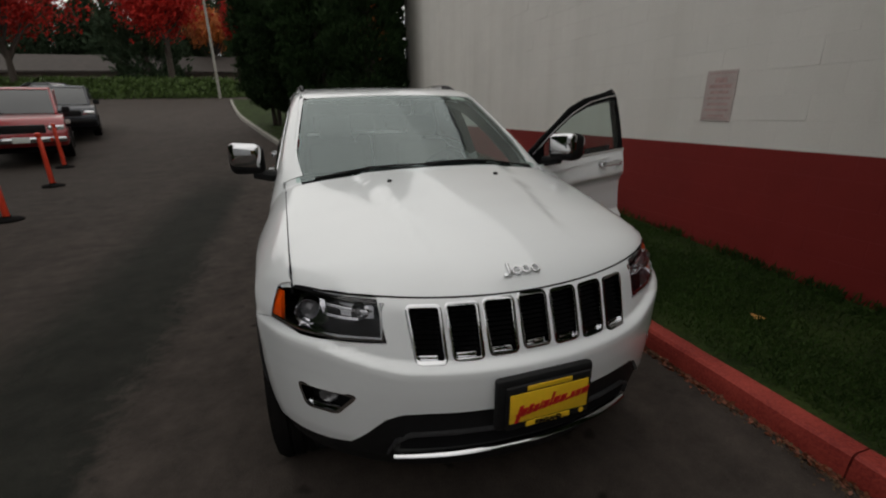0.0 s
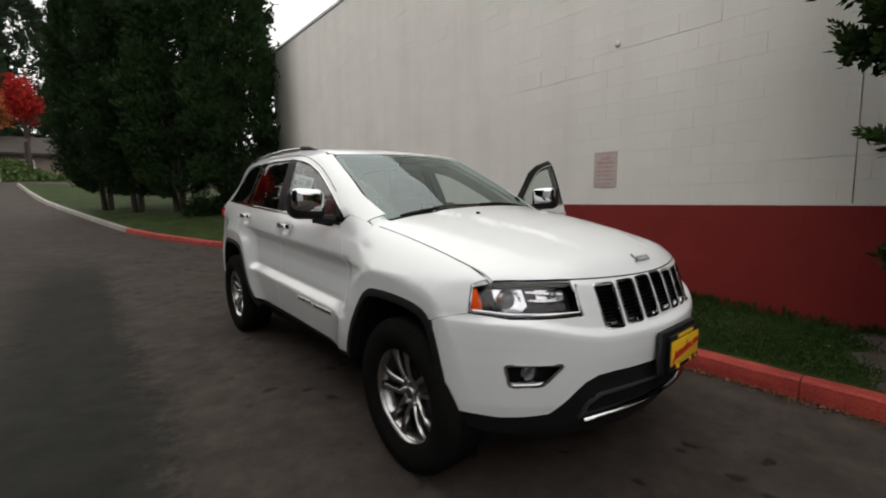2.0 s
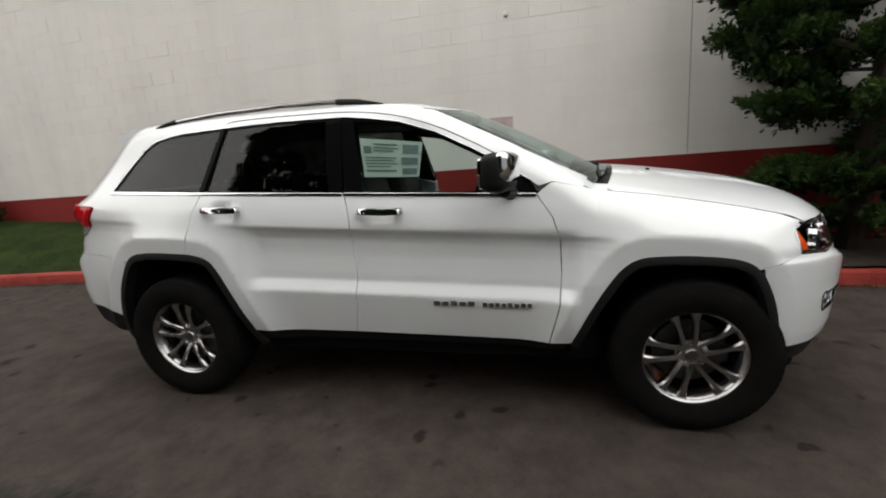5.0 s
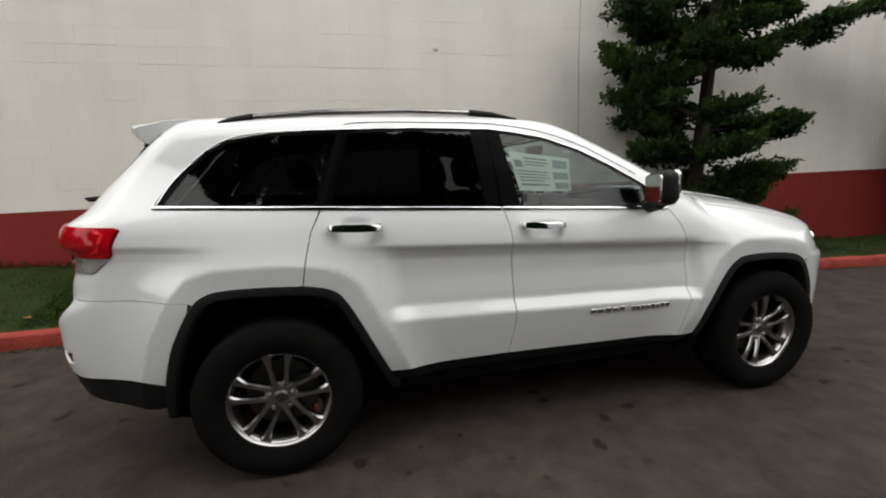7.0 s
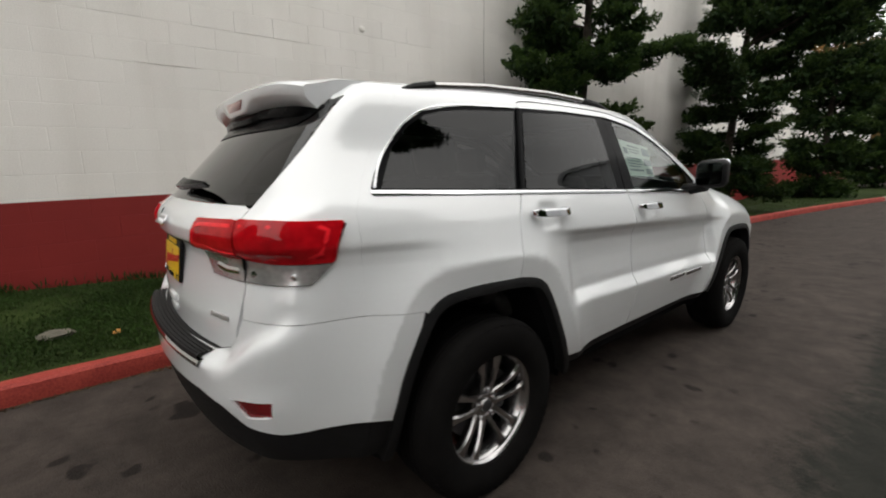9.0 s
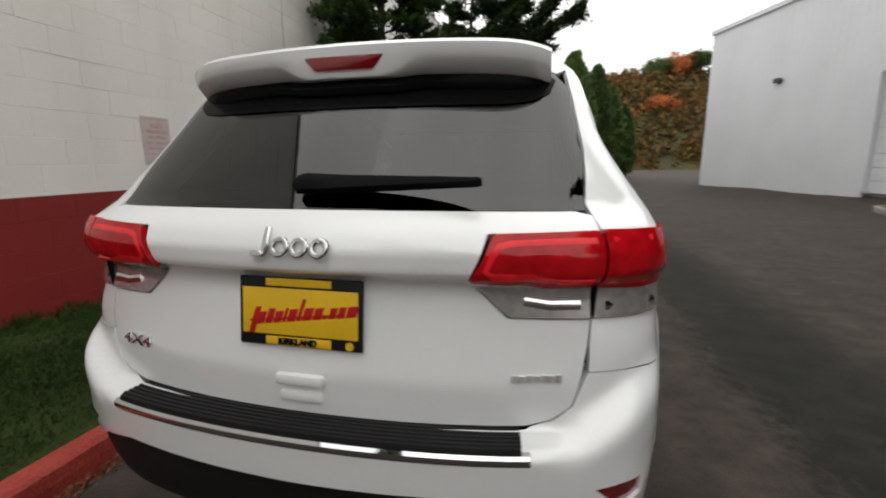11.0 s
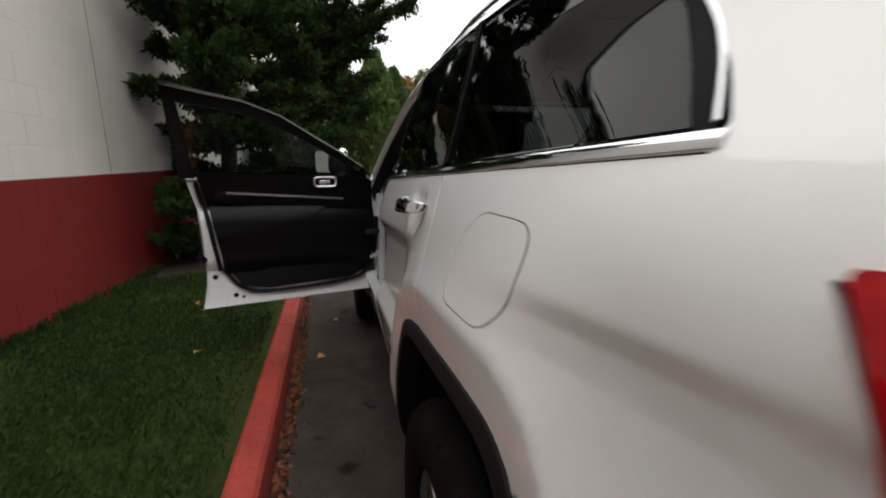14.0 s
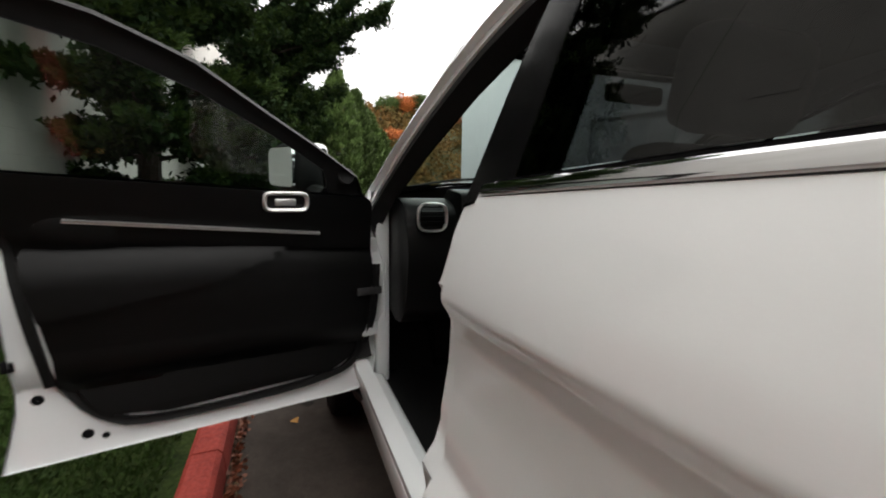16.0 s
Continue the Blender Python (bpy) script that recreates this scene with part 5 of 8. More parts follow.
def build_step():
    """The ribbed black pad on the bumper's shelf, with a chrome strip along its edge."""
    bm = bmesh.new()
    angles = np.linspace(-22.5, 22.5, 31)
    edge = place("tail", angles, np.full(31, 0.765))
    rows = []
    prof = [(0.002, -0.03), (0.0, 0.022), (0.004, 0.033)]
    for i in range(7):
        q = 0.010 + i * 0.0135
        prof += [(q, 0.034), (q + 0.002, 0.038), (q + 0.008, 0.038), (q + 0.010, 0.034)]
    prof += [(0.108, 0.034)]
    for p in edge:
        out = Vector((p[0] * 0.3, p[1] - RC, 0)).normalized()
        rows.append([bm.verts.new(Vector(p) - out * d + Vector((0, 0, h))) for d, h in prof])
    for a, b in zip(rows, rows[1:]):
        for k in range(len(prof) - 1):
            bm.faces.new((a[k], b[k], b[k + 1], a[k + 1]))
    pad = part("step_pad", bm, M_BLACK, car, "ribbed black plastic step pad", angle=25)
    bm = bmesh.new()
    rows = []
    for p in place("tail", np.linspace(-23.3, 23.3, 33), np.full(33, 0.765)):
        out = Vector((p[0] * 0.3, p[1] - RC, 0)).normalized()
        rows.append([bm.verts.new(Vector(p) - out * d + Vector((0, 0, h))) for d, h in ((0.012, -0.006), (-0.003, -0.004), (-0.0065, 0.003), (-0.006, 0.013), (0.000, 0.020), (0.014, 0.021))])
    for a, b in zip(rows, rows[1:]):
        for k in range(5):
            bm.faces.new((a[k], b[k], b[k + 1], a[k + 1]))
    part("chrome_strip", bm, M_CHROME, pad, "bright chrome strip")


build_step()


def build_spoiler():
    """A deep lip that turns under towards the glass, fuller round the brake lamp, on a black fairing."""
    bm = bmesh.new()
    half = 0.552
    rows = []
    for x in np.linspace(-half, half, 49):
        e = abs(x) / half
        ye = -2.118 + 0.13 * x * x + 0.045 * e ** 10
        zr = float(place("top", [min(abs(x), 0.6)], [-1.80])[0][2])
        zt = 1.714 - 0.050 * x * x - 0.014 * e ** 10
        lamp = float(step(0.22, 0.12, abs(x)))
        mid = zt - 0.044 - 0.040 * lamp
        low = zt - 0.082 - 0.012 * lamp
        prof = [(-1.78, zr + 0.001), (-1.90, (zr + zt) / 2 + 0.010), (ye + 0.05, zt + 0.002), (ye + 0.012, zt - 0.003), (ye + 0.001, zt - 0.013),
                (ye + 0.002, zt - 0.024), (ye + 0.007, mid), (ye + 0.012, mid - 0.008), (ye + 0.045 - 0.02 * lamp, low), (ye + 0.075, low - 0.003), (ye + 0.13, low + 0.03)]
        rows.append([bm.verts.new((x, y, z)) for y, z in prof])
    for a, b in zip(rows, rows[1:]):
        for k in range(len(rows[0]) - 1):
            bm.faces.new((a[k], a[k + 1], b[k + 1], b[k]))
    for r in (rows[0], rows[-1]):
        bm.faces.new(r)
    under = bmesh.new()
    urows = []
    for r in rows[1:-1]:
        x = r[0].co.x
        edge = min(1.0, max(0.0, (0.545 - abs(x)) / 0.12))
        z1 = r[8].co.z - 0.004 - 0.040 * math.sqrt(1 - (1 - edge) ** 2)
        y1 = -2.01 - (1.66 - z1) * 0.948 + 0.30 * x * x
        urows.append([under.verts.new(p) for p in ((x, r[8].co.y + 0.004, r[8].co.z - 0.002), (x, min(r[8].co.y + 0.02, y1 - 0.012), (r[8].co.z + z1) / 2), (x, y1 - 0.010, z1 + 0.006), (x, y1 - 0.004, z1), (x, y1 + 0.05, z1 + 0.012))])
    for a, b in zip(urows, urows[1:]):
        for k in range(4):
            under.faces.new((a[k], a[k + 1], b[k + 1], b[k]))
    sp = part("roof_spoiler", bm, M_PAINT, car, "white roof spoiler over the rear window", angle=40)
    lam = prism_bm(soft_loop([(-0.118, 1.676), (0.118, 1.676), (0.085, 1.640), (-0.085, 1.640)], 0.008), -2.135, -2.09, "y", bevel=0.004)
    for v in lam.verts:
        v.co.y += 0.13 * v.co.x ** 2 + 0.018
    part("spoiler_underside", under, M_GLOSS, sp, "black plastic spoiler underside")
    part("brake_lamp", lam, M_RED_DEEP, sp, "dark red high brake lamp")


build_spoiler()
wip = part("rear_wiper", prism_bm(soft_loop([(-0.035, -0.028), (0.05, -0.027), (0.405, -0.004), (0.405, 0.005), (0.08, 0.013), (-0.02, 0.020), (-0.04, 0.0)], 0.010), 0.0, 0.022, "z", bevel=0.007), M_GLOSS, car, "black rear wiper")
moved(wip, facing(*at("tail", 0.5, 1.330, 0.012)))
POD[0] = True
part("tailgate_pull", box_bm(-0.062, 0.062, -2.437, -2.41, 0.872, 0.902, 0.008), M_PAINT, car)
part("tailgate_pull_recess", box_bm(-0.055, 0.055, -2.432, -2.41, 0.832, 0.858, 0.006), M_PAINT, car)

# ---- arches, sills, underside ----
def toward(line, c, d):
    out = []
    for y, z in line:
        v = Vector((c[0] - y, c[1] - z))
        v.normalize()
        out.append((y + v.x * d, z + v.y * d))
    return out


for flip in (False, True):
    s = -1 if flip else 1
    for name, arch, c in (("rear", rounded(REAR_ARCH), (-1.44, 0.385)), ("front", rounded(FRONT_ARCH), (1.40, 0.385))):
        zmin = 0.335 if name == "rear" else 0.40
        a = [p for p in arch if p[1] > zmin]
        strip_panel("arch_trim", "side", toward(a, c, 0.019), 0.040, M_BLACK, car, off=0.006, flip=flip, depth=0.05, label="black plastic wheel arch trim")
        ring = place("side", [p[0] for p in toward(arch, c, 0.03)], [p[1] for p in toward(arch, c, 0.03)])
        bm = bmesh.new()
        o = [bm.verts.new((s * (p[0] - 0.03), p[1], p[2])) for p in ring]
        i = [bm.verts.new((s * 0.50, p[1], p[2])) for p in ring]
        for k in range(len(o) - 1):
            bm.faces.new((o[k], o[k + 1], i[k + 1], i[k]))
        bm.faces.new(i)
        part("wheel_well", bm, M_DARK, car, "black wheel-well liner")
    panel("sill", "side", [(-0.925, 0.455), (-0.80, 0.456), (-0.29, 0.456), (0.778, 0.438), (0.885, 0.436), (0.85, 0.392), (-0.89, 0.400)], M_BLACK, car, grid=0.06, off=-0.012, depth=0.05, flip=flip, label="black plastic sill")
part("underbody", box_bm(-0.78, 0.78, -1.95, 1.95, 0.28, 0.42, 0.05), M_DARK, car, "dark underside")
part("floor_pan", box_bm(-0.80, 0.80, -0.86, 0.82, 0.40, 0.47, 0.02), M_TRIM, car)
part("boot_floor", box_bm(-0.48, 0.48, -2.30, -0.8, 0.42, 0.80, 0.04), M_TRIM, car)
part("engine_bay", box_bm(-0.48, 0.48, 0.95, 2.05, 0.42, 0.98, 0.05), M_DARK, car)
part("engine_cover", box_bm(-0.70, 0.70, 0.98, 1.90, 0.93, 0.98, 0.02), M_DARK, car)

# ---- windows ----
Q_GLASS = [(-1.878, belt(-1.878) + 0.012), (-1.782, 1.462), (-1.692, 1.545), (-1.607, 1.592), (-1.51, 1.613), (-1.40, 1.622), (-1.115, 1.634), (-1.235, belt(-1.235) + 0.012)]
R_GLASS = [(-1.165, belt(-1.165) + 0.012), (-1.060, 1.634), (-0.727, 1.643), (-0.430, 1.641), (-0.395, belt(-0.395) + 0.012)]
F_GLASS = [(-0.195, belt(-0.195) + 0.012), (-0.262, 1.632), (-0.19, 1.624), (0.0, 1.591), (0.208, 1.521), (0.39, 1.431), (0.545, 1.345), (0.575, 1.325), (0.60, belt(0.60) + 0.012)]
DLO = [(-1.912, belt(-1.912) + 0.002), (-1.802, 1.472), (-1.703, 1.562), (-1.616, 1.608), (-1.515, 1.630), (-1.40, 1.640), (-1.06, 1.650)] + WIN_TOP[1:] + [(0.735, belt(0.735) + 0.002)]
DLO_BACK = DLO[:7] + [(-0.727, 1.657), (-0.345, 1.655), (-0.325, 1.50), (-0.312, belt(-0.31) + 0.002)]
DLO_DOOR = [(-0.300, belt(-0.30) + 0.002), (-0.322, 1.50), (-0.340, 1.655)] + WIN_TOP[3:] + [(0.735, belt(0.735) + 0.002)]
REAR_CHROME = [(-1.905, belt(-1.905) + 0.012), (-1.858, 1.408), (-1.798, 1.476), (-1.702, 1.566), (-1.615, 1.612), (-1.515, 1.635), (-1.40, 1.645), (-1.06, 1.653)]
for flip in (False, True):
    panel("window_surround", "side", DLO_BACK, M_GLOSS, car, grid=0.06, off=-0.004, flip=flip, holes=[Q_GLASS, R_GLASS], label="gloss black window surround")
    panel("quarter_window", "side", Q_GLASS, M_PRIV, car, grid=0.045, off=-0.002, flip=flip, rim=False, label="dark privacy glass")
    panel("rear_door_window", "side", R_GLASS, M_PRIV, car, grid=0.045, off=-0.002, flip=flip, rim=False, label="dark privacy glass")
    strip_panel("chrome_trim", "side", [(y, belt(y) - 0.004) for y in np.linspace(-1.924, -0.312, 24)], 0.016, M_CHROME, car, off=0.003, flip=flip, label="chrome belt moulding")
    strip_panel("belt_seal", "side", [(y, belt(y) - 0.0145) for y in np.linspace(-1.915, -0.312, 24)], 0.0015, M_BLACK, car, off=0.0008, flip=flip, depth=0.004)
    strip_panel("chrome_trim", "side", rounded(REAR_CHROME, 2), 0.006, M_CHROME, car, off=0.002, flip=flip, label="chrome window moulding")
    strip_panel("window_divider", "side", [(-1.200, belt(-1.2) + 0.01), (-1.083, 1.648)], 0.030, M_GLOSS, car, off=0.003, flip=flip)
    strip_panel("chrome_trim", "side", [(-1.06, 1.654), (-0.727, 1.661), (-0.345, 1.657)], 0.006, M_CHROME, car, off=0.002, flip=flip)
    seam = [(y, z + 0.036) for y, z in [(-1.075, 1.640), (-1.03, 1.653)] + WIN_TOP[1:3] + ([] if flip else WIN_TOP[3:-1])]
    strip_panel("shut_line", "side", rounded(seam, 1), 0.004, M_DARK, car, off=0.0006, depth=0.003, flip=flip)


# a pull bar in section: a nearly flat face that leans back, round edges
HANDLE_SECTION = [(-0.010, -0.45), (-0.006, -0.85), (0.001, -1.0), (0.009, -1.0), (0.0122, -0.95), (0.0122, -0.85), (0.0101, -0.25), (0.0082, 0.2), (0.0062, 0.65), (0.0035, 0.92), (-0.001, 1.0), (-0.006, 0.85), (-0.010, 0.45)]


def handle(y0, y1, z, parent, flip, dip=0.0):
    """A chrome pull bar on two feet over a dished cup."""
    s = -1 if flip else 1
    ends = [float(place("side", [y], [zz])[0][0]) for y, zz in ((y0, z), (y1, z + dip))]
    bm = bmesh.new()
    n = 23
    ring = []
    for i in range(n):
        t = i / (n - 1)
        y = y0 + (y1 - y0) * t
        zz = z + dip * t
        base = ends[0] + (ends[1] - ends[0]) * t + 0.002
        lift = 0.012 + 0.034 * math.sin(math.pi * min(1, max(0, t))) ** 0.35
        hh = 0.018 * (0.55 + 0.45 * math.sin(math.pi * t) ** 0.3)
        ring.append([bm.verts.new((s * (base + lift - 0.004 + u), y, zz + hh * w)) for u, w in HANDLE_SECTION])
    n = len(HANDLE_SECTION)
    for a, b in zip(ring, ring[1:]):
        for k in range(n):
            bm.faces.new((a[k], a[(k + 1) % n], b[(k + 1) % n], b[k]))
    bm.faces.new(ring[0])
    bm.faces.new(ring[-1][::-1])
    h = part("door_handle", bm, M_CHROME, parent, "chrome pull handle", angle=40)
    for y in (y0 + 0.022, y1 - 0.022):
        base = float(place("side", [y], [z])[0][0])
        part("handle_foot", box_bm(min(s * (base - 0.005), s * (base + 0.03)), max(s * (base - 0.005), s * (base + 0.03)), y - 0.018, y + 0.018, z - 0.011, z + 0.011, 0.004), M_CHROME, h)
    return h


handle(-1.190, -0.932, 1.190, doors["rear", 1], False, -0.010)
handle(-1.190, -0.932, 1.190, doors["rear", -1], True, -0.010)
handle(-0.215, 0.040, 1.152, doors["front", 1], False, -0.010)


def front_window(parent, flip):
    pane = [(-0.252, belt(-0.252) + 0.012), (-0.300, 1.638)] + F_GLASS[2:] if flip else F_GLASS
    out = [panel("window_surround", "side", DLO_DOOR, M_GLOSS, parent, grid=0.06, off=-0.004, flip=flip, holes=[pane], label="black window surround"),
           panel("door_window", "side", pane, M_CLEAR, parent, grid=0.045, off=-0.002, flip=flip, rim=False, label="clear side window glass"),
           strip_panel("chrome_trim", "side", [(y, belt(y) - 0.004) for y in np.linspace(-0.300, 0.722, 18)], 0.016, M_CHROME, parent, off=0.006, flip=flip, label="chrome belt moulding"),
           strip_panel("chrome_trim", "side", [(y, z + 0.002) for y, z in [(-0.340, 1.655)] + WIN_TOP[3:]], 0.008, M_CHROME, parent, off=0.004, flip=flip)]
    return out


def door_mirror(parent, flip):
    """Chrome-capped mirror on a black foot at the front corner of the window."""
    s = -1 if flip else 1
    bm = box_bm(0.885, 1.085, 0.515, 0.640, 1.222, 1.405, 0.045, 4)
    for v in bm.verts:
        t = (v.co.x - 0.885) / 0.2
        v.co.y -= 0.05 * t * t
        v.co.z += 0.01 * t
        if v.co.y > 0.58:
            v.co.z = 1.315 + (v.co.z - 1.315) * 0.93
        v.co.x *= s
    cap = part("door_mirror", bm, M_BLACK, parent, "black door mirror with a chrome cap")
    bm = box_bm(0.893, 1.080, 0.575, 0.652, 1.262, 1.408, 0.038, 4)
    for v in bm.verts:
        t = (v.co.x - 0.885) / 0.2
        v.co.y -= 0.05 * t * t
        v.co.z += 0.012 * t
        v.co.x *= s
    c = part("mirror_cap", bm, M_CHROME, cap, "polished chrome cap")
    bm = prism_bm(soft_loop([(0.905, 1.245), (1.068, 1.252), (1.068, 1.392), (0.905, 1.388)], 0.025), 0.509, 0.520, "y")
    for v in bm.verts:
        t = (v.co.x - 0.885) / 0.2
        v.co.y -= 0.05 * t * t
        v.co.x *= s
    g = part("mirror_glass", bm, M_CHROME, cap, "mirror glass")
    f = part("mirror_foot", tube_bm([(s * 0.80, 0.60, 1.205), (s * 0.87, 0.59, 1.218), (s * 0.95, 0.575, 1.235)], [0.042, 0.036, 0.034], 10), M_BLACK, cap)
    return [cap, c, g, f]


front_window(doors["front", 1], False)
door_mirror(doors["front", 1], False)


def build_sticker():
    """The sales sheets behind the right-hand front window: paper with unreadable lines as bars."""
    lin = lambda y, z: float(place("side", [y], [z])[0][0]) - 0.012
    q = [(-0.185, 1.325), (-0.225, 1.535), (0.135, 1.490), (0.120, 1.312)]

    def sheet(c, material, d, name, parent):
        bm = bmesh.new()
        vs = [bm.verts.new((lin(y, z) + d, y, z)) for y, z in c]
        bm.faces.new(vs)
        bmesh.ops.subdivide_edges(bm, edges=bm.edges[:], cuts=3, use_grid_fill=True)
        bmesh.ops.solidify(bm, geom=bm.faces[:], thickness=0.0008)
        return part(name, bm, material, parent, smooth=False)

    base = sheet(q, M_PAPER, 0, "price_sheet", doors["front", 1])

    def inner(u0, v0, u1, v1):
        f = lambda u, v: tuple((1 - u) * ((1 - v) * q[0][i] + v * q[1][i]) + u * ((1 - v) * q[3][i] + v * q[2][i]) for i in (0, 1))
        return [f(u0, v0), f(u0, v1), f(u1, v1), f(u1, v0)]

    for r in ((0.70, 0.06, 0.96, 0.24), (0.68, 0.34, 0.96, 0.54), (0.70, 0.66, 0.95, 0.90), (0.05, 0.62, 0.18, 0.80), (0.22, 0.85, 0.60, 0.89), (0.22, 0.76, 0.62, 0.79), (0.22, 0.68, 0.55, 0.71),
              (0.06, 0.50, 0.60, 0.53), (0.06, 0.42, 0.56, 0.45), (0.06, 0.34, 0.62, 0.37), (0.06, 0.26, 0.50, 0.29), (0.06, 0.14, 0.6, 0.19)):
        sheet(inner(*r), M_INK, 0.0025, "printed_bar", base)


build_sticker()

# ---- wheels ----
def build_wheel():
    w = new("wheel")
    w.parent = car
    prof = [(0.232, 0.100), (0.240, 0.116), (0.262, 0.126), (0.300, 0.133), (0.338, 0.131), (0.366, 0.120), (0.381, 0.104), (0.388, 0.085), (0.3885, 0.062), (0.380, 0.058), (0.380, 0.050), (0.389, 0.046), (0.389, 0.012), (0.381, 0.008)]
    prof = prof + [(r, -h) for r, h in prof[::-1]]
    tyre = part("tyre", lathe_bm(prof, 72, closed=False), M_RUBBER, w, "black rubber tyre", angle=30)
    lug = bmesh.new()
    for k in range(60):
        a = 2 * math.pi * k / 60
        m = Matrix.Rotation(a, 4, "X")
        for h0, h1, r0, r1 in ((0.092, 0.121, 0.362, 0.3815),):
            g = box_bm(h0, h1, -0.010, 0.010, r0, r1, 0.0, bm=None)
            for v in g.verts:
                if v.co.x > 0.11:
                    v.co.z -= 0.012
            bmesh.ops.transform(g, matrix=m, verts=g.verts)
            me = bpy.data.meshes.new("x")
            g.to_mesh(me)
            g.free()
            lug.from_mesh(me)
            bpy.data.meshes.remove(me)
    part("tread", lug, M_RUBBER, tyre, smooth=False)
    rim = part("rim", lathe_bm([(0.205, -0.10), (0.205, 0.02), (0.212, 0.055), (0.220, 0.076), (0.226, 0.084), (0.233, 0.090), (0.2385, 0.101), (0.236, 0.106), (0.231, 0.103), (0.224, 0.088)], 64), M_ALLOY, w, "polished ten-spoke alloy rim")
    for k in range(5):
        for sgn in (-1, 1):
            bm = bmesh.new()
            rings = []
            for i in range(8):
                t = i / 7
                r = 0.050 + 0.178 * t
                a = radians(72 * k) + sgn * math.atan2(0.026 + 0.021 * t + 0.006 * t ** 4, r)
                d = Vector((0, math.sin(a), math.cos(a)))
                e = Vector((0, math.cos(a), -math.sin(a)))
                hw = 0.0170 - 0.0040 * math.sin(math.pi * t) + 0.016 * t ** 7
                h = 0.060 + 0.014 * math.sin(math.pi * t * 0.8) + 0.020 * t
                c = d * r
                rings.append([bm.verts.new(c + e * u * hw + Vector((x, 0, 0))) for u, x in ((-0.9, h - 0.042), (-1, h - 0.010), (-0.62, h), (0.62, h - 0.0015), (1, h - 0.010), (0.9, h - 0.042))])
            for p, q in zip(rings, rings[1:]):
                for j in range(6):
                    bm.faces.new((p[j], p[(j + 1) % 6], q[(j + 1) % 6], q[j]))
            bm.faces.new(rings[0])
            bm.faces.new(rings[-1][::-1])
            part("spoke", bm, M_ALLOY, rim, angle=30)
    hub = part("hub", lathe_bm([(0.001, 0.066), (0.026, 0.066), (0.030, 0.062), (0.032, 0.056), (0.066, 0.058), (0.076, 0.052), (0.080, 0.02)], 32), M_ALLOY, w)
    part("centre_cap", lathe_bm([(0.001, 0.072), (0.024, 0.071), (0.028, 0.066)], 24), M_GUN, hub, "dark centre cap")
    for k in range(5):
        a = radians(72 * k)
        bm = lathe_bm([(0.001, 0.074), (0.008, 0.073), (0.0105, 0.066), (0.0105, 0.05)], 8)
        bmesh.ops.translate(bm, vec=(0, math.sin(a) * 0.0572, math.cos(a) * 0.0572), verts=bm.verts)
        part("wheel_nut", bm, M_CHROME, hub, "bright wheel nut")
    part("brake_disc", lathe_bm([(0.06, 0.0), (0.165, 0.0), (0.165, -0.03), (0.06, -0.03)], 40), M_GUN, w, "dark steel brake disc")
    part("caliper", box_bm(-0.05, 0.02, 0.06, 0.17, -0.09, 0.09, 0.02), M_GUN, w)
    return w


wheel = build_wheel()
wheel.matrix_basis = pose(0.808, 1.4575, 0.386, 12, 0, 0)
copy_thing(wheel, pose(0.808, -1.4575, 0.386, 0, 0, 0))
copy_thing(wheel, pose(-0.808, 1.4575, 0.386, 20, 0, 180))
copy_thing(wheel, pose(-0.808, -1.4575, 0.386, 50, 0, 180))

# ---- nose ----
NLOW = [(0, 0.632), (8, 0.632), (16.5, 0.630), (20.3, 0.622), (23, 0.594), (26.3, 0.519), (29.5, 0.460), (34, 0.446), (39, 0.440), (43, 0.446), (48.4, 0.464), (48, 0.40), (43, 0.36), (30, 0.33), (15, 0.32), (0, 0.32)]
panel("front_valance", "nose", mirror_half(NLOW), M_BLACK, car, grid=0.05, off=-0.010, depth=0.04, label="black plastic lower bumper")
def build_lip():
    """The chrome lip below the lower intake: a rounded shelf that catches the sky."""
    bm, rows = bmesh.new(), []
    for a in np.linspace(-22.5, 22.5, 37):
        p = place("nose", [a], [0.418 + 0.036 * (1 - (a / 24) ** 2)])[0]
        out = Vector((p[0], p[1] - FC, 0)).normalized()
        rows.append([bm.verts.new(Vector(p) + out * d + Vector((0, 0, h))) for d, h in ((-0.02, -0.010), (0.012, -0.008), (0.018, -0.002), (0.015, 0.004), (0.004, 0.010), (-0.02, 0.013))])
    for a, b in zip(rows, rows[1:]):
        for k in range(5):
            bm.faces.new((a[k], b[k], b[k + 1], a[k + 1]))
    part("chrome_lip", bm, M_CHROME, car, "bright chrome lower lip")


build_lip()
strip_panel("intake_edge", "nose", [(23.5, 0.43), (22, 0.50), (19.5, 0.535), (13, 0.545), (6, 0.548), (0, 0.549), (-6, 0.548), (-13, 0.545), (-19.5, 0.535), (-22, 0.50), (-23.5, 0.43)], 0.008, M_GUN, car, off=0.006, depth=0.01)
panel("lower_intake", "nose", [(21, 0.525), (12, 0.538), (0, 0.541), (-12, 0.538), (-21, 0.525), (-21.5, 0.455), (-12, 0.47), (0, 0.478), (12, 0.47), (21.5, 0.455)], M_DARK, car, grid=0.06, off=-0.004)
panel("grille_back", "nose", [(-22, 1.012), (22, 1.012), (21, 0.80), (-21, 0.80)], M_DARK, car, grid=0.06, off=-0.045, rim=False)
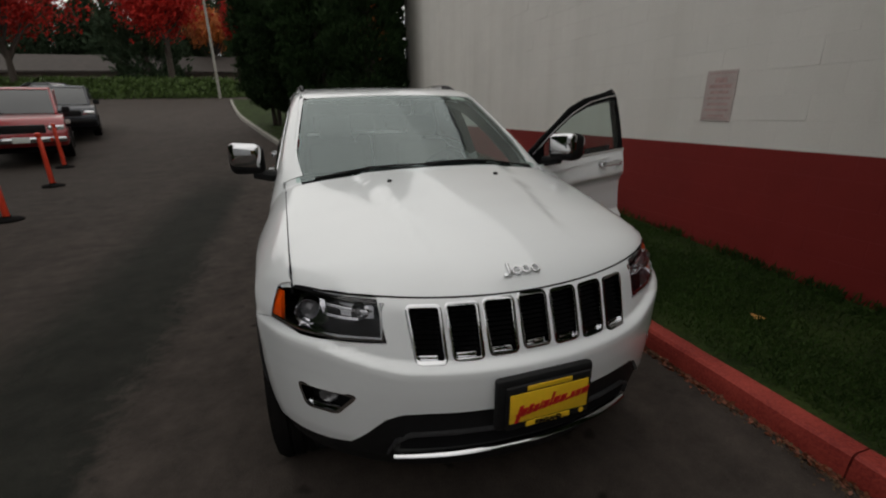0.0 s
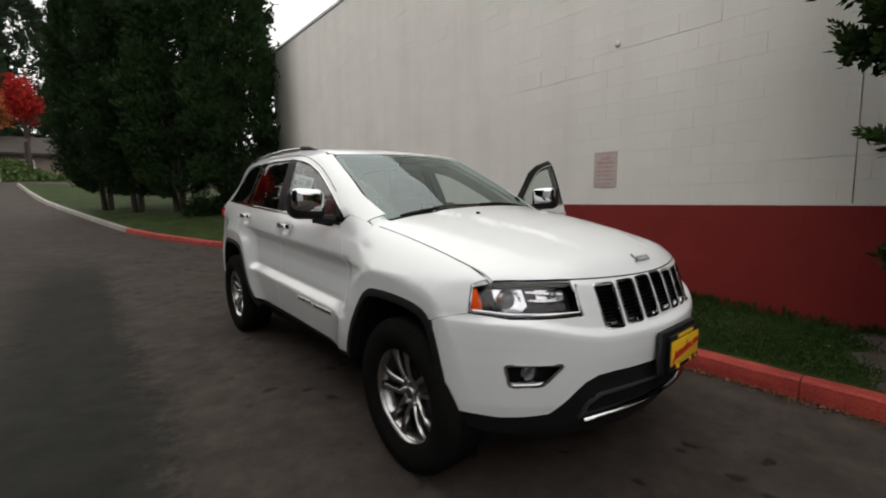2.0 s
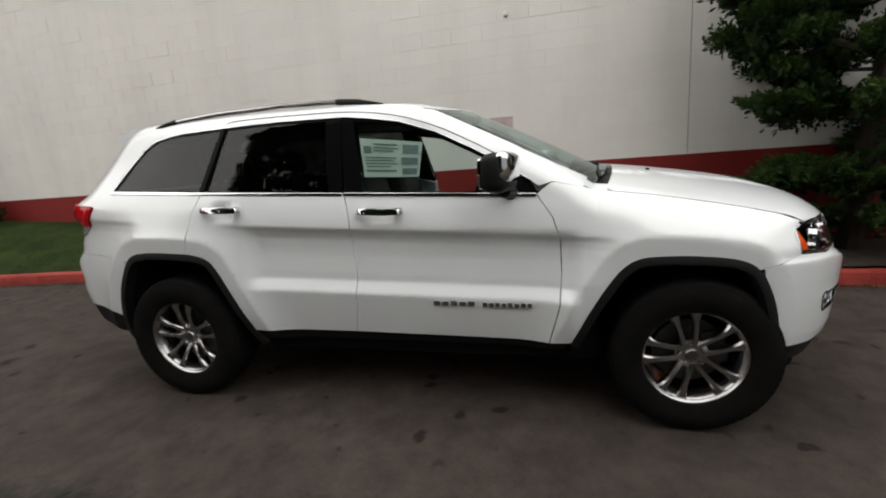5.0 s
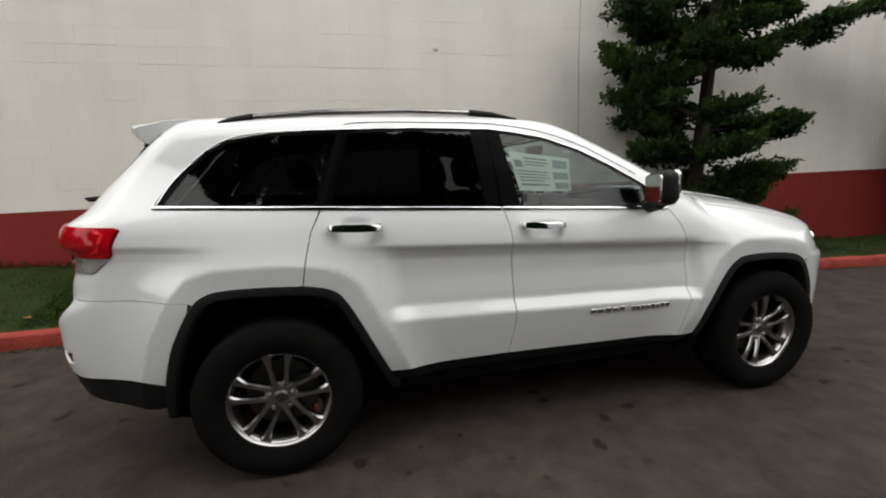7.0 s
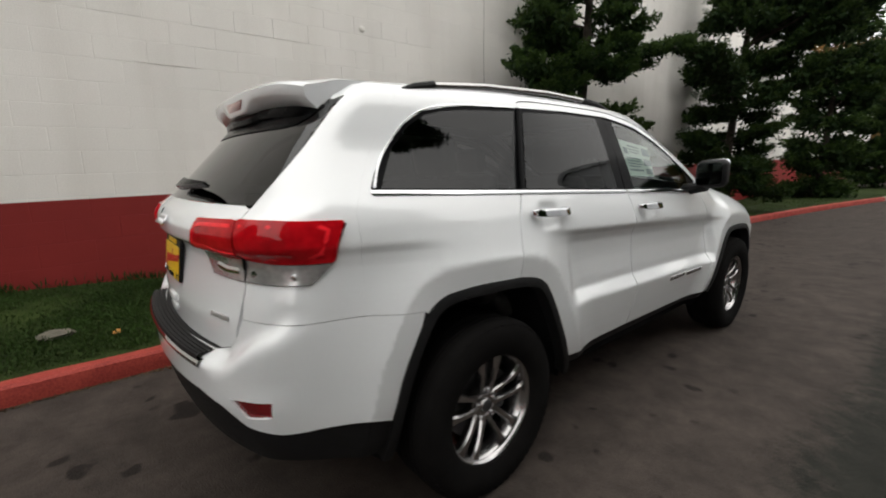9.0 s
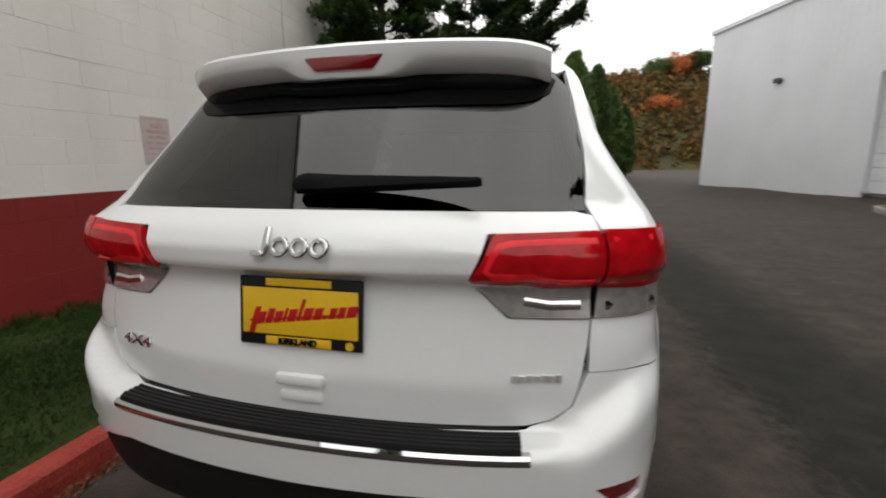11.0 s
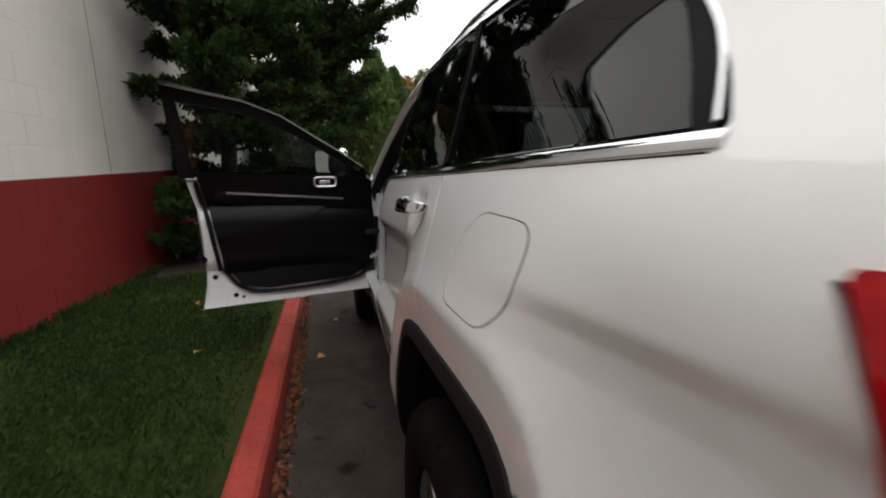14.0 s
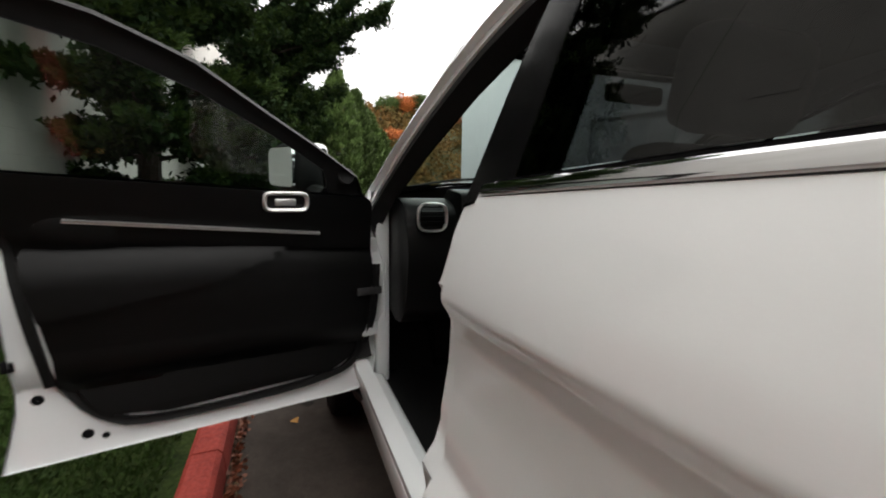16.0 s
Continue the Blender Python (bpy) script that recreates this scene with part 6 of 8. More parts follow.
for i, sl in enumerate(slots):
    g = strip_panel("grille_surround", "nose", sl, 0.011, M_CHROME, car, off=0.004, closed=True, depth=0.03, label="chrome grille slot frame")
    zb = min(z for a, z in sl)
    am = sum(a for a, z in sl) / len(sl)
    p, n = at("nose", am, zb + 0.012, -0.014)
    f = part("slot_sill", prism_bm(soft_loop([(-0.036, -0.010), (0.036, -0.010), (0.034, 0.010), (-0.034, 0.010)], 0.006), -0.02, 0.008, "z", bevel=0.004), M_CHROME, g)
    moved(f, facing(p, n))
    for r in range(9):
        zz = zb + 0.03 + r * 0.0155
        h = strip_panel("mesh_bar", "nose", [(am - 1.7, zz), (am + 1.7, zz)], 0.004, M_BLACK, g, off=-0.032, depth=0.005)
for flip in (False, True):
    s = -1 if flip else 1
    hl = panel("headlamp", "nose", HL, M_LENS, car, grid=0.03, off=-0.001, rim=False, flip=flip, label="clear headlamp with projector lens and amber marker")
    panel("lamp_housing", "nose", [(39.5, 1.009), (32, 1.007), (25, 1.005), (23.4, 0.884), (30, 0.882), (37, 0.884), (39.5, 0.890)], M_DARK, hl, grid=0.04, off=-0.05, flip=flip, rim=False)
    panel("lamp_bowl", "nose", [(40.2, 0.99), (34.0, 0.992), (33.2, 0.93), (34.5, 0.897), (38.8, 0.899)], M_REFLECT, hl, grid=0.04, off=-0.044, flip=flip, rim=False, label="bright reflector bowl")
    panel("lamp_bowl", "nose", [(31.5, 0.990), (25.5, 0.988), (25.2, 0.945), (31.0, 0.945)], M_REFLECT, hl, grid=0.04, off=-0.044, flip=flip, rim=False)
    strip_panel("lamp_bezel", "nose", [(23.6, 1.000), (23.3, 0.886), (30, 0.885), (37, 0.887), (40.2, 0.893), (43.8, 0.896)], 0.016, M_CHROME, hl, off=0.001, depth=0.05, flip=flip, label="chrome lower bezel")
    strip_panel("lamp_bezel", "nose", [(a - 0.15, z) for a, z in HL_OUT[:-1]], 0.008, M_CHROME, hl, off=0.0005, depth=0.05, flip=flip, label="chrome outer bezel")
    strip_panel("lamp_brow", "nose", [(24.5, 1.006), (32, 1.009), (40, 1.011)], 0.008, M_BLACK, hl, off=-0.003, depth=0.05, flip=flip)
    panel("amber_marker", "nose", [(a - 0.42, min(max(z, 0.902), 0.986)) for a, z in HL_OUT[-2::-1]] + [(41.9, 0.902), (42.2, 0.94), (43.0, 0.984)], M_AMBER, hl, grid=0.03, off=-0.004, flip=flip, label="amber side marker")
    for aa, zz, rr, name in ((36.8, 0.945, 0.040, "projector"), (27.6, 0.965, 0.020, "projector")):
        p, n = at("nose", aa, zz, -0.030)
        m = facing(p, Vector((n.x * 0.5, 1, 0)))
        if flip:
            m = Matrix.Diagonal((-1, 1, 1, 1)) @ m
        ring = part(name, lathe_bm([(rr * 1.02, -0.02), (rr * 1.12, 0.004), (rr * 1.28, 0.010), (rr * 1.34, -0.02)], 28, axis="z"), M_REFLECT, hl, "bright projector ring")
        moved(ring, m)
        ball = part("projector_lens", lathe_bm([(0.001, 0.012), (rr * 0.35, 0.010), (rr * 0.7, 0.002), (rr * 0.95, -0.012), (rr * 1.02, -0.02)], 24, axis="z"), M_SMOKE, ring)
        moved(ball, m)
    strip_panel("lamp_blade", "nose", [(33.5, 0.978), (30, 0.972), (26, 0.966)], 0.010, M_REFLECT, hl, off=-0.022, depth=0.02, flip=flip)
    strip_panel("lamp_blade", "nose", [(33.0, 0.948), (30, 0.944), (27.5, 0.944)], 0.008, M_REFLECT, hl, off=-0.024, depth=0.02, flip=flip)
    fg = strip_panel("fog_lamp_bezel", "nose", FOG, 0.012, M_CHROME, car, off=0.001, depth=0.03, closed=True, flip=flip, label="chrome-edged fog lamp recess")
    panel("fog_recess", "nose", [(38.3, 0.69), (27, 0.69), (30.6, 0.59), (37.4, 0.585)], M_DARK, fg, grid=0.04, off=-0.045, flip=flip, rim=False)
    p, n = at("nose", 33.2, 0.640, -0.030)
    m = facing(p, Vector((0.25, 1, 0)))
    if flip:
        m = Matrix.Diagonal((-1, 1, 1, 1)) @ m
    moved(part("fog_lens", lathe_bm([(0.001, 0.008), (0.02, 0.006), (0.034, -0.002), (0.037, -0.015)], 20, axis="z"), M_SMOKE, fg), m)
    strip_panel("fog_blade", "nose", [(30.5, 0.605), (33.5, 0.600), (36.8, 0.600)], 0.014, M_CHROME, fg, off=-0.012, depth=0.02, flip=flip)


def letters(text, size, material, parent, m, label=""):
    cu = bpy.data.curves.new("letters", "FONT")
    cu.body, cu.size, cu.extrude, cu.bevel_depth = text, size, 0.0025, 0.0008
    cu.align_x, cu.align_y = "CENTER", "CENTER"
    tmp = bpy.data.objects.new("tmp", cu)
    scene.collection.objects.link(tmp)
    me = bpy.data.meshes.new_from_object(tmp.evaluated_get(bpy.context.evaluated_depsgraph_get()))
    bpy.data.objects.remove(tmp)
    me.name = "letters"
    me.materials.clear()
    me.materials.append(material)
    me.transform(m)
    return obj("lettering", me, parent, label)


def plate(parent, y, zc, s, frame, tilt=0.0, words=""):
    """A dealer's yellow card in a black frame; the script lettering becomes slanted bars."""
    m = pose(0, y, zc, tilt, 0, 0 if s < 0 else 180)
    fr = part("plate_frame", box_bm(-0.158, 0.158, -0.010, 0.002, -0.082, 0.082, 0.004), M_BLACK, parent, "black dealer plate frame")
    if frame:
        moved(part("plate_bracket", box_bm(-0.185, 0.185, 0.010, 0.045, -0.10, 0.10, 0.02), M_BLACK, fr, "black plastic plate bracket"), m)
    card = part("plate_card", box_bm(-0.148, 0.148, -0.0125, -0.006, -0.054, 0.056, 0.001), M_YELLOW, fr, "yellow dealer card")
    bars = [part("frame_bar", box_bm(-0.086, 0.082, -0.0118, -0.006, -0.0795, -0.0585, 0.001), M_YELLOW, fr), part("frame_bar", box_bm(-0.086, 0.082, -0.0118, -0.006, 0.061, 0.079, 0.001), M_YELLOW, fr)]
    bars.append(part("frame_bar", lathe_bm([(0.001, 0.0118), (0.010, 0.0118), (0.010, 0.006)], 14, axis="z"), M_YELLOW, fr))
    bars[-1].data.transform(Matrix.Translation((0.128, 0, -0.069)) @ Matrix.Rotation(radians(90), 4, "X"))
    x = -0.132
    for w, h, drop in ((0.016, 0.064, 0.020), (0.022, 0.030, 0.0), (0.018, 0.036, 0.0), (0.020, 0.028, 0.0), (0.008, 0.034, 0.0), (0.022, 0.030, 0.0), (0.010, 0.052, 0.0), (0.024, 0.030, 0.0), (0.022, 0.028, 0.0), (0.010, 0.010, 0.0), (0.018, 0.026, 0.0), (0.018, 0.026, 0.0), (0.026, 0.026, 0.0)):
        z0 = -0.018 + x * 0.13 - drop
        o = prism_bm([(x, z0), (x + w, z0 + w * 0.13), (x + w + h * 0.32, z0 + h + w * 0.13), (x + h * 0.32, z0 + h)], -0.0140, -0.010, "y", bevel=0.0008)
        bars.append(part("lettering_bar", o, M_INKRED, card))
        x += w + 0.0035
    bars.append(part("lettering_bar", prism_bm([(-0.128, -0.026), (0.110, 0.000), (0.110, 0.0045), (-0.128, -0.0215)], -0.0135, -0.010, "y"), M_INKRED, card))
    bars.append(letters("KIRKLAND", 0.0205, M_DARK, bars[0], pose(-0.002, -0.0128, -0.069, 90, 0, 0), "dark printed town name"))
    for o in [fr, card, *bars]:
        moved(o, m)
    return fr


plate(car, 2.392, 0.675, 1, True)
plate(car, -2.402, 1.046, -1, False, -7)


def badge(name, kind, u, v, w, h, n, parent, material=M_CHROME, gap=0.25, label="small raised dark chrome badge", flip=False, off=0.002):
    """A maker's or model badge, drawn as a row of plain raised bars."""
    p, nn = at(kind, u, v, off)
    m = facing(p, nn)
    if flip:
        m = Matrix.Diagonal((-1, 1, 1, 1)) @ m
    bm = bmesh.new()
    for i in range(n):
        a = -w / 2 + w * i / n
        box_bm(a, a + w / n * (1 - gap), -h / 2 * (1 if i % 3 else 0.9), h / 2 * (0.8 if i % 2 else 1), 0, 0.006, 0.0015, 1, bm=bm)
    return moved(part(name, bm, material, parent, label), m)




def maker_badge(kind, u, v, w, parent):
    """The maker's mark as plain shapes: a hook and three rings."""
    p, nn = at(kind, u, v, 0.004)
    m = facing(p, nn)
    bm = bmesh.new()
    k = w / 0.18
    box_bm(-0.066 * k, -0.052 * k, -0.026 * k, 0.034 * k, -0.004, 0.006, 0.003, 2, bm=bm)
    box_bm(-0.090 * k, -0.056 * k, -0.030 * k, -0.017 * k, -0.004, 0.006, 0.003, 2, bm=bm)
    for cx in (-0.026, 0.018, 0.063):
        ring = [(0.0165 * k + 0.006 * k * math.cos(q), 0.004 * math.sin(q)) for q in [j * math.pi / 4 for j in range(8)]]
        g = lathe_bm(ring, 20, axis="z", closed=True)
        bmesh.ops.translate(g, vec=(cx * k, -0.008 * k, 0.002), verts=g.verts)
        tmp = bpy.data.meshes.new("tmp")
        g.to_mesh(tmp)
        g.free()
        bm.from_mesh(tmp)
        bpy.data.meshes.remove(tmp)
    return moved(part("maker_badge", bm, M_CHROME, parent, "raised chrome maker's badge"), m)


maker_badge("nose", 0.0, 1.062, 0.150, car)
maker_badge("tail", 0.2, 1.212, 0.195, hatch)
badge("trim_badge", "tail", 25.0, 0.922, 0.115, 0.018, 7, hatch, M_SATIN)
for flip in (False, True):
    if not flip:
        badge("model_badge", "side", 0.30, 0.653, 0.23, 0.028, 5, doors["front", 1], M_CHROME)
        badge("model_badge", "side", 0.575, 0.647, 0.26, 0.028, 8, doors["front", 1], M_CHROME)


p, n = at("tail", -23.8, 0.922, 0.004)
letters("4X4", 0.040, M_CHROME, hatch, facing(p, n) @ Matrix.Diagonal((1.75, 1, 1, 1)), "raised chrome 4X4 lettering")

# ---- bonnet details ----
panel("cowl", "top", [(x, 1.176 - 0.19 * x * x) for x in np.linspace(-0.735, 0.735, 13)] + [(x, 1.10 - 0.20 * x * x) for x in np.linspace(0.735, -0.735, 13)], M_BLACK, car, grid=0.08, off=-0.022, rim=False, label="black plastic cowl below the windscreen")
for x0, x1, y0, y1 in ((0.62, -0.04, 1.050, 1.130), (0.02, -0.66, 1.105, 1.045)):
    pts = []
    for t in np.linspace(0, 1, 8):
        x, y = x0 + (x1 - x0) * t, y0 + (y1 - y0) * t - 0.012 * math.sin(math.pi * t)
        z = float(place("top", [x], [y])[0][2]) + 0.004
        pts.append((x, y, z))
    part("wiper", tube_bm(pts, [0.008] * 3 + [0.0055] * 5, 6), M_BLACK, car, "black windscreen wiper")
for x in (-0.285, 0.285):
    z = float(place("top", [x], [1.35])[0][2])
    part("washer_jet", lathe_bm([(0.013, -0.004), (0.013, 0.004), (0.008, 0.010), (0.001, 0.011)], 12, axis="z"), M_BLACK, car).location = (x, 1.35, z)
for s in (-1, 1):
    pts = [(s * (0.608 - 0.012 * t), y, z) for t, y, z in ((0, -1.66, 1.688), (0, -1.60, 1.706), (0, -1.50, 1.722), (0, -1.2, 1.746), (0, -0.75, 1.758), (1, -0.40, 1.752), (1, -0.26, 1.742), (1, -0.12, 1.716))]
    rail = part("roof_rail", tube_bm(pts[2:6], 0.014, 8), M_ALLOY, car, "silver roof rail with black ends")
    part("rail_end", tube_bm(pts[:3], [0.010, 0.014, 0.017], 8), M_BLACK, rail)
    part("rail_end", tube_bm(pts[5:], [0.017, 0.015, 0.009], 8), M_BLACK, rail)
part("roof_aerial", box_bm(-0.03, 0.03, -1.72, -1.60, 1.70, 1.745, 0.02), M_BLACK, car)


# ---- inside the car ----
def build_seat(x, y, w=0.50, headrest=True):
    seat = part("seat", box_bm(x - w / 2, x + w / 2, y - 0.26, y + 0.26, 0.62, 0.78, 0.06, 3), M_SEAT, car, "dark grey leather seat")
    bm = box_bm(x - w / 2 + 0.02, x + w / 2 - 0.02, -0.075, 0.075, 0, 0.62, 0.06, 3)
    back = part("seat_back", bm, M_SEAT, seat)
    moved(back, pose(0, y - 0.27, 0.72, 14, 0, 0))
    if headrest:
        h = part("headrest", box_bm(x - 0.13, x + 0.13, -0.055, 0.055, 0.64, 0.82, 0.045, 3), M_SEAT, seat)
        moved(h, pose(0, y - 0.26, 0.72, 12, 0, 0))


for x in (-0.37, 0.37):
    build_seat(x, 0.05)
    build_seat(x, -0.90, 0.60)
build_seat(0.0, -0.90, 0.2, True)
dash = part("dashboard", prism_bm(soft_loop([(0.46, 1.02), (0.50, 1.18), (0.60, 1.215), (0.85, 1.200), (0.98, 1.17), (0.98, 0.80), (0.60, 0.74), (0.50, 0.82)], 0.04), -0.745, 0.745, "x", bevel=0.01), M_TRIM, car, "black soft dashboard")
part("instrument_hood", prism_bm(soft_loop([(0.44, 1.13), (0.46, 1.235), (0.60, 1.250), (0.66, 1.18)], 0.02), -0.56, -0.20, "x", bevel=0.02), M_TRIM, dash)
def ring_bm(a, c, w):
    """A rounded, flat-fronted rim in the plane z = 0."""
    bm = bmesh.new()
    rings = [[bm.verts.new((*q, h)) for q in soft_loop([(-a + i, -c + i), (a - i, -c + i), (a - i, c - i), (-a + i, c - i)], max(min(a, c) * 0.8 - i, 0.006))] for i, h in ((0.0, 0.0), (0.001, 0.010), (w * 0.45, 0.014), (w, 0.008), (w + 0.001, -0.006))]
    for u, v in zip(rings, rings[1:]):
        for k in range(len(u)):
            bm.faces.new((u[k], u[(k + 1) % len(u)], v[(k + 1) % len(u)], v[k]))
    return bm


for x in (-0.66, 0.66):
    moved(part("air_vent", ring_bm(0.056, 0.052, 0.009), M_SATIN, dash, "chrome-rimmed air vent"), pose(x, 0.470, 1.150, 90, 0, 0))
    for q in range(5):
        part("vent_slat", box_bm(x - 0.046, x + 0.046, 0.464, 0.49, 1.110 + q * 0.018, 1.117 + q * 0.018, 0.002), M_TRIM, dash)
part("centre_console", box_bm(-0.14, 0.14, -0.25, 0.62, 0.45, 0.84, 0.04), M_TRIM, car)
bm = lathe_bm([(0.176 + 0.015 * math.cos(a), 0.015 * math.sin(a)) for a in [k * math.pi / 4 for k in range(8)]], 36, axis="z", closed=True)
wheel_rim = part("steering_wheel", bm, M_TRIM, car, "black leather steering wheel")
M_SW = pose(-0.37, 0.27, 1.12, 68, 0, 0)
sw2 = part("wheel_boss", box_bm(-0.07, 0.07, -0.06, 0.05, -0.03, 0.02, 0.025), M_TRIM, wheel_rim)
sw3 = part("wheel_spoke", box_bm(-0.17, 0.17, -0.025, 0.015, -0.012, 0.008, 0.008), M_ALLOY, wheel_rim)
for o in (wheel_rim, sw2, sw3):
    moved(o, M_SW)
part("steering_column", tube_bm([(-0.37, 0.38, 1.05), (-0.37, 0.62, 0.95)], 0.05, 10), M_TRIM, car)
part("rear_mirror", box_bm(-0.12, 0.12, 0.27, 0.30, 1.545, 1.61, 0.02), M_TRIM, car, "black rear-view mirror")
panel("headlining", "top", [(0.60, 0.15), (0.62, -0.5), (0.62, -1.5), (0.55, -1.85), (-0.55, -1.85), (-0.62, -1.5), (-0.62, -0.5), (-0.60, 0.15)], M_LINER, car, grid=0.12, off=-0.03, rim=False, label="pale grey headlining")
for flip in (False, True):
    panel("pillar_trim", "side", [(-0.37, 1.26), (-0.40, 1.64), (-0.27, 1.64), (-0.22, 1.25)], M_TRIM, car, grid=0.08, off=-0.07, flip=flip)
    panel("inner_panel", "side", [(-1.9, 0.95), (-1.9, 1.29), (-0.36, 1.22), (-0.36, 0.50), (-0.90, 0.50), (-1.1, 0.95)], M_TRIM, car, grid=0.10, off=-0.07, flip=flip)
panel("inner_panel", "side", [(-0.30, 1.22), (0.74, 1.17), (0.74, 0.50), (-0.28, 0.50)], M_TRIM, car, grid=0.10, off=-0.07)
# windscreen's black band and the registration slip at its top
panel("screen_band", "top", [(x, 1.158 - 0.27 * x * x) for x in np.linspace(-0.73, 0.73, 11)] + [(x, 1.100 - 0.26 * x * x) for x in np.linspace(0.73, -0.73, 11)], M_DARK, car, grid=0.1, off=-0.010, rim=False)
panel("paper_slip", "top", [(-0.42, 0.265), (-0.54, 0.245), (-0.545, 0.285), (-0.425, 0.305)], M_PAPER, car, grid=0.05, off=-0.008, rim=False, label="white paper slip behind the windscreen")

# door opening on the driver's side: white sill and pillars
aperture = rounded([(-0.33, 1.672), (-0.19, 1.650), (0.0, 1.616), (0.208, 1.546), (0.39, 1.456), (0.60, 1.335), (0.725, 1.255), (0.775, 1.16), (0.790, 1.02), (0.790, 0.80), (0.775, 0.66), (0.735, 0.545), (0.66, 0.492), (0.50, 0.480), (0.10, 0.482), (-0.27, 0.490)], 2)
strip_panel("door_aperture", "side", aperture, 0.052, M_PAINT, car, off=-0.022, depth=0.075, flip=True, label="white painted door opening")
strip_panel("aperture_seal", "side", [(y - 0.028 * step(-0.1, 0.3, y) * step(0.45, 0.60, z), z + 0.028 * step(0.60, 0.50, z) - 0.034 * step(1.1, 1.3, z)) for y, z in aperture if z > 0.56], 0.030, M_BLACK, car, off=-0.030, depth=0.09, flip=True, label="black rubber door seal")
panel("door_pillar", "side", [(-0.255, 0.47), (-0.16, 0.47), (-0.14, 0.80), (-0.17, 1.22), (-0.31, 1.25), (-0.268, 1.0)], M_PAINT, car, grid=0.04, off=-0.035, depth=0.08, flip=True)
panel("pillar_cover", "side", [(-0.17, 1.222), (-0.27, 1.66), (-0.340, 1.66), (-0.308, 1.252)], M_GLOSS, car, grid=0.05, off=-0.030, depth=0.06, flip=True)
part("hinge_pillar", box_bm(-0.803, -0.747, 0.728, 0.80, 0.455, 1.245, 0.014, 3), M_PAINT, car, "white painted hinge pillar")
part("sill_beam", box_bm(-0.872, -0.770, -0.80, 0.76, 0.39, 0.500, 0.018, 3), M_PAINT, car, "white painted sill")
panel("roof_jamb", "side", [(-0.345, 1.66), (-0.19, 1.632), (0.0, 1.597), (0.208, 1.527), (0.39, 1.437), (0.60, 1.315), (0.74, 1.235), (0.79, 1.255), (0.62, 1.365), (0.40, 1.48), (0.21, 1.575), (0.0, 1.645), (-0.19, 1.675), (-0.34, 1.690)], M_DARK, car, grid=0.04, off=-0.050, depth=0.06, flip=True)

# ---- the open driver's door ----
HINGE = Vector((-0.865, 0.745, 0))
SWING = Matrix.Translation(HINGE) @ Matrix.Rotation(radians(-75.5), 4, "Z") @ Matrix.Translation(-HINGE)
door = panel("driver_door", "side", FRONT_DOOR, M_PAINT, car, grid=0.024, cuts=PRESSED, depth=0.05, flip=True, label="white driver's door swung wide open")
door_parts = []
door_parts += front_window(door, True)
door_parts += door_mirror(door, True)
door_parts.append(handle(-0.215, 0.040, 1.152, door, True, -0.010))
door_parts += list(door_parts[-1].children)
FRAME = [(-0.300, belt(-0.3)), (-0.325, 1.50), (-0.345, 1.712)] + [(y, z + 0.042 - 0.010 * (y > 0.3)) for y, z in WIN_TOP[3:]] + [(0.735, belt(0.735)), (0.705, belt(0.7))] + [(y, z - 0.002) for y, z in WIN_TOP[3:][::-1]] + [(-0.310, 1.648), (-0.295, 1.50), (-0.270, belt(-0.27))]
door_parts.append(panel("window_frame", "side", FRAME, M_GLOSS, door, grid=0.04, off=-0.002, depth=0.030, flip=True))
INFRAME = [(-0.325, belt(-0.32)), (-0.345, 1.50), (-0.358, 1.730)] + [(y, z + 0.058 - 0.015 * (y > 0.3)) for y, z in WIN_TOP[3:]] + [(0.735, belt(0.735)), (0.60, belt(0.6) + 0.01), (0.575, 1.315)] + [(y, z - 0.022) for y, z in WIN_TOP[3:-2][::-1]] + [(-0.300, 1.630), (-0.278, 1.50), (-0.252, belt(-0.252))]
door_parts.append(panel("inner_frame", "side", INFRAME, M_BLACK, door, grid=0.05, off=-0.034, depth=0.02, flip=True, label="black inner window frame"))


inner = panel("inner_skin", "side", [(-0.292, 1.235), (-0.262, 1.09), (-0.25, 1.0), (-0.244, 0.75), (-0.248, 0.62), (-0.280, 0.468), (0.765, 0.450), (0.815, 0.66), (0.826, 0.80), (0.80, 1.05), (0.735, 1.185)], M_PAINT, door, grid=0.06, off=-0.062, depth=0.01, flip=True, label="white pressed steel door edge")
door_parts.append(inner)
TRIM = soft_loop([(-0.246, 1.292), (-0.185, 0.95), (-0.150, 0.72), (-0.06, 0.575), (0.08, 0.540), (0.60, 0.545), (0.70, 0.60), (0.745, 0.75), (0.765, 0.95), (0.735, 1.236)], 0.03)
seal_line = rounded([(-0.250, 1.235), (-0.205, 0.95), (-0.172, 0.71), (-0.07, 0.552), (0.08, 0.518), (0.61, 0.522), (0.715, 0.585), (0.762, 0.74), (0.782, 0.95)], 2)
door_parts.append(strip_panel("door_seal", "side", seal_line, 0.022, M_BLACK, door, off=-0.084, depth=0.05, flip=True, label="black rubber door seal"))


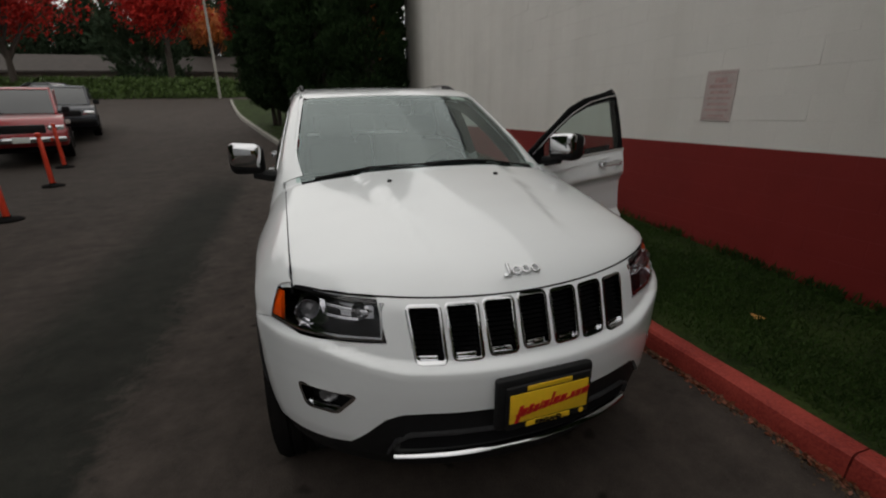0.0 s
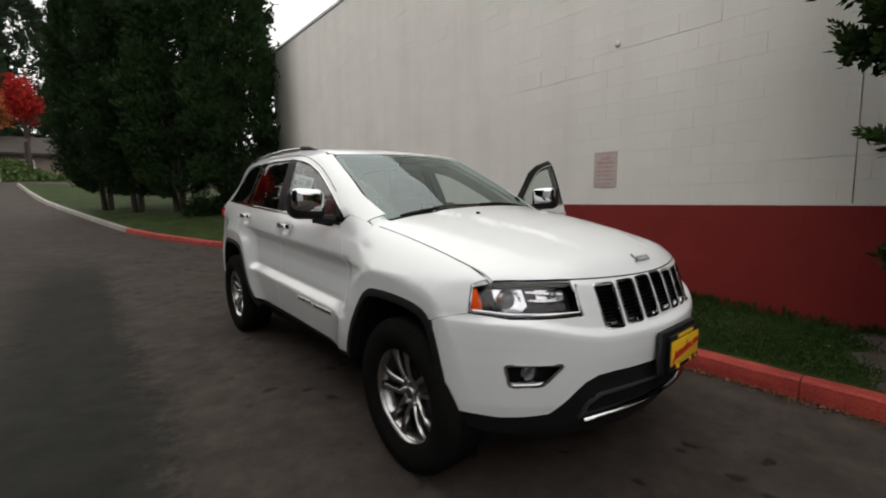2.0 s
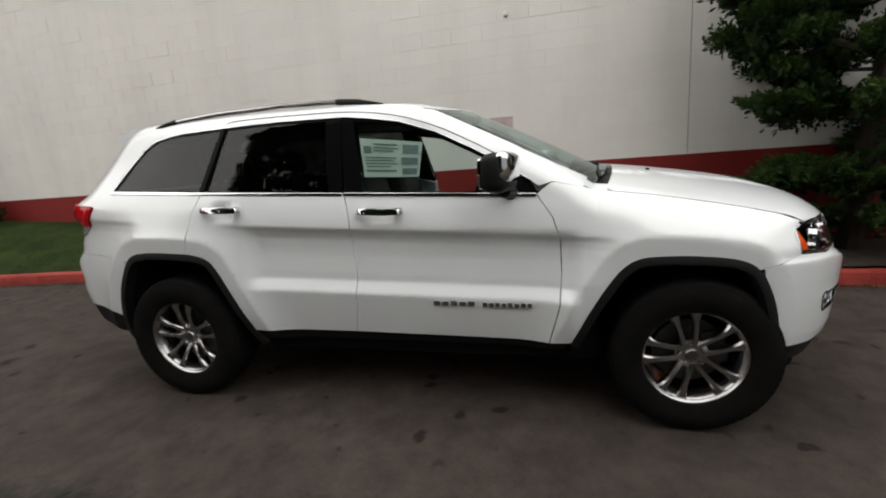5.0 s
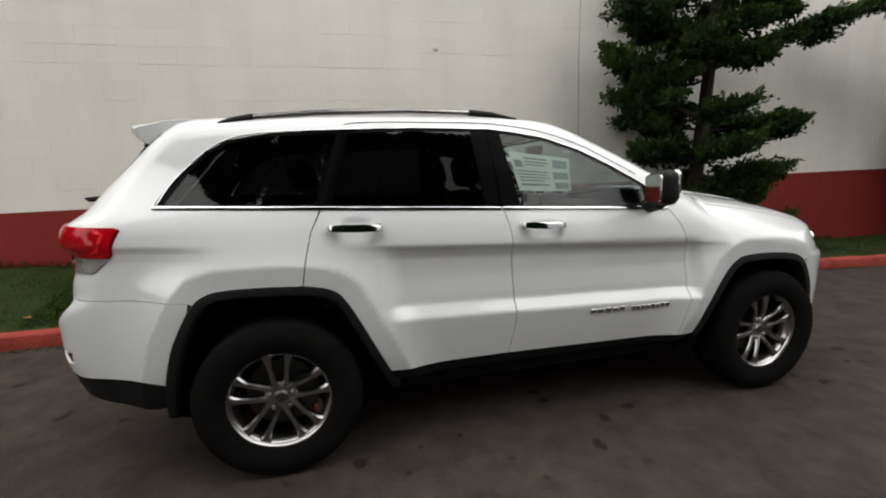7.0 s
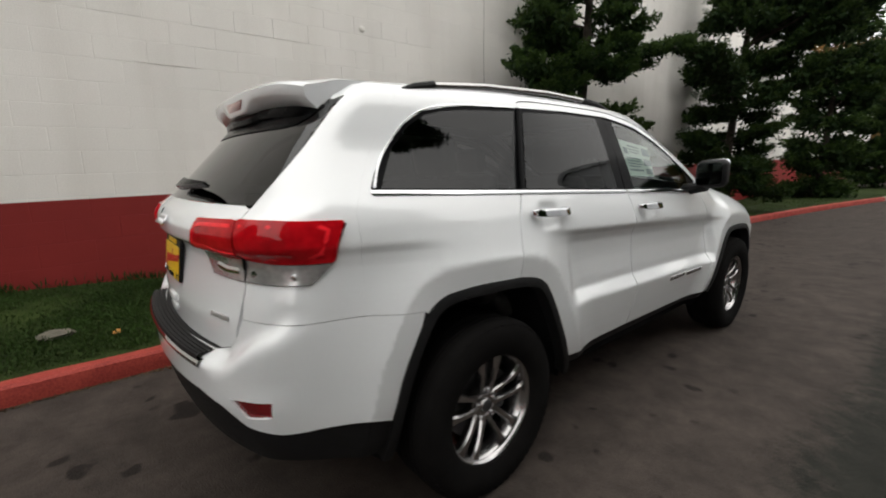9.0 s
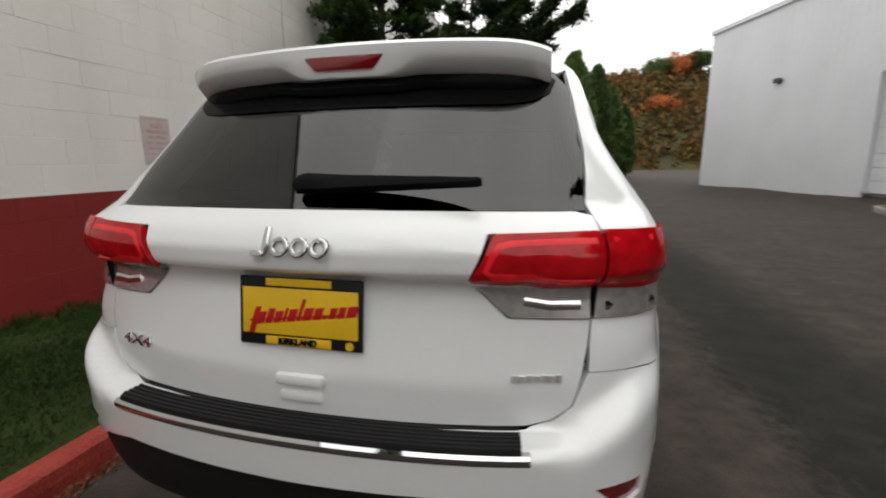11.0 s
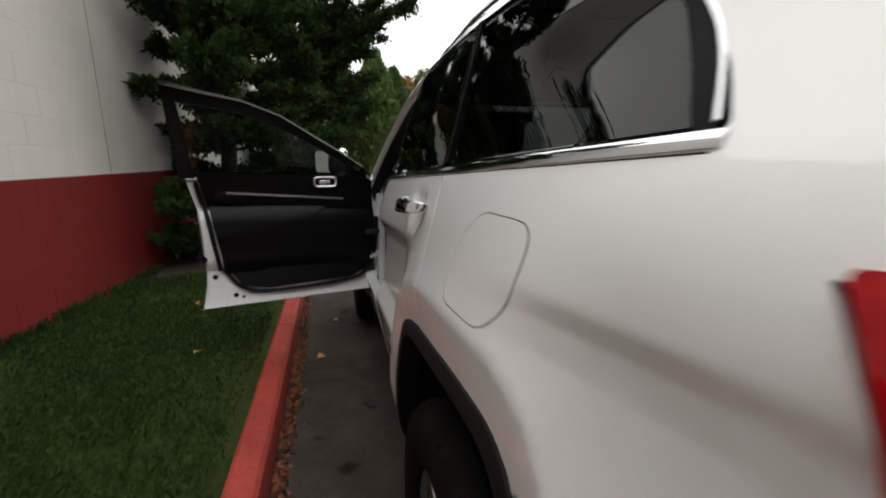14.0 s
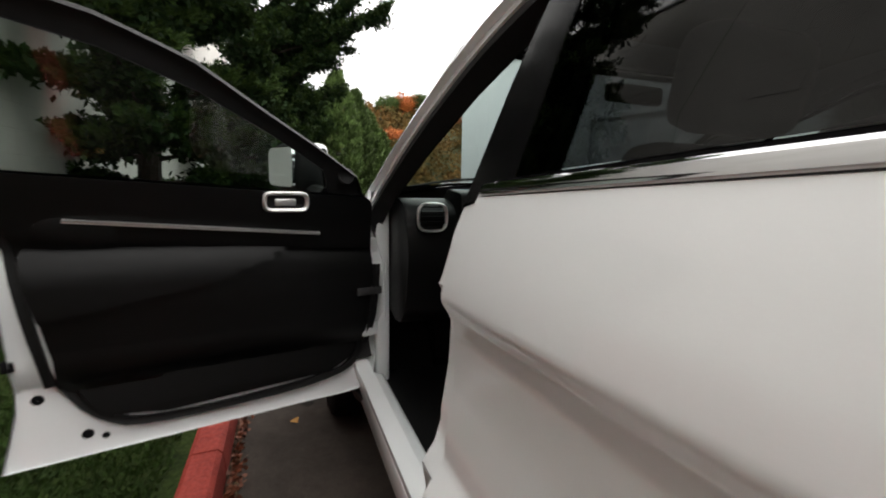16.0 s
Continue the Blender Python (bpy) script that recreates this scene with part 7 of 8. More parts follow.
def trim_shape(p, uv):
    """Relief of the inner trim: upper roll, armrest over a rising line, pocket and lower roll."""
    y, z = uv[:, 0], uv[:, 1]
    diag = 0.892 + 0.10 * (y + 0.15) + 0.12 * np.clip(y + 0.15, 0, 1) ** 2
    top = 1.022 - 0.02 * y
    front = step(0.50, 0.43, y)
    arm = step(diag - 0.004, diag + 0.008, z) * step(top + 0.008, top - 0.004, z) * front * (0.45 + 0.55 * step(diag - 0.02, top, z))
    roll = step(1.095 - 0.094 * y, 1.118 - 0.094 * y, z)
    belt_roll = 0.55 + 0.45 * step(1.278 - 0.05 * y, 1.248 - 0.05 * y, z)
    lip = 0.745 - 0.105 * (y + 0.087)
    low = step(lip + 0.008, lip - 0.006, z) * step(0.545, 0.60, z) * step(0.58, 0.50, y) * step(-0.16, -0.09, y)
    bag = step(lip, lip + 0.01, z) * step(diag - 0.02, diag - 0.05, z) * step(0.02, 0.14, y) * step(0.49, 0.46, y)
    out = p.copy()
    out[:, 0] -= 0.052 * arm + 0.030 * roll * belt_roll + 0.034 * low - 0.012 * bag
    return out


def in_normals(ob):
    """Let a relief sheet shade by its own form."""
    me = ob.data
    me.normals_split_custom_set([(0, 0, 0)] * len(me.loops))
    return ob


trim = in_normals(panel("door_trim", "side", TRIM, M_TRIM, door, grid=0.011, off=-0.078, depth=-0.02, flip=True, label="black inner door trim with armrest and pocket", warp=trim_shape))
door_parts.append(trim)
door_parts.append(strip_panel("trim_strip", "side", [(y, 1.179 - 0.094 * y) for y in np.linspace(-0.105, 0.557, 14)], 0.008, M_SATIN, door, off=-0.119, depth=-0.006, flip=True, label="thin chrome trim strip"))
ihx = -float(place("side", [0.438], [1.198])[0][0]) + 0.115
bm = ring_bm(0.072, 0.033, 0.012)
ih = part("inner_handle", bm, M_SATIN, door, "chrome inner door handle")
moved(ih, facing((ihx, 0.438, 1.198), (1, 0, 0)))
il = part("inner_lever", box_bm(-0.035, 0.03, -0.013, 0.010, 0.000, 0.012, 0.005), M_SATIN, ih)
moved(il, facing((ihx - 0.004, 0.438, 1.198), (1, 0, 0)))
sp = part("tweeter", lathe_bm([(0.001, 0.006), (0.026, 0.006), (0.031, 0.0)], 20, axis="z"), M_BLACK, door, "small round tweeter")
moved(sp, facing((-0.765, 0.655, 1.285), (1, 0, 0.2)))
door_parts += [ih, il, sp]
for y, z, r in ((-0.105, 0.535, 0.012), (-0.065, 0.520, 0.008), (-0.205, 0.655, 0.012)):
    b = part("door_bung", lathe_bm([(0.001, 0.004), (r, 0.003), (r * 1.2, 0.0)], 14, axis="z"), M_DARK, door)
    moved(b, facing((-float(place("side", [y], [z])[0][0]) + 0.0635, y, z), (1, 0, 0)))
    door_parts.append(b)
latch = part("door_latch", box_bm(-0.845, -0.815, -0.262, -0.236, 0.755, 0.785, 0.004), M_DARK, door)
door_parts.append(latch)
for z in (0.70, 1.03):
    h = part("door_hinge", box_bm(-0.875, -0.815, 0.735, 0.80, z - 0.03, z + 0.03, 0.008), M_PAINT, door, "white steel door hinge")
    door_parts.append(h)
door_parts.append(part("check_strap", box_bm(-0.80, -0.78, 0.70, 0.80, 0.845, 0.875, 0.004), M_GUN, door))
for ob in [door, *dict.fromkeys(door_parts)]:
    ob.data.transform(SWING)

# fuel filler flap on the driver's side
FUEL = soft_loop([(-1.545, 1.214), (-1.695, 1.213), (-1.718, 1.19), (-1.705, 1.10), (-1.655, 1.052), (-1.50, 1.052), (-1.475, 1.08), (-1.49, 1.17)], 0.03)
fuel = strip_panel("fuel_flap_gap", "side", FUEL, 0.0035, M_DARK, car, off=0.0005, depth=0.004, closed=True, flip=True)
panel("fuel_flap", "side", [(y, z) for y, z in FUEL], M_PAINT, car, grid=0.03, off=0.0010, depth=0.004, flip=True, label="white fuel filler flap", warp=None)


# ---- on the wall and the lawn ----
def build_sign():
    y0, y1, z0, z1 = 0.085, 0.395, 1.42, 1.865
    sign = part("parking_sign", box_bm(WALL_X + 0.003, WALL_X + 0.010, y0, y1, z0, z1, 0.002), M_SIGN, None, smooth=False)
    tagged(sign, "faded pinkish metal sign with illegible red lettering on the wall", "sign")
    part("red_border", box_bm(WALL_X + 0.010, WALL_X + 0.0115, y0 + 0.02, y1 - 0.02, z0 + 0.02, z0 + 0.028), M_SIGN_INK, sign, smooth=False)
    part("red_border", box_bm(WALL_X + 0.010, WALL_X + 0.0115, y0 + 0.02, y1 - 0.02, z1 - 0.028, z1 - 0.02), M_SIGN_INK, sign, smooth=False)
    for k, (a, b, h) in enumerate(((0.30, 0.70, 0.045), (0.12, 0.88, 0.035), (0.2, 0.8, 0.028), (0.1, 0.9, 0.02), (0.16, 0.84, 0.02), (0.1, 0.9, 0.02), (0.22, 0.78, 0.02))):
        zz = z1 - 0.085 - k * 0.052
        part("lettering_bar", box_bm(WALL_X + 0.010, WALL_X + 0.0115, y0 + (y1 - y0) * a, y0 + (y1 - y0) * b, zz - h / 2, zz + h / 2), M_SIGN_INK, sign, smooth=False)
    blob = part("wall_plug", lathe_bm([(0.001, 0.03), (0.02, 0.028), (0.035, 0.015), (0.04, 0.0)], 12), M_WALL, None)
    blob.location = (WALL_X, 0.335, 3.13)
    tagged(blob, "small painted-over plug on the white wall", "plug")


build_sign()


def build_litter():
    rng = random.Random(9)
    me = None
    for k, (x, y, on) in enumerate(((-1.28, -1.62, 0), (-1.12, 1.35, 0), (-1.22, 0.62, 0), (-1.95, 0.55, 1), (-2.2, 1.6, 1), (-2.5, -1.0, 1), (-1.9, -2.6, 1), (-2.3, 2.6, 1), (-1.8, -4.0, 1), (-1.26, -1.1, 0), (5.0, -6.6, 0))):
        if me is None:
            bm = bmesh.new()
            pts = [(0, -0.045), (0.02, -0.02), (0.035, -0.005), (0.022, 0.012), (0.012, 0.04), (0, 0.055), (-0.012, 0.04), (-0.024, 0.014), (-0.035, 0.0), (-0.02, -0.02)]
            vs = [bm.verts.new((a, b, 0.012 * math.cos(a * 60) + 0.2 * a * a)) for a, b in pts]
            bm.faces.new(vs)
            bmesh.ops.triangulate(bm, faces=bm.faces[:])
            bmesh.ops.solidify(bm, geom=bm.faces[:], thickness=0.001)
            me = bpy.data.meshes.new("fallen_leaf")
            bm.to_mesh(me)
            bm.free()
            me.materials.append(M_LEAF)
        z = float(lawn_z(x, y)) + 0.02 if on else 0.006 + GUTTER * float(step(0.55, 0.0, x - kerb_x(y)))
        o = obj("fallen_leaf", me, None, m=pose(x, y, z, rng.uniform(-8, 8), rng.uniform(-8, 8), rng.uniform(0, 360)) @ Matrix.Scale(rng.uniform(0.7, 1.1), 4))
        tagged(o, "small curled yellow-brown fallen leaf", "leaf", group="fallen leaves")
    # a flat grey stone in the grass behind the car
    bm = bmesh.new()
    bmesh.ops.create_icosphere(bm, subdivisions=3, radius=1)
    for v in bm.verts:
        v.co = Vector((v.co.x * 0.075, v.co.y * 0.11, v.co.z * 0.035)) * (1 + 0.25 * noise.noise(v.co * 2.2))
    st = part("stone", bm, M_STONE, None)
    st.location = (-2.05, -2.95, float(lawn_z(-2.05, -2.95)) + 0.02)
    tagged(st, "flat weathered grey stone lying in the grass", "stone")
    # wet rust-brown leaf crumbs gathered in the gutter against the kerb
    nr = np.random.default_rng(8)
    y = np.concatenate([nr.uniform(-2.4, 4.5, 1500), np.repeat(nr.uniform(-2.2, 4.0, 30), 50) + nr.normal(0, 0.06, 1500)])
    x = kerb_x(y) + 0.014 + np.abs(nr.normal(0, 0.022, len(y)))
    leaf_object("gutter_litter", np.stack([x, y, 0.007 + GUTTER * step(0.55, 0.0, x - kerb_x(y))], -1), np.stack([nr.normal(0, 1, len(y)), nr.normal(0, 1, len(y)), nr.uniform(0, 0.12, len(y))], -1), 1, 0.024, 0.011, 0.2, 0.003, M_CRUMBS, "wet rust-brown leaf crumbs lying in the gutter", "leaf litter", nr)
    # tufts of weed along the foot of the wall
    n = 900
    y = nr.uniform(-6, 8, n)
    y = np.concatenate([y, np.repeat(nr.uniform(-4, 6, 26), 22) + nr.normal(0, 0.04, 572)])
    x = WALL_X + 0.015 + np.abs(nr.normal(0, 0.035, len(y)))
    leaf_object("weeds", np.stack([x, y, lawn_z(x, y)], -1), np.tile([0.15, 0, 1.0], (len(y), 1)), 2, 0.09, 0.006, 0.4, 0.01, M_GRASS, "sparse weeds along the foot of the wall", "weeds", nr)


build_litter()


# ---- delineator posts, other cars, the street behind ----
def delineator(x, y):
    z = float(ground_z(y))
    t = thing("delineator_post", "orange plastic delineator post on a black rubber base", "post", x, y, z, group="delineator posts")
    part("base", lathe_bm([(0.001, 0.0), (0.20, 0.0), (0.20, 0.02), (0.17, 0.045), (0.06, 0.06), (0.055, 0.08)], 20, axis="z"), M_RUBBER, t, "black rubber base")
    part("post", lathe_bm([(0.045, 0.06), (0.043, 0.5), (0.040, 0.98), (0.030, 1.0), (0.050, 1.03), (0.050, 1.08), (0.02, 1.10), (0.001, 1.10)], 16, axis="z"), M_ORANGE_POST, t, "orange tube with a loop top")
    return t


delineator(4.98, -4.75)
delineator(5.60, -7.75)
delineator(6.35, -10.3)


def far_car(name, label, x, y, yaw, paint, kind="suv", scale=1.0):
    """A parked car seen from a distance: lower body, cabin with glass, wheels, lamps, grille and bumper."""
    z = float(ground_z(y))
    c = thing(name, label, "car", x, y, z, group="parked cars")
    c.rotation_euler = (0, 0, radians(yaw))
    c.scale = (scale,) * 3
    hood, roof, cab = {"suv": (1.05, 1.70, [(0.95, 1.05), (0.35, 1.66), (-1.7, 1.68), (-2.15, 1.05)]), "truck": (1.12, 1.80, [(0.90, 1.12), (0.30, 1.76), (-0.9, 1.78), (-1.15, 1.12)]),
                       "saloon": (0.92, 1.42, [(0.95, 0.92), (0.15, 1.38), (-1.0, 1.40), (-1.75, 0.95)])}[kind]
    body = [(2.25, 0.35), (2.32, 0.62), (2.25, 0.80), (2.10, hood - 0.08), (1.0, hood), (-1.9, hood), (-2.25, hood - 0.05), (-2.35, 0.7), (-2.28, 0.38)]
    bm = prism_bm(soft_loop(body, 0.10), -0.88, 0.88, "x", bevel=0.07)
    b = part("body", bm, paint, c)
    g = part("cabin_glass", prism_bm(soft_loop(cab, 0.06), -0.74, 0.74, "x", bevel=0.05), M_PRIV_FAR, c, "dark glazed cabin")
    part("roof_panel", prism_bm(soft_loop([(cab[1][0] + 0.03, roof - 0.05), (cab[2][0] - 0.05, roof - 0.05), (cab[2][0] - 0.02, roof + 0.01), (cab[1][0] - 0.10, roof + 0.01)], 0.02), -0.70, 0.70, "x", bevel=0.02), paint, c)
    for s in (-1, 1):
        for a, d in ((cab[0], cab[1]), (cab[2], cab[3])):
            part("pillar", tube_bm([(s * 0.74, a[0], a[1]), (s * 0.70, d[0], d[1])], 0.035, 6), paint, c)
        part("wing_mirror", box_bm(min(s * 0.86, s * 1.04), max(s * 0.86, s * 1.04), 0.62, 0.74, hood + 0.02, hood + 0.18, 0.03), M_BLACK, c)
        part("headlamp", box_bm(min(s * 0.52, s * 0.86), max(s * 0.52, s * 0.86), 2.12, 2.27, 0.68, 0.86, 0.03), M_REFLECT, c, "clear headlamp")
        for cy in (-1.38, 1.42):
            w = part("wheel", lathe_bm([(0.001, 0.10), (0.20, 0.10), (0.22, 0.115), (0.33, 0.115), (0.355, 0.08), (0.355, -0.08), (0.33, -0.115), (0.1, -0.115)], 24), M_RUBBER, c)
            w.location = (s * 0.80, cy, 0.355)
            r = part("rim", lathe_bm([(0.001, 0.125), (0.08, 0.125), (0.20, 0.118), (0.21, 0.10)], 16), M_ALLOY, w)
            if s < 0:
                w.rotation_euler = (0, 0, math.pi)
    part("grille", box_bm(-0.50, 0.50, 2.2, 2.30, 0.66, 0.88, 0.03), M_BLACK, c, "black grille")
    part("bumper", box_bm(-0.86, 0.86, 2.18, 2.38, 0.45, 0.60, 0.05), M_CHROME if kind == "truck" else M_BLACK, c)
    part("number_plate", box_bm(-0.16, 0.16, 2.37, 2.39, 0.46, 0.60, 0.005), M_PAPER, c)
    part("underside", box_bm(-0.80, 0.80, -2.1, 2.1, 0.22, 0.45, 0.05), M_DARK, c)
    return c


M_PRIV_FAR = mat("far_glass", (0.02, 0.023, 0.025), 0.06, vary=0.2, coat=1.0)
M_CAR_RED = mat("red_car_paint", (0.35, 0.015, 0.02), 0.3, vary=0.05, coat=1.0)
M_CAR_DARK = mat("dark_car_paint", (0.010, 0.013, 0.024), 0.35, vary=0.05, coat=0.25)
M_CAR_WHITE = mat("white_car_paint", (0.7, 0.7, 0.7), 0.3, vary=0.03, coat=1.0)
far_car("pickup_truck", "red pickup truck with a chrome bumper parked facing the drive", 8.05, -12.9, 20, M_CAR_RED, "truck", 1.05)
far_car("parked_car", "dark blue sport utility car parked beside the red truck", 8.85, -17.7, 18, M_CAR_DARK, "suv", 1.05)
far_car("parked_car", "white car parked beyond the grassy bank", 16.5, -50, 95, M_CAR_WHITE, "saloon", 1.0)
far_car("parked_car", "silver van parked beyond the grassy bank", 15.5, -54, 85, M_CAR_WHITE, "suv", 1.1)
far_car("parked_car", "grey sport utility car parked beyond the grassy bank", 23.5, -50, 90, M_CAR_DARK, "suv", 1.0)
far_car("parked_car", "black saloon car waiting on the cross street", 15.2, -31.5, 258, M_CAR_DARK, "saloon", 1.0)


def build_bank():
    """The cross street's grassy bank with ivy, behind the drive."""
    v, f = [], []
    xs, ts = np.linspace(-30, 70, 80), np.linspace(0, 1, 8)
    for x in xs:
        for t in ts:
            y = -38 - 7 * t
            h = 1.15 * math.sin(math.pi * min(1, t * 0.75)) * (0.85 + 0.25 * noise.noise((x * 0.12, t, 3))) * float(step(3.0, 6.0, x))
            v.append((x, y, float(ground_z(y)) + h + 0.06))
    n = len(ts)
    f = [(i * n + j, (i + 1) * n + j, (i + 1) * n + j + 1, i * n + j + 1) for i in range(len(xs) - 1) for j in range(n - 1)]
    tagged(obj("bank", mesh_of("bank", v, f, M_TURF, True)), "grassy ivy-covered bank along the cross street", "bank", kind="structure")
    rng = np.random.default_rng(15)
    k = 9000
    x = rng.uniform(2, 60, k)
    t = rng.uniform(0, 0.75, k)
    y = -38 - 7 * t
    z = ground_z(y) + 1.15 * np.sin(np.pi * t * 0.75) * step(3.0, 6.0, x)
    leaf_object("ivy", np.stack([x, y, z], -1), np.tile([0, 0.4, 1.0], (k, 1)), 3, 0.30, 0.09, 0.6, 0.12, M_SHRUB, "low green ivy and grass covering the bank", "ivy", rng)


build_bank()


def house(x, y, w, d, eave, ridge, label):
    z = float(ground_z(y))
    h = thing("low_building", label, "building", x, y, z)
    part("wall", box_bm(-w / 2, w / 2, -d / 2, d / 2, 0, eave), M_SIDING, h, smooth=False)
    part("roof", prism_bm([(-d / 2 - 0.8, eave - 0.1), (0, ridge), (d / 2 + 0.8, eave - 0.1), (d / 2 + 0.8, eave + 0.1), (0, ridge + 0.2), (-d / 2 - 0.8, eave + 0.1)], -w / 2 - 0.8, w / 2 + 0.8, "x"), M_ROOF, h, "brown shingled roof", smooth=False)
    n = int(w / 3.2)
    for k in range(n):
        xx = -w / 2 + (k + 0.5) * w / n
        win = part("window", box_bm(xx - 0.6, xx + 0.6, d / 2, d / 2 + 0.06, 0.9, 2.1), M_PAPER, h, smooth=False)
        part("pane", box_bm(xx - 0.52, xx + 0.52, d / 2 + 0.05, d / 2 + 0.08, 0.98, 2.02), M_PRIV_FAR, win, smooth=False)
    return h


house(14, -58, 34, 8, 2.6, 4.4, "long low brown building with a shingled roof beyond the bank")
house(48, -56, 22, 8, 2.6, 4.4, "low brown building with a shingled roof beyond the bank")
lp = thing("utility_pole", "slim grey utility pole on the grassy bank", "pole", 5.9, -37.5, float(ground_z(-37.5)))
part("pole", tube_bm([(0, 0, 0), (0, 0, 8)], [0.11, 0.08], 10), M_KERB_GREY, lp)
part("arm", tube_bm([(0, 0, 7.6), (0.9, 0, 7.9)], 0.04, 8), M_KERB_GREY, lp)


# ---- the metal building across the drive ----
def build_shed():
    b = thing("metal_building", "pale grey ribbed metal warehouse with a white roller door", "building", 12.05, 12.85, 0.36)
    b.rotation_euler = (0, 0, radians(18.5))         # its long wall faces the drive
    y0, y1, top = -16.0, 10.5, 7.5
    door_y0, door_y1, door_h = -2.05, 2.05, 4.05
    # ribbed sheet either side of and over the door
    v, f = [], []

    def sheet(ya, yb, za, zb):
        n = int((yb - ya) / 0.075)
        i0 = len(v)
        for k in range(n + 1):
            y = ya + (yb - ya) * k / n
            x = -0.012 if k % 4 in (0,) else 0.0
            v.extend([(x, y, za), (x, y, zb)])
        f.extend([(i0 + 2 * k, i0 + 2 * k + 1, i0 + 2 * k + 3, i0 + 2 * k + 2) for k in range(n)])

    sheet(y0, door_y0, -0.5, top)
    sheet(door_y1, y1, -0.5, top)
    sheet(door_y0, door_y1, door_h, top)
    obj("ribbed_wall", mesh_of("ribbed_wall", v, f, M_METAL_WALL), b)
    part("building_core", box_bm(0.25, 16, y0, y1, -0.5, top), M_METAL_WALL, b, smooth=False)
    part("roof_edge", box_bm(-0.10, 0.2, y0 - 0.1, y1 + 0.1, top, top + 0.22, 0.02), M_METAL_WALL, b, smooth=False)
    part("door_frame", box_bm(-0.06, 0.26, door_y0 - 0.14, door_y0, 0, door_h + 0.14), M_METAL_WALL, b, smooth=False)
    part("door_frame", box_bm(-0.06, 0.26, door_y1, door_y1 + 0.14, 0, door_h + 0.14), M_METAL_WALL, b, smooth=False)
    part("door_frame", box_bm(-0.06, 0.26, door_y0, door_y1, door_h, door_h + 0.14), M_METAL_WALL, b, smooth=False)
    rd = part("roller_door", box_bm(0.16, 0.24, door_y0, door_y1, 0, door_h), M_METAL_WALL, b, "white roller door", smooth=False)
    for k in range(9):
        part("door_slat", box_bm(0.12, 0.17, door_y0, door_y1, k * 0.45, k * 0.45 + 0.43, 0.012, 1), M_METAL_WALL, rd, smooth=False)
    pd = part("side_door", box_bm(-0.06, 0.0, -5.0, -3.9, 0.05, 2.3, 0.01), M_METAL_WALL, b, "plain grey metal door", smooth=False)
    part("door_knob", lathe_bm([(0.001, 0.06), (0.03, 0.05), (0.03, 0.0)], 10), M_GUN, pd).location = (-0.10, -4.85, 1.1)
    lamp = part("wall_lamp", box_bm(-0.25, 0.0, 6.0, 6.25, 4.4, 4.6, 0.04), M_GUN, b, "small dark wall lamp")
    return b


build_shed()


def build_island():
    isl = thing("planting_island", "kerbed planting bed with dark bark soil", "planting bed", kind="structure")
    out = soft_loop([(10.3, 12.6), (7.9, 5.6), (7.3, 2.6), (8.2, 0.4), (13.0, 1.0), (13.5, 6.0), (12.4, 10.8)], 0.8)
    part("soil", prism_bm(out, 0.0, 0.13, "z"), M_SOIL, isl, smooth=False)
    ring = [Vector((x, y, 0.06)) for x, y in out]
    for k in range(0, len(ring)):
        a, b = ring[k], ring[(k + 1) % len(ring)]
        if (b - a).length < 0.05:
            continue
        n = max(1, int((b - a).length / 1.5))
        for j in range(n):
            p, q = a.lerp(b, j / n), a.lerp(b, (j + 1) / n)
            ang = math.degrees(math.atan2(q.y - p.y, q.x - p.x))
            red = p.y < 4.2 and p.x < 8.0
            bm = box_bm(0.004, (q - p).length - 0.004, -0.07, 0.07, -0.08, 0.09, 0.02)
            s = part("kerb_stone", bm, M_KERB if red else M_KERB_GREY, isl)
            s.matrix_basis = pose(p.x, p.y, 0.06, 0, 0, ang)
    rng = np.random.default_rng(21)
    for k, (x, y, r, h) in enumerate(((8.6, 3.4, 0.95, 1.25), (9.6, 4.6, 1.0, 1.1), (10.2, 6.6, 0.6, 0.45), (10.6, 3.6, 1.1, 1.5), (8.9, 1.7, 0.8, 1.0))):
        sh = thing("shrub", "rounded leafy green shrub in the planting bed", "shrub", x, y, 0.10, group="shrubs in the bed")
        bm = bmesh.new()
        for j in range(9):
            a = j * 0.7
            tube_bm([(0.05 * math.cos(a), 0.05 * math.sin(a), 0), (0.5 * r * math.cos(a), 0.5 * r * math.sin(a), h * 0.7)], [0.02, 0.008], 5, bm)
        part("stems", bm, M_BARK, sh)
        n = 900
        d = rng.normal(0, 1, (n, 3))
        d[:, 2] = np.abs(d[:, 2])
        d /= np.linalg.norm(d, axis=1, keepdims=True)
        c = d * [r, r, h] * rng.uniform(0.6, 1.05, (n, 1)) * (1 + 0.15 * np.sin(7 * d[:, :1] + 5 * d[:, 1:2]))
        leaf_object("leaves", c, d, 5, 0.11, 0.030, 0.7, 0.05, M_SHRUB, rng=rng, parent=sh)


build_island()


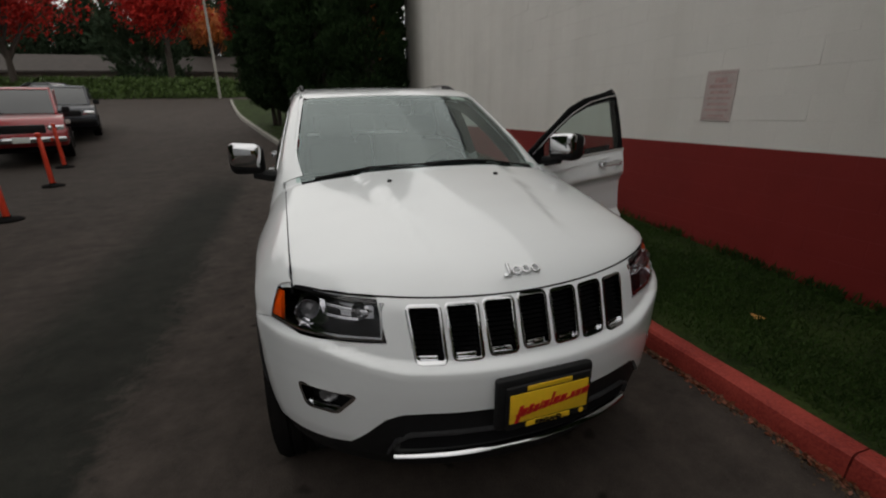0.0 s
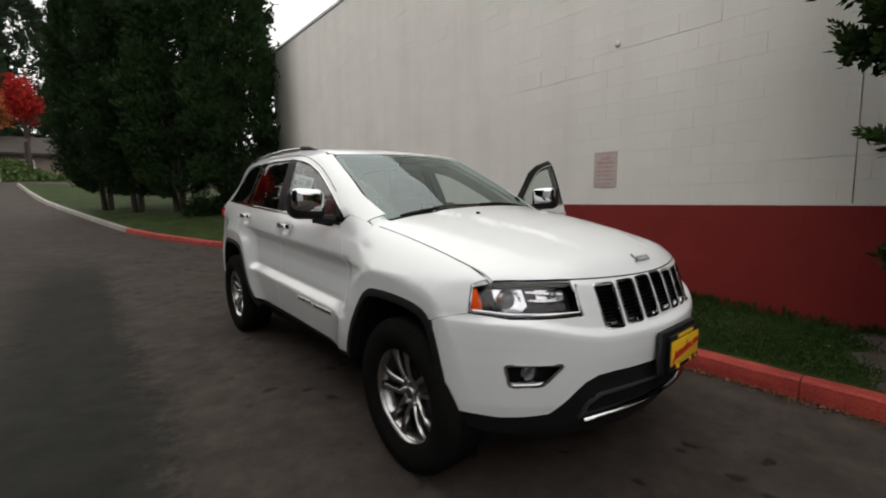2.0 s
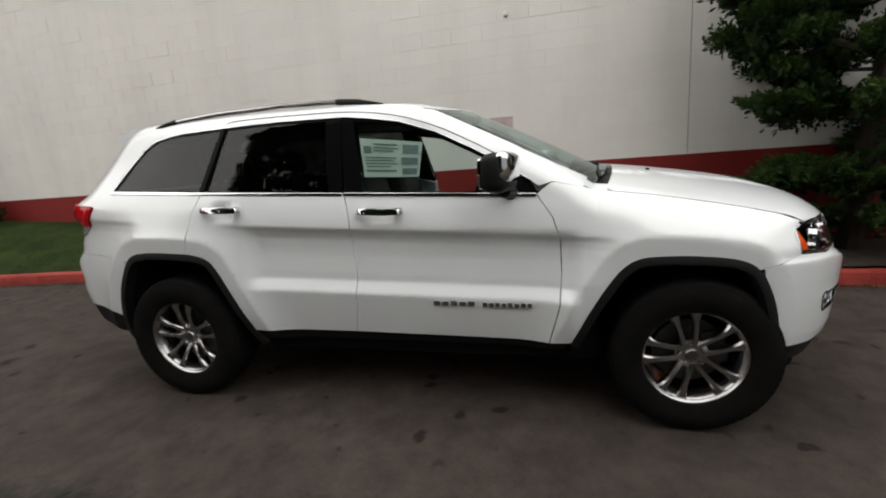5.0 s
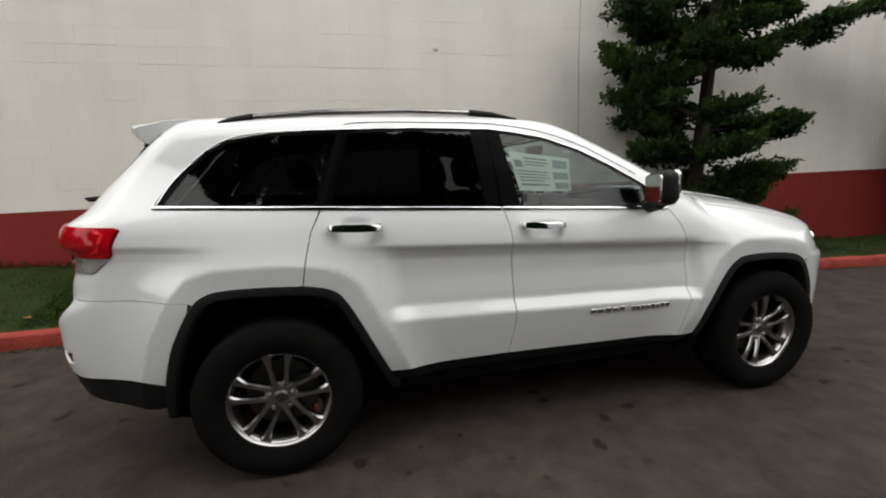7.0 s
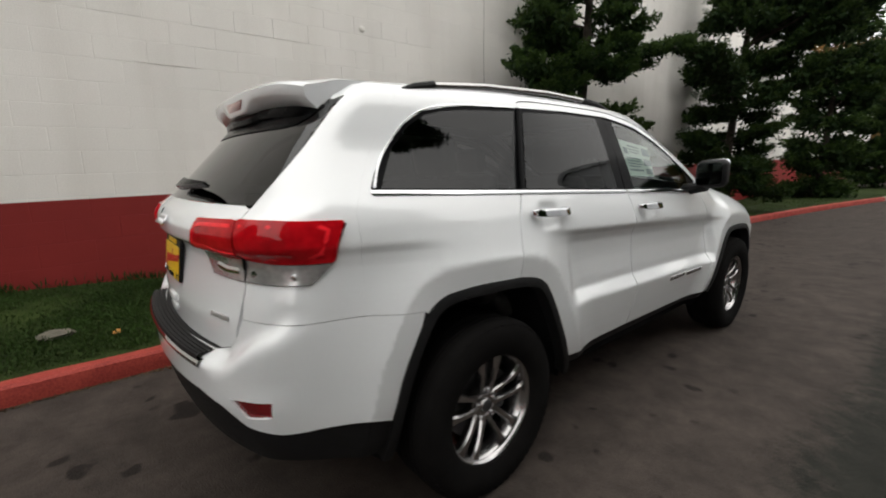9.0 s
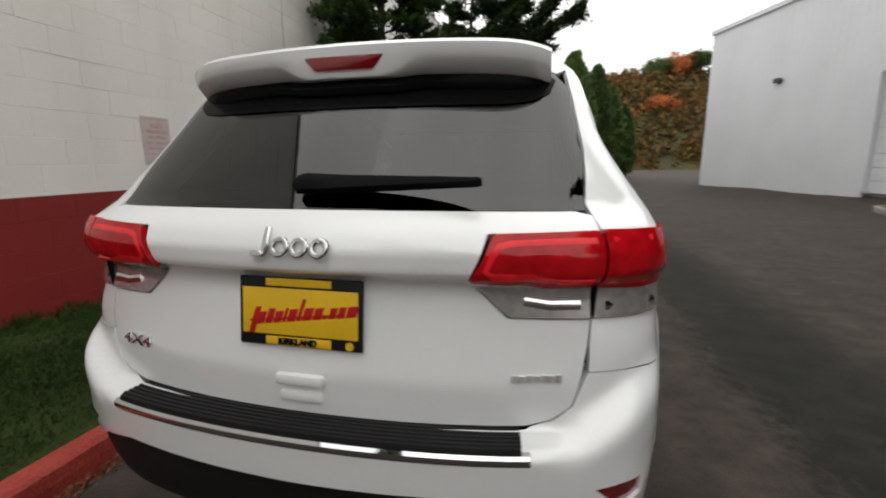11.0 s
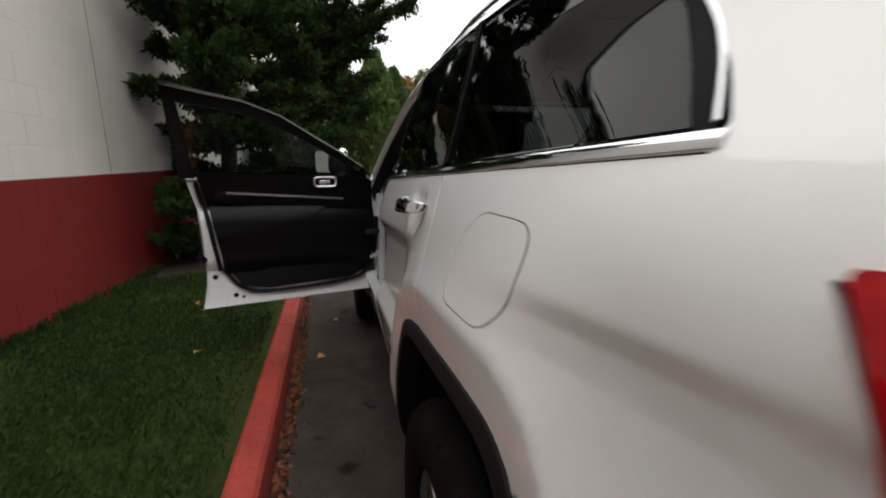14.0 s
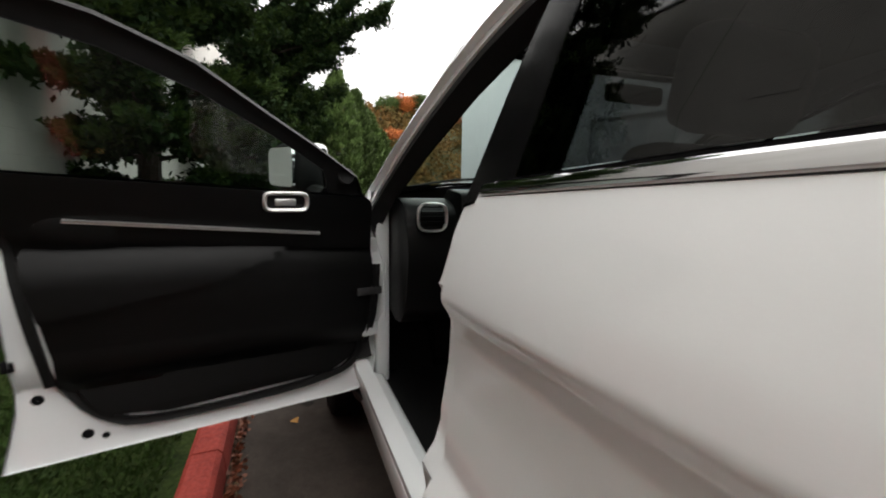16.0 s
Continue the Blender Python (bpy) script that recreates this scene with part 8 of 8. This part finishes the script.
# hill beyond the end of the drive, and the far wooded skyline
def build_hill(name, x0, x1, y, h, depth, material, label):
    v, f = [], []
    xs = np.linspace(x0, x1, 60)
    for x in xs:
        top = h * (0.78 + 0.10 * noise.noise((x * 0.02, y * 0.01, 1)) + 0.05 * noise.noise((x * 0.09, 0, 4)))
        for t, k in ((0, 0), (0.35, 0.55), (0.7, 0.92), (1, 1)):
            v.append((x, y + depth * t, -0.5 + top * k))
    f = [(i * 4 + j, (i + 1) * 4 + j, (i + 1) * 4 + j + 1, i * 4 + j + 1) for i in range(59) for j in range(3)]
    tagged(obj(name, mesh_of(name, v, f, material, True)), label, "hill", kind="structure")


build_hill("hill", -60, 160, 105, 38, 60, M_MEADOW, "green and brown grassy hill beyond the end of the drive")
def build_hill_woods():
    """Scrub and trees in autumn colour that clothe the hillside, as one mass of leaves."""
    rng = np.random.default_rng(33)
    n = 1500
    x, t = rng.uniform(-30, 120, n), rng.uniform(0.02, 1.0, n)
    y = 105 + 60 * t
    z = -0.5 + 38 * 0.78 * np.interp(t, [0, 0.35, 0.7, 1], [0, 0.55, 0.92, 1]) - 0.5
    r = rng.uniform(0.8, 2.6, n)
    k = 26
    d = rng.normal(0, 1, (n * k, 3))
    d /= np.linalg.norm(d, axis=1, keepdims=True)
    R = np.repeat(r, k)[:, None]
    c = np.repeat(np.stack([x, y, z + r * 0.8], -1), k, 0) + d * R * [1, 1, 1.25] * rng.uniform(0.5, 1.0, (n * k, 1))
    leaf_object("hillside_scrub", c, d, 2, 1.1, 0.35, 0.6, 0.3, M_WOOD_MIX, "brown and green autumn scrub and trees on the hillside", "scrub", rng)


build_hill_woods()
build_hill("far_woods", -120, 200, -82, 15, -40, M_FOREST, "dark wooded skyline behind the street")


# a long dark-roofed building across the drive, which the car's windows mirror
opp = thing("long_building", "long low grey building across the drive", "building", 24, -6, 0)
part("wall", box_bm(0, 9, -16, 9, 0, 4.6), M_SIDING, opp, smooth=False)
part("roof", prism_bm([(-1.0, 4.5), (4.5, 6.4), (10, 4.5), (10, 4.8), (4.5, 6.7), (-1.0, 4.8)], -16.5, 9.5, "y"), M_ROOF, opp, "dark shingled roof", smooth=False)
for k in range(7):
    w = part("window", box_bm(-0.06, 0.02, -14.5 + 3.4 * k, -12.9 + 3.4 * k, 1.0, 2.5), M_PAPER, opp, smooth=False)
    part("pane", box_bm(-0.08, -0.05, -14.4 + 3.4 * k, -13.0 + 3.4 * k, 1.1, 2.4), M_PRIV_FAR, w, smooth=False)
for k, (x, y) in enumerate(((-2.45, -9.4), (-2.6, -10.3), (-1.0, -12.2), (-2.0, -12.6))):
    sh = thing("low_shrub", "low dark evergreen shrub at the foot of the cypresses", "shrub", x, y, float(lawn_z(max(x, -3.0), y)) - 0.03, group="low shrubs")
    bm = bmesh.new()
    for j in range(6):
        tube_bm([(0.03 * math.cos(j), 0.03 * math.sin(j), 0), (0.3 * math.cos(j), 0.3 * math.sin(j), 0.35)], [0.012, 0.006], 5, bm)
    part("stems", bm, M_BARK, sh)
    rng = np.random.default_rng(60 + k)
    d = rng.normal(0, 1, (700, 3))
    d[:, 2] = np.abs(d[:, 2])
    d /= np.linalg.norm(d, axis=1, keepdims=True)
    leaf_object("leaves", d * [0.6, 0.6, 0.62] * rng.uniform(0.5, 1.05, (700, 1)), d, 5, 0.09, 0.022, 0.6, 0.04, M_CYPRESS, rng=rng, parent=sh)


def build_debris():
    """Washed-up leaf crumbs and grit along the foot of the kerb."""
    rng = np.random.default_rng(77)
    n = 5200
    y = rng.uniform(-7, 6, n)
    x = kerb_x(y) + 0.012 + np.abs(rng.normal(0, 0.035, n)) * (0.8 + 0.6 * np.sin(y * 3.1 + np.sin(y * 1.7)))
    z = ground_z(y) + 0.004 + GUTTER * step(0.55, 0.0, x - kerb_x(y))
    d = np.stack([rng.normal(0, 1, n), rng.normal(0, 1, n), np.full(n, 0.08)], -1)
    leaf_object("kerb_debris", np.stack([x, y, z], -1), d, 1, 0.018, 0.006, 0.05, 0.001, M_DEBRIS, "brown leaf crumbs and grit along the foot of the kerb", "debris", rng)


build_debris()
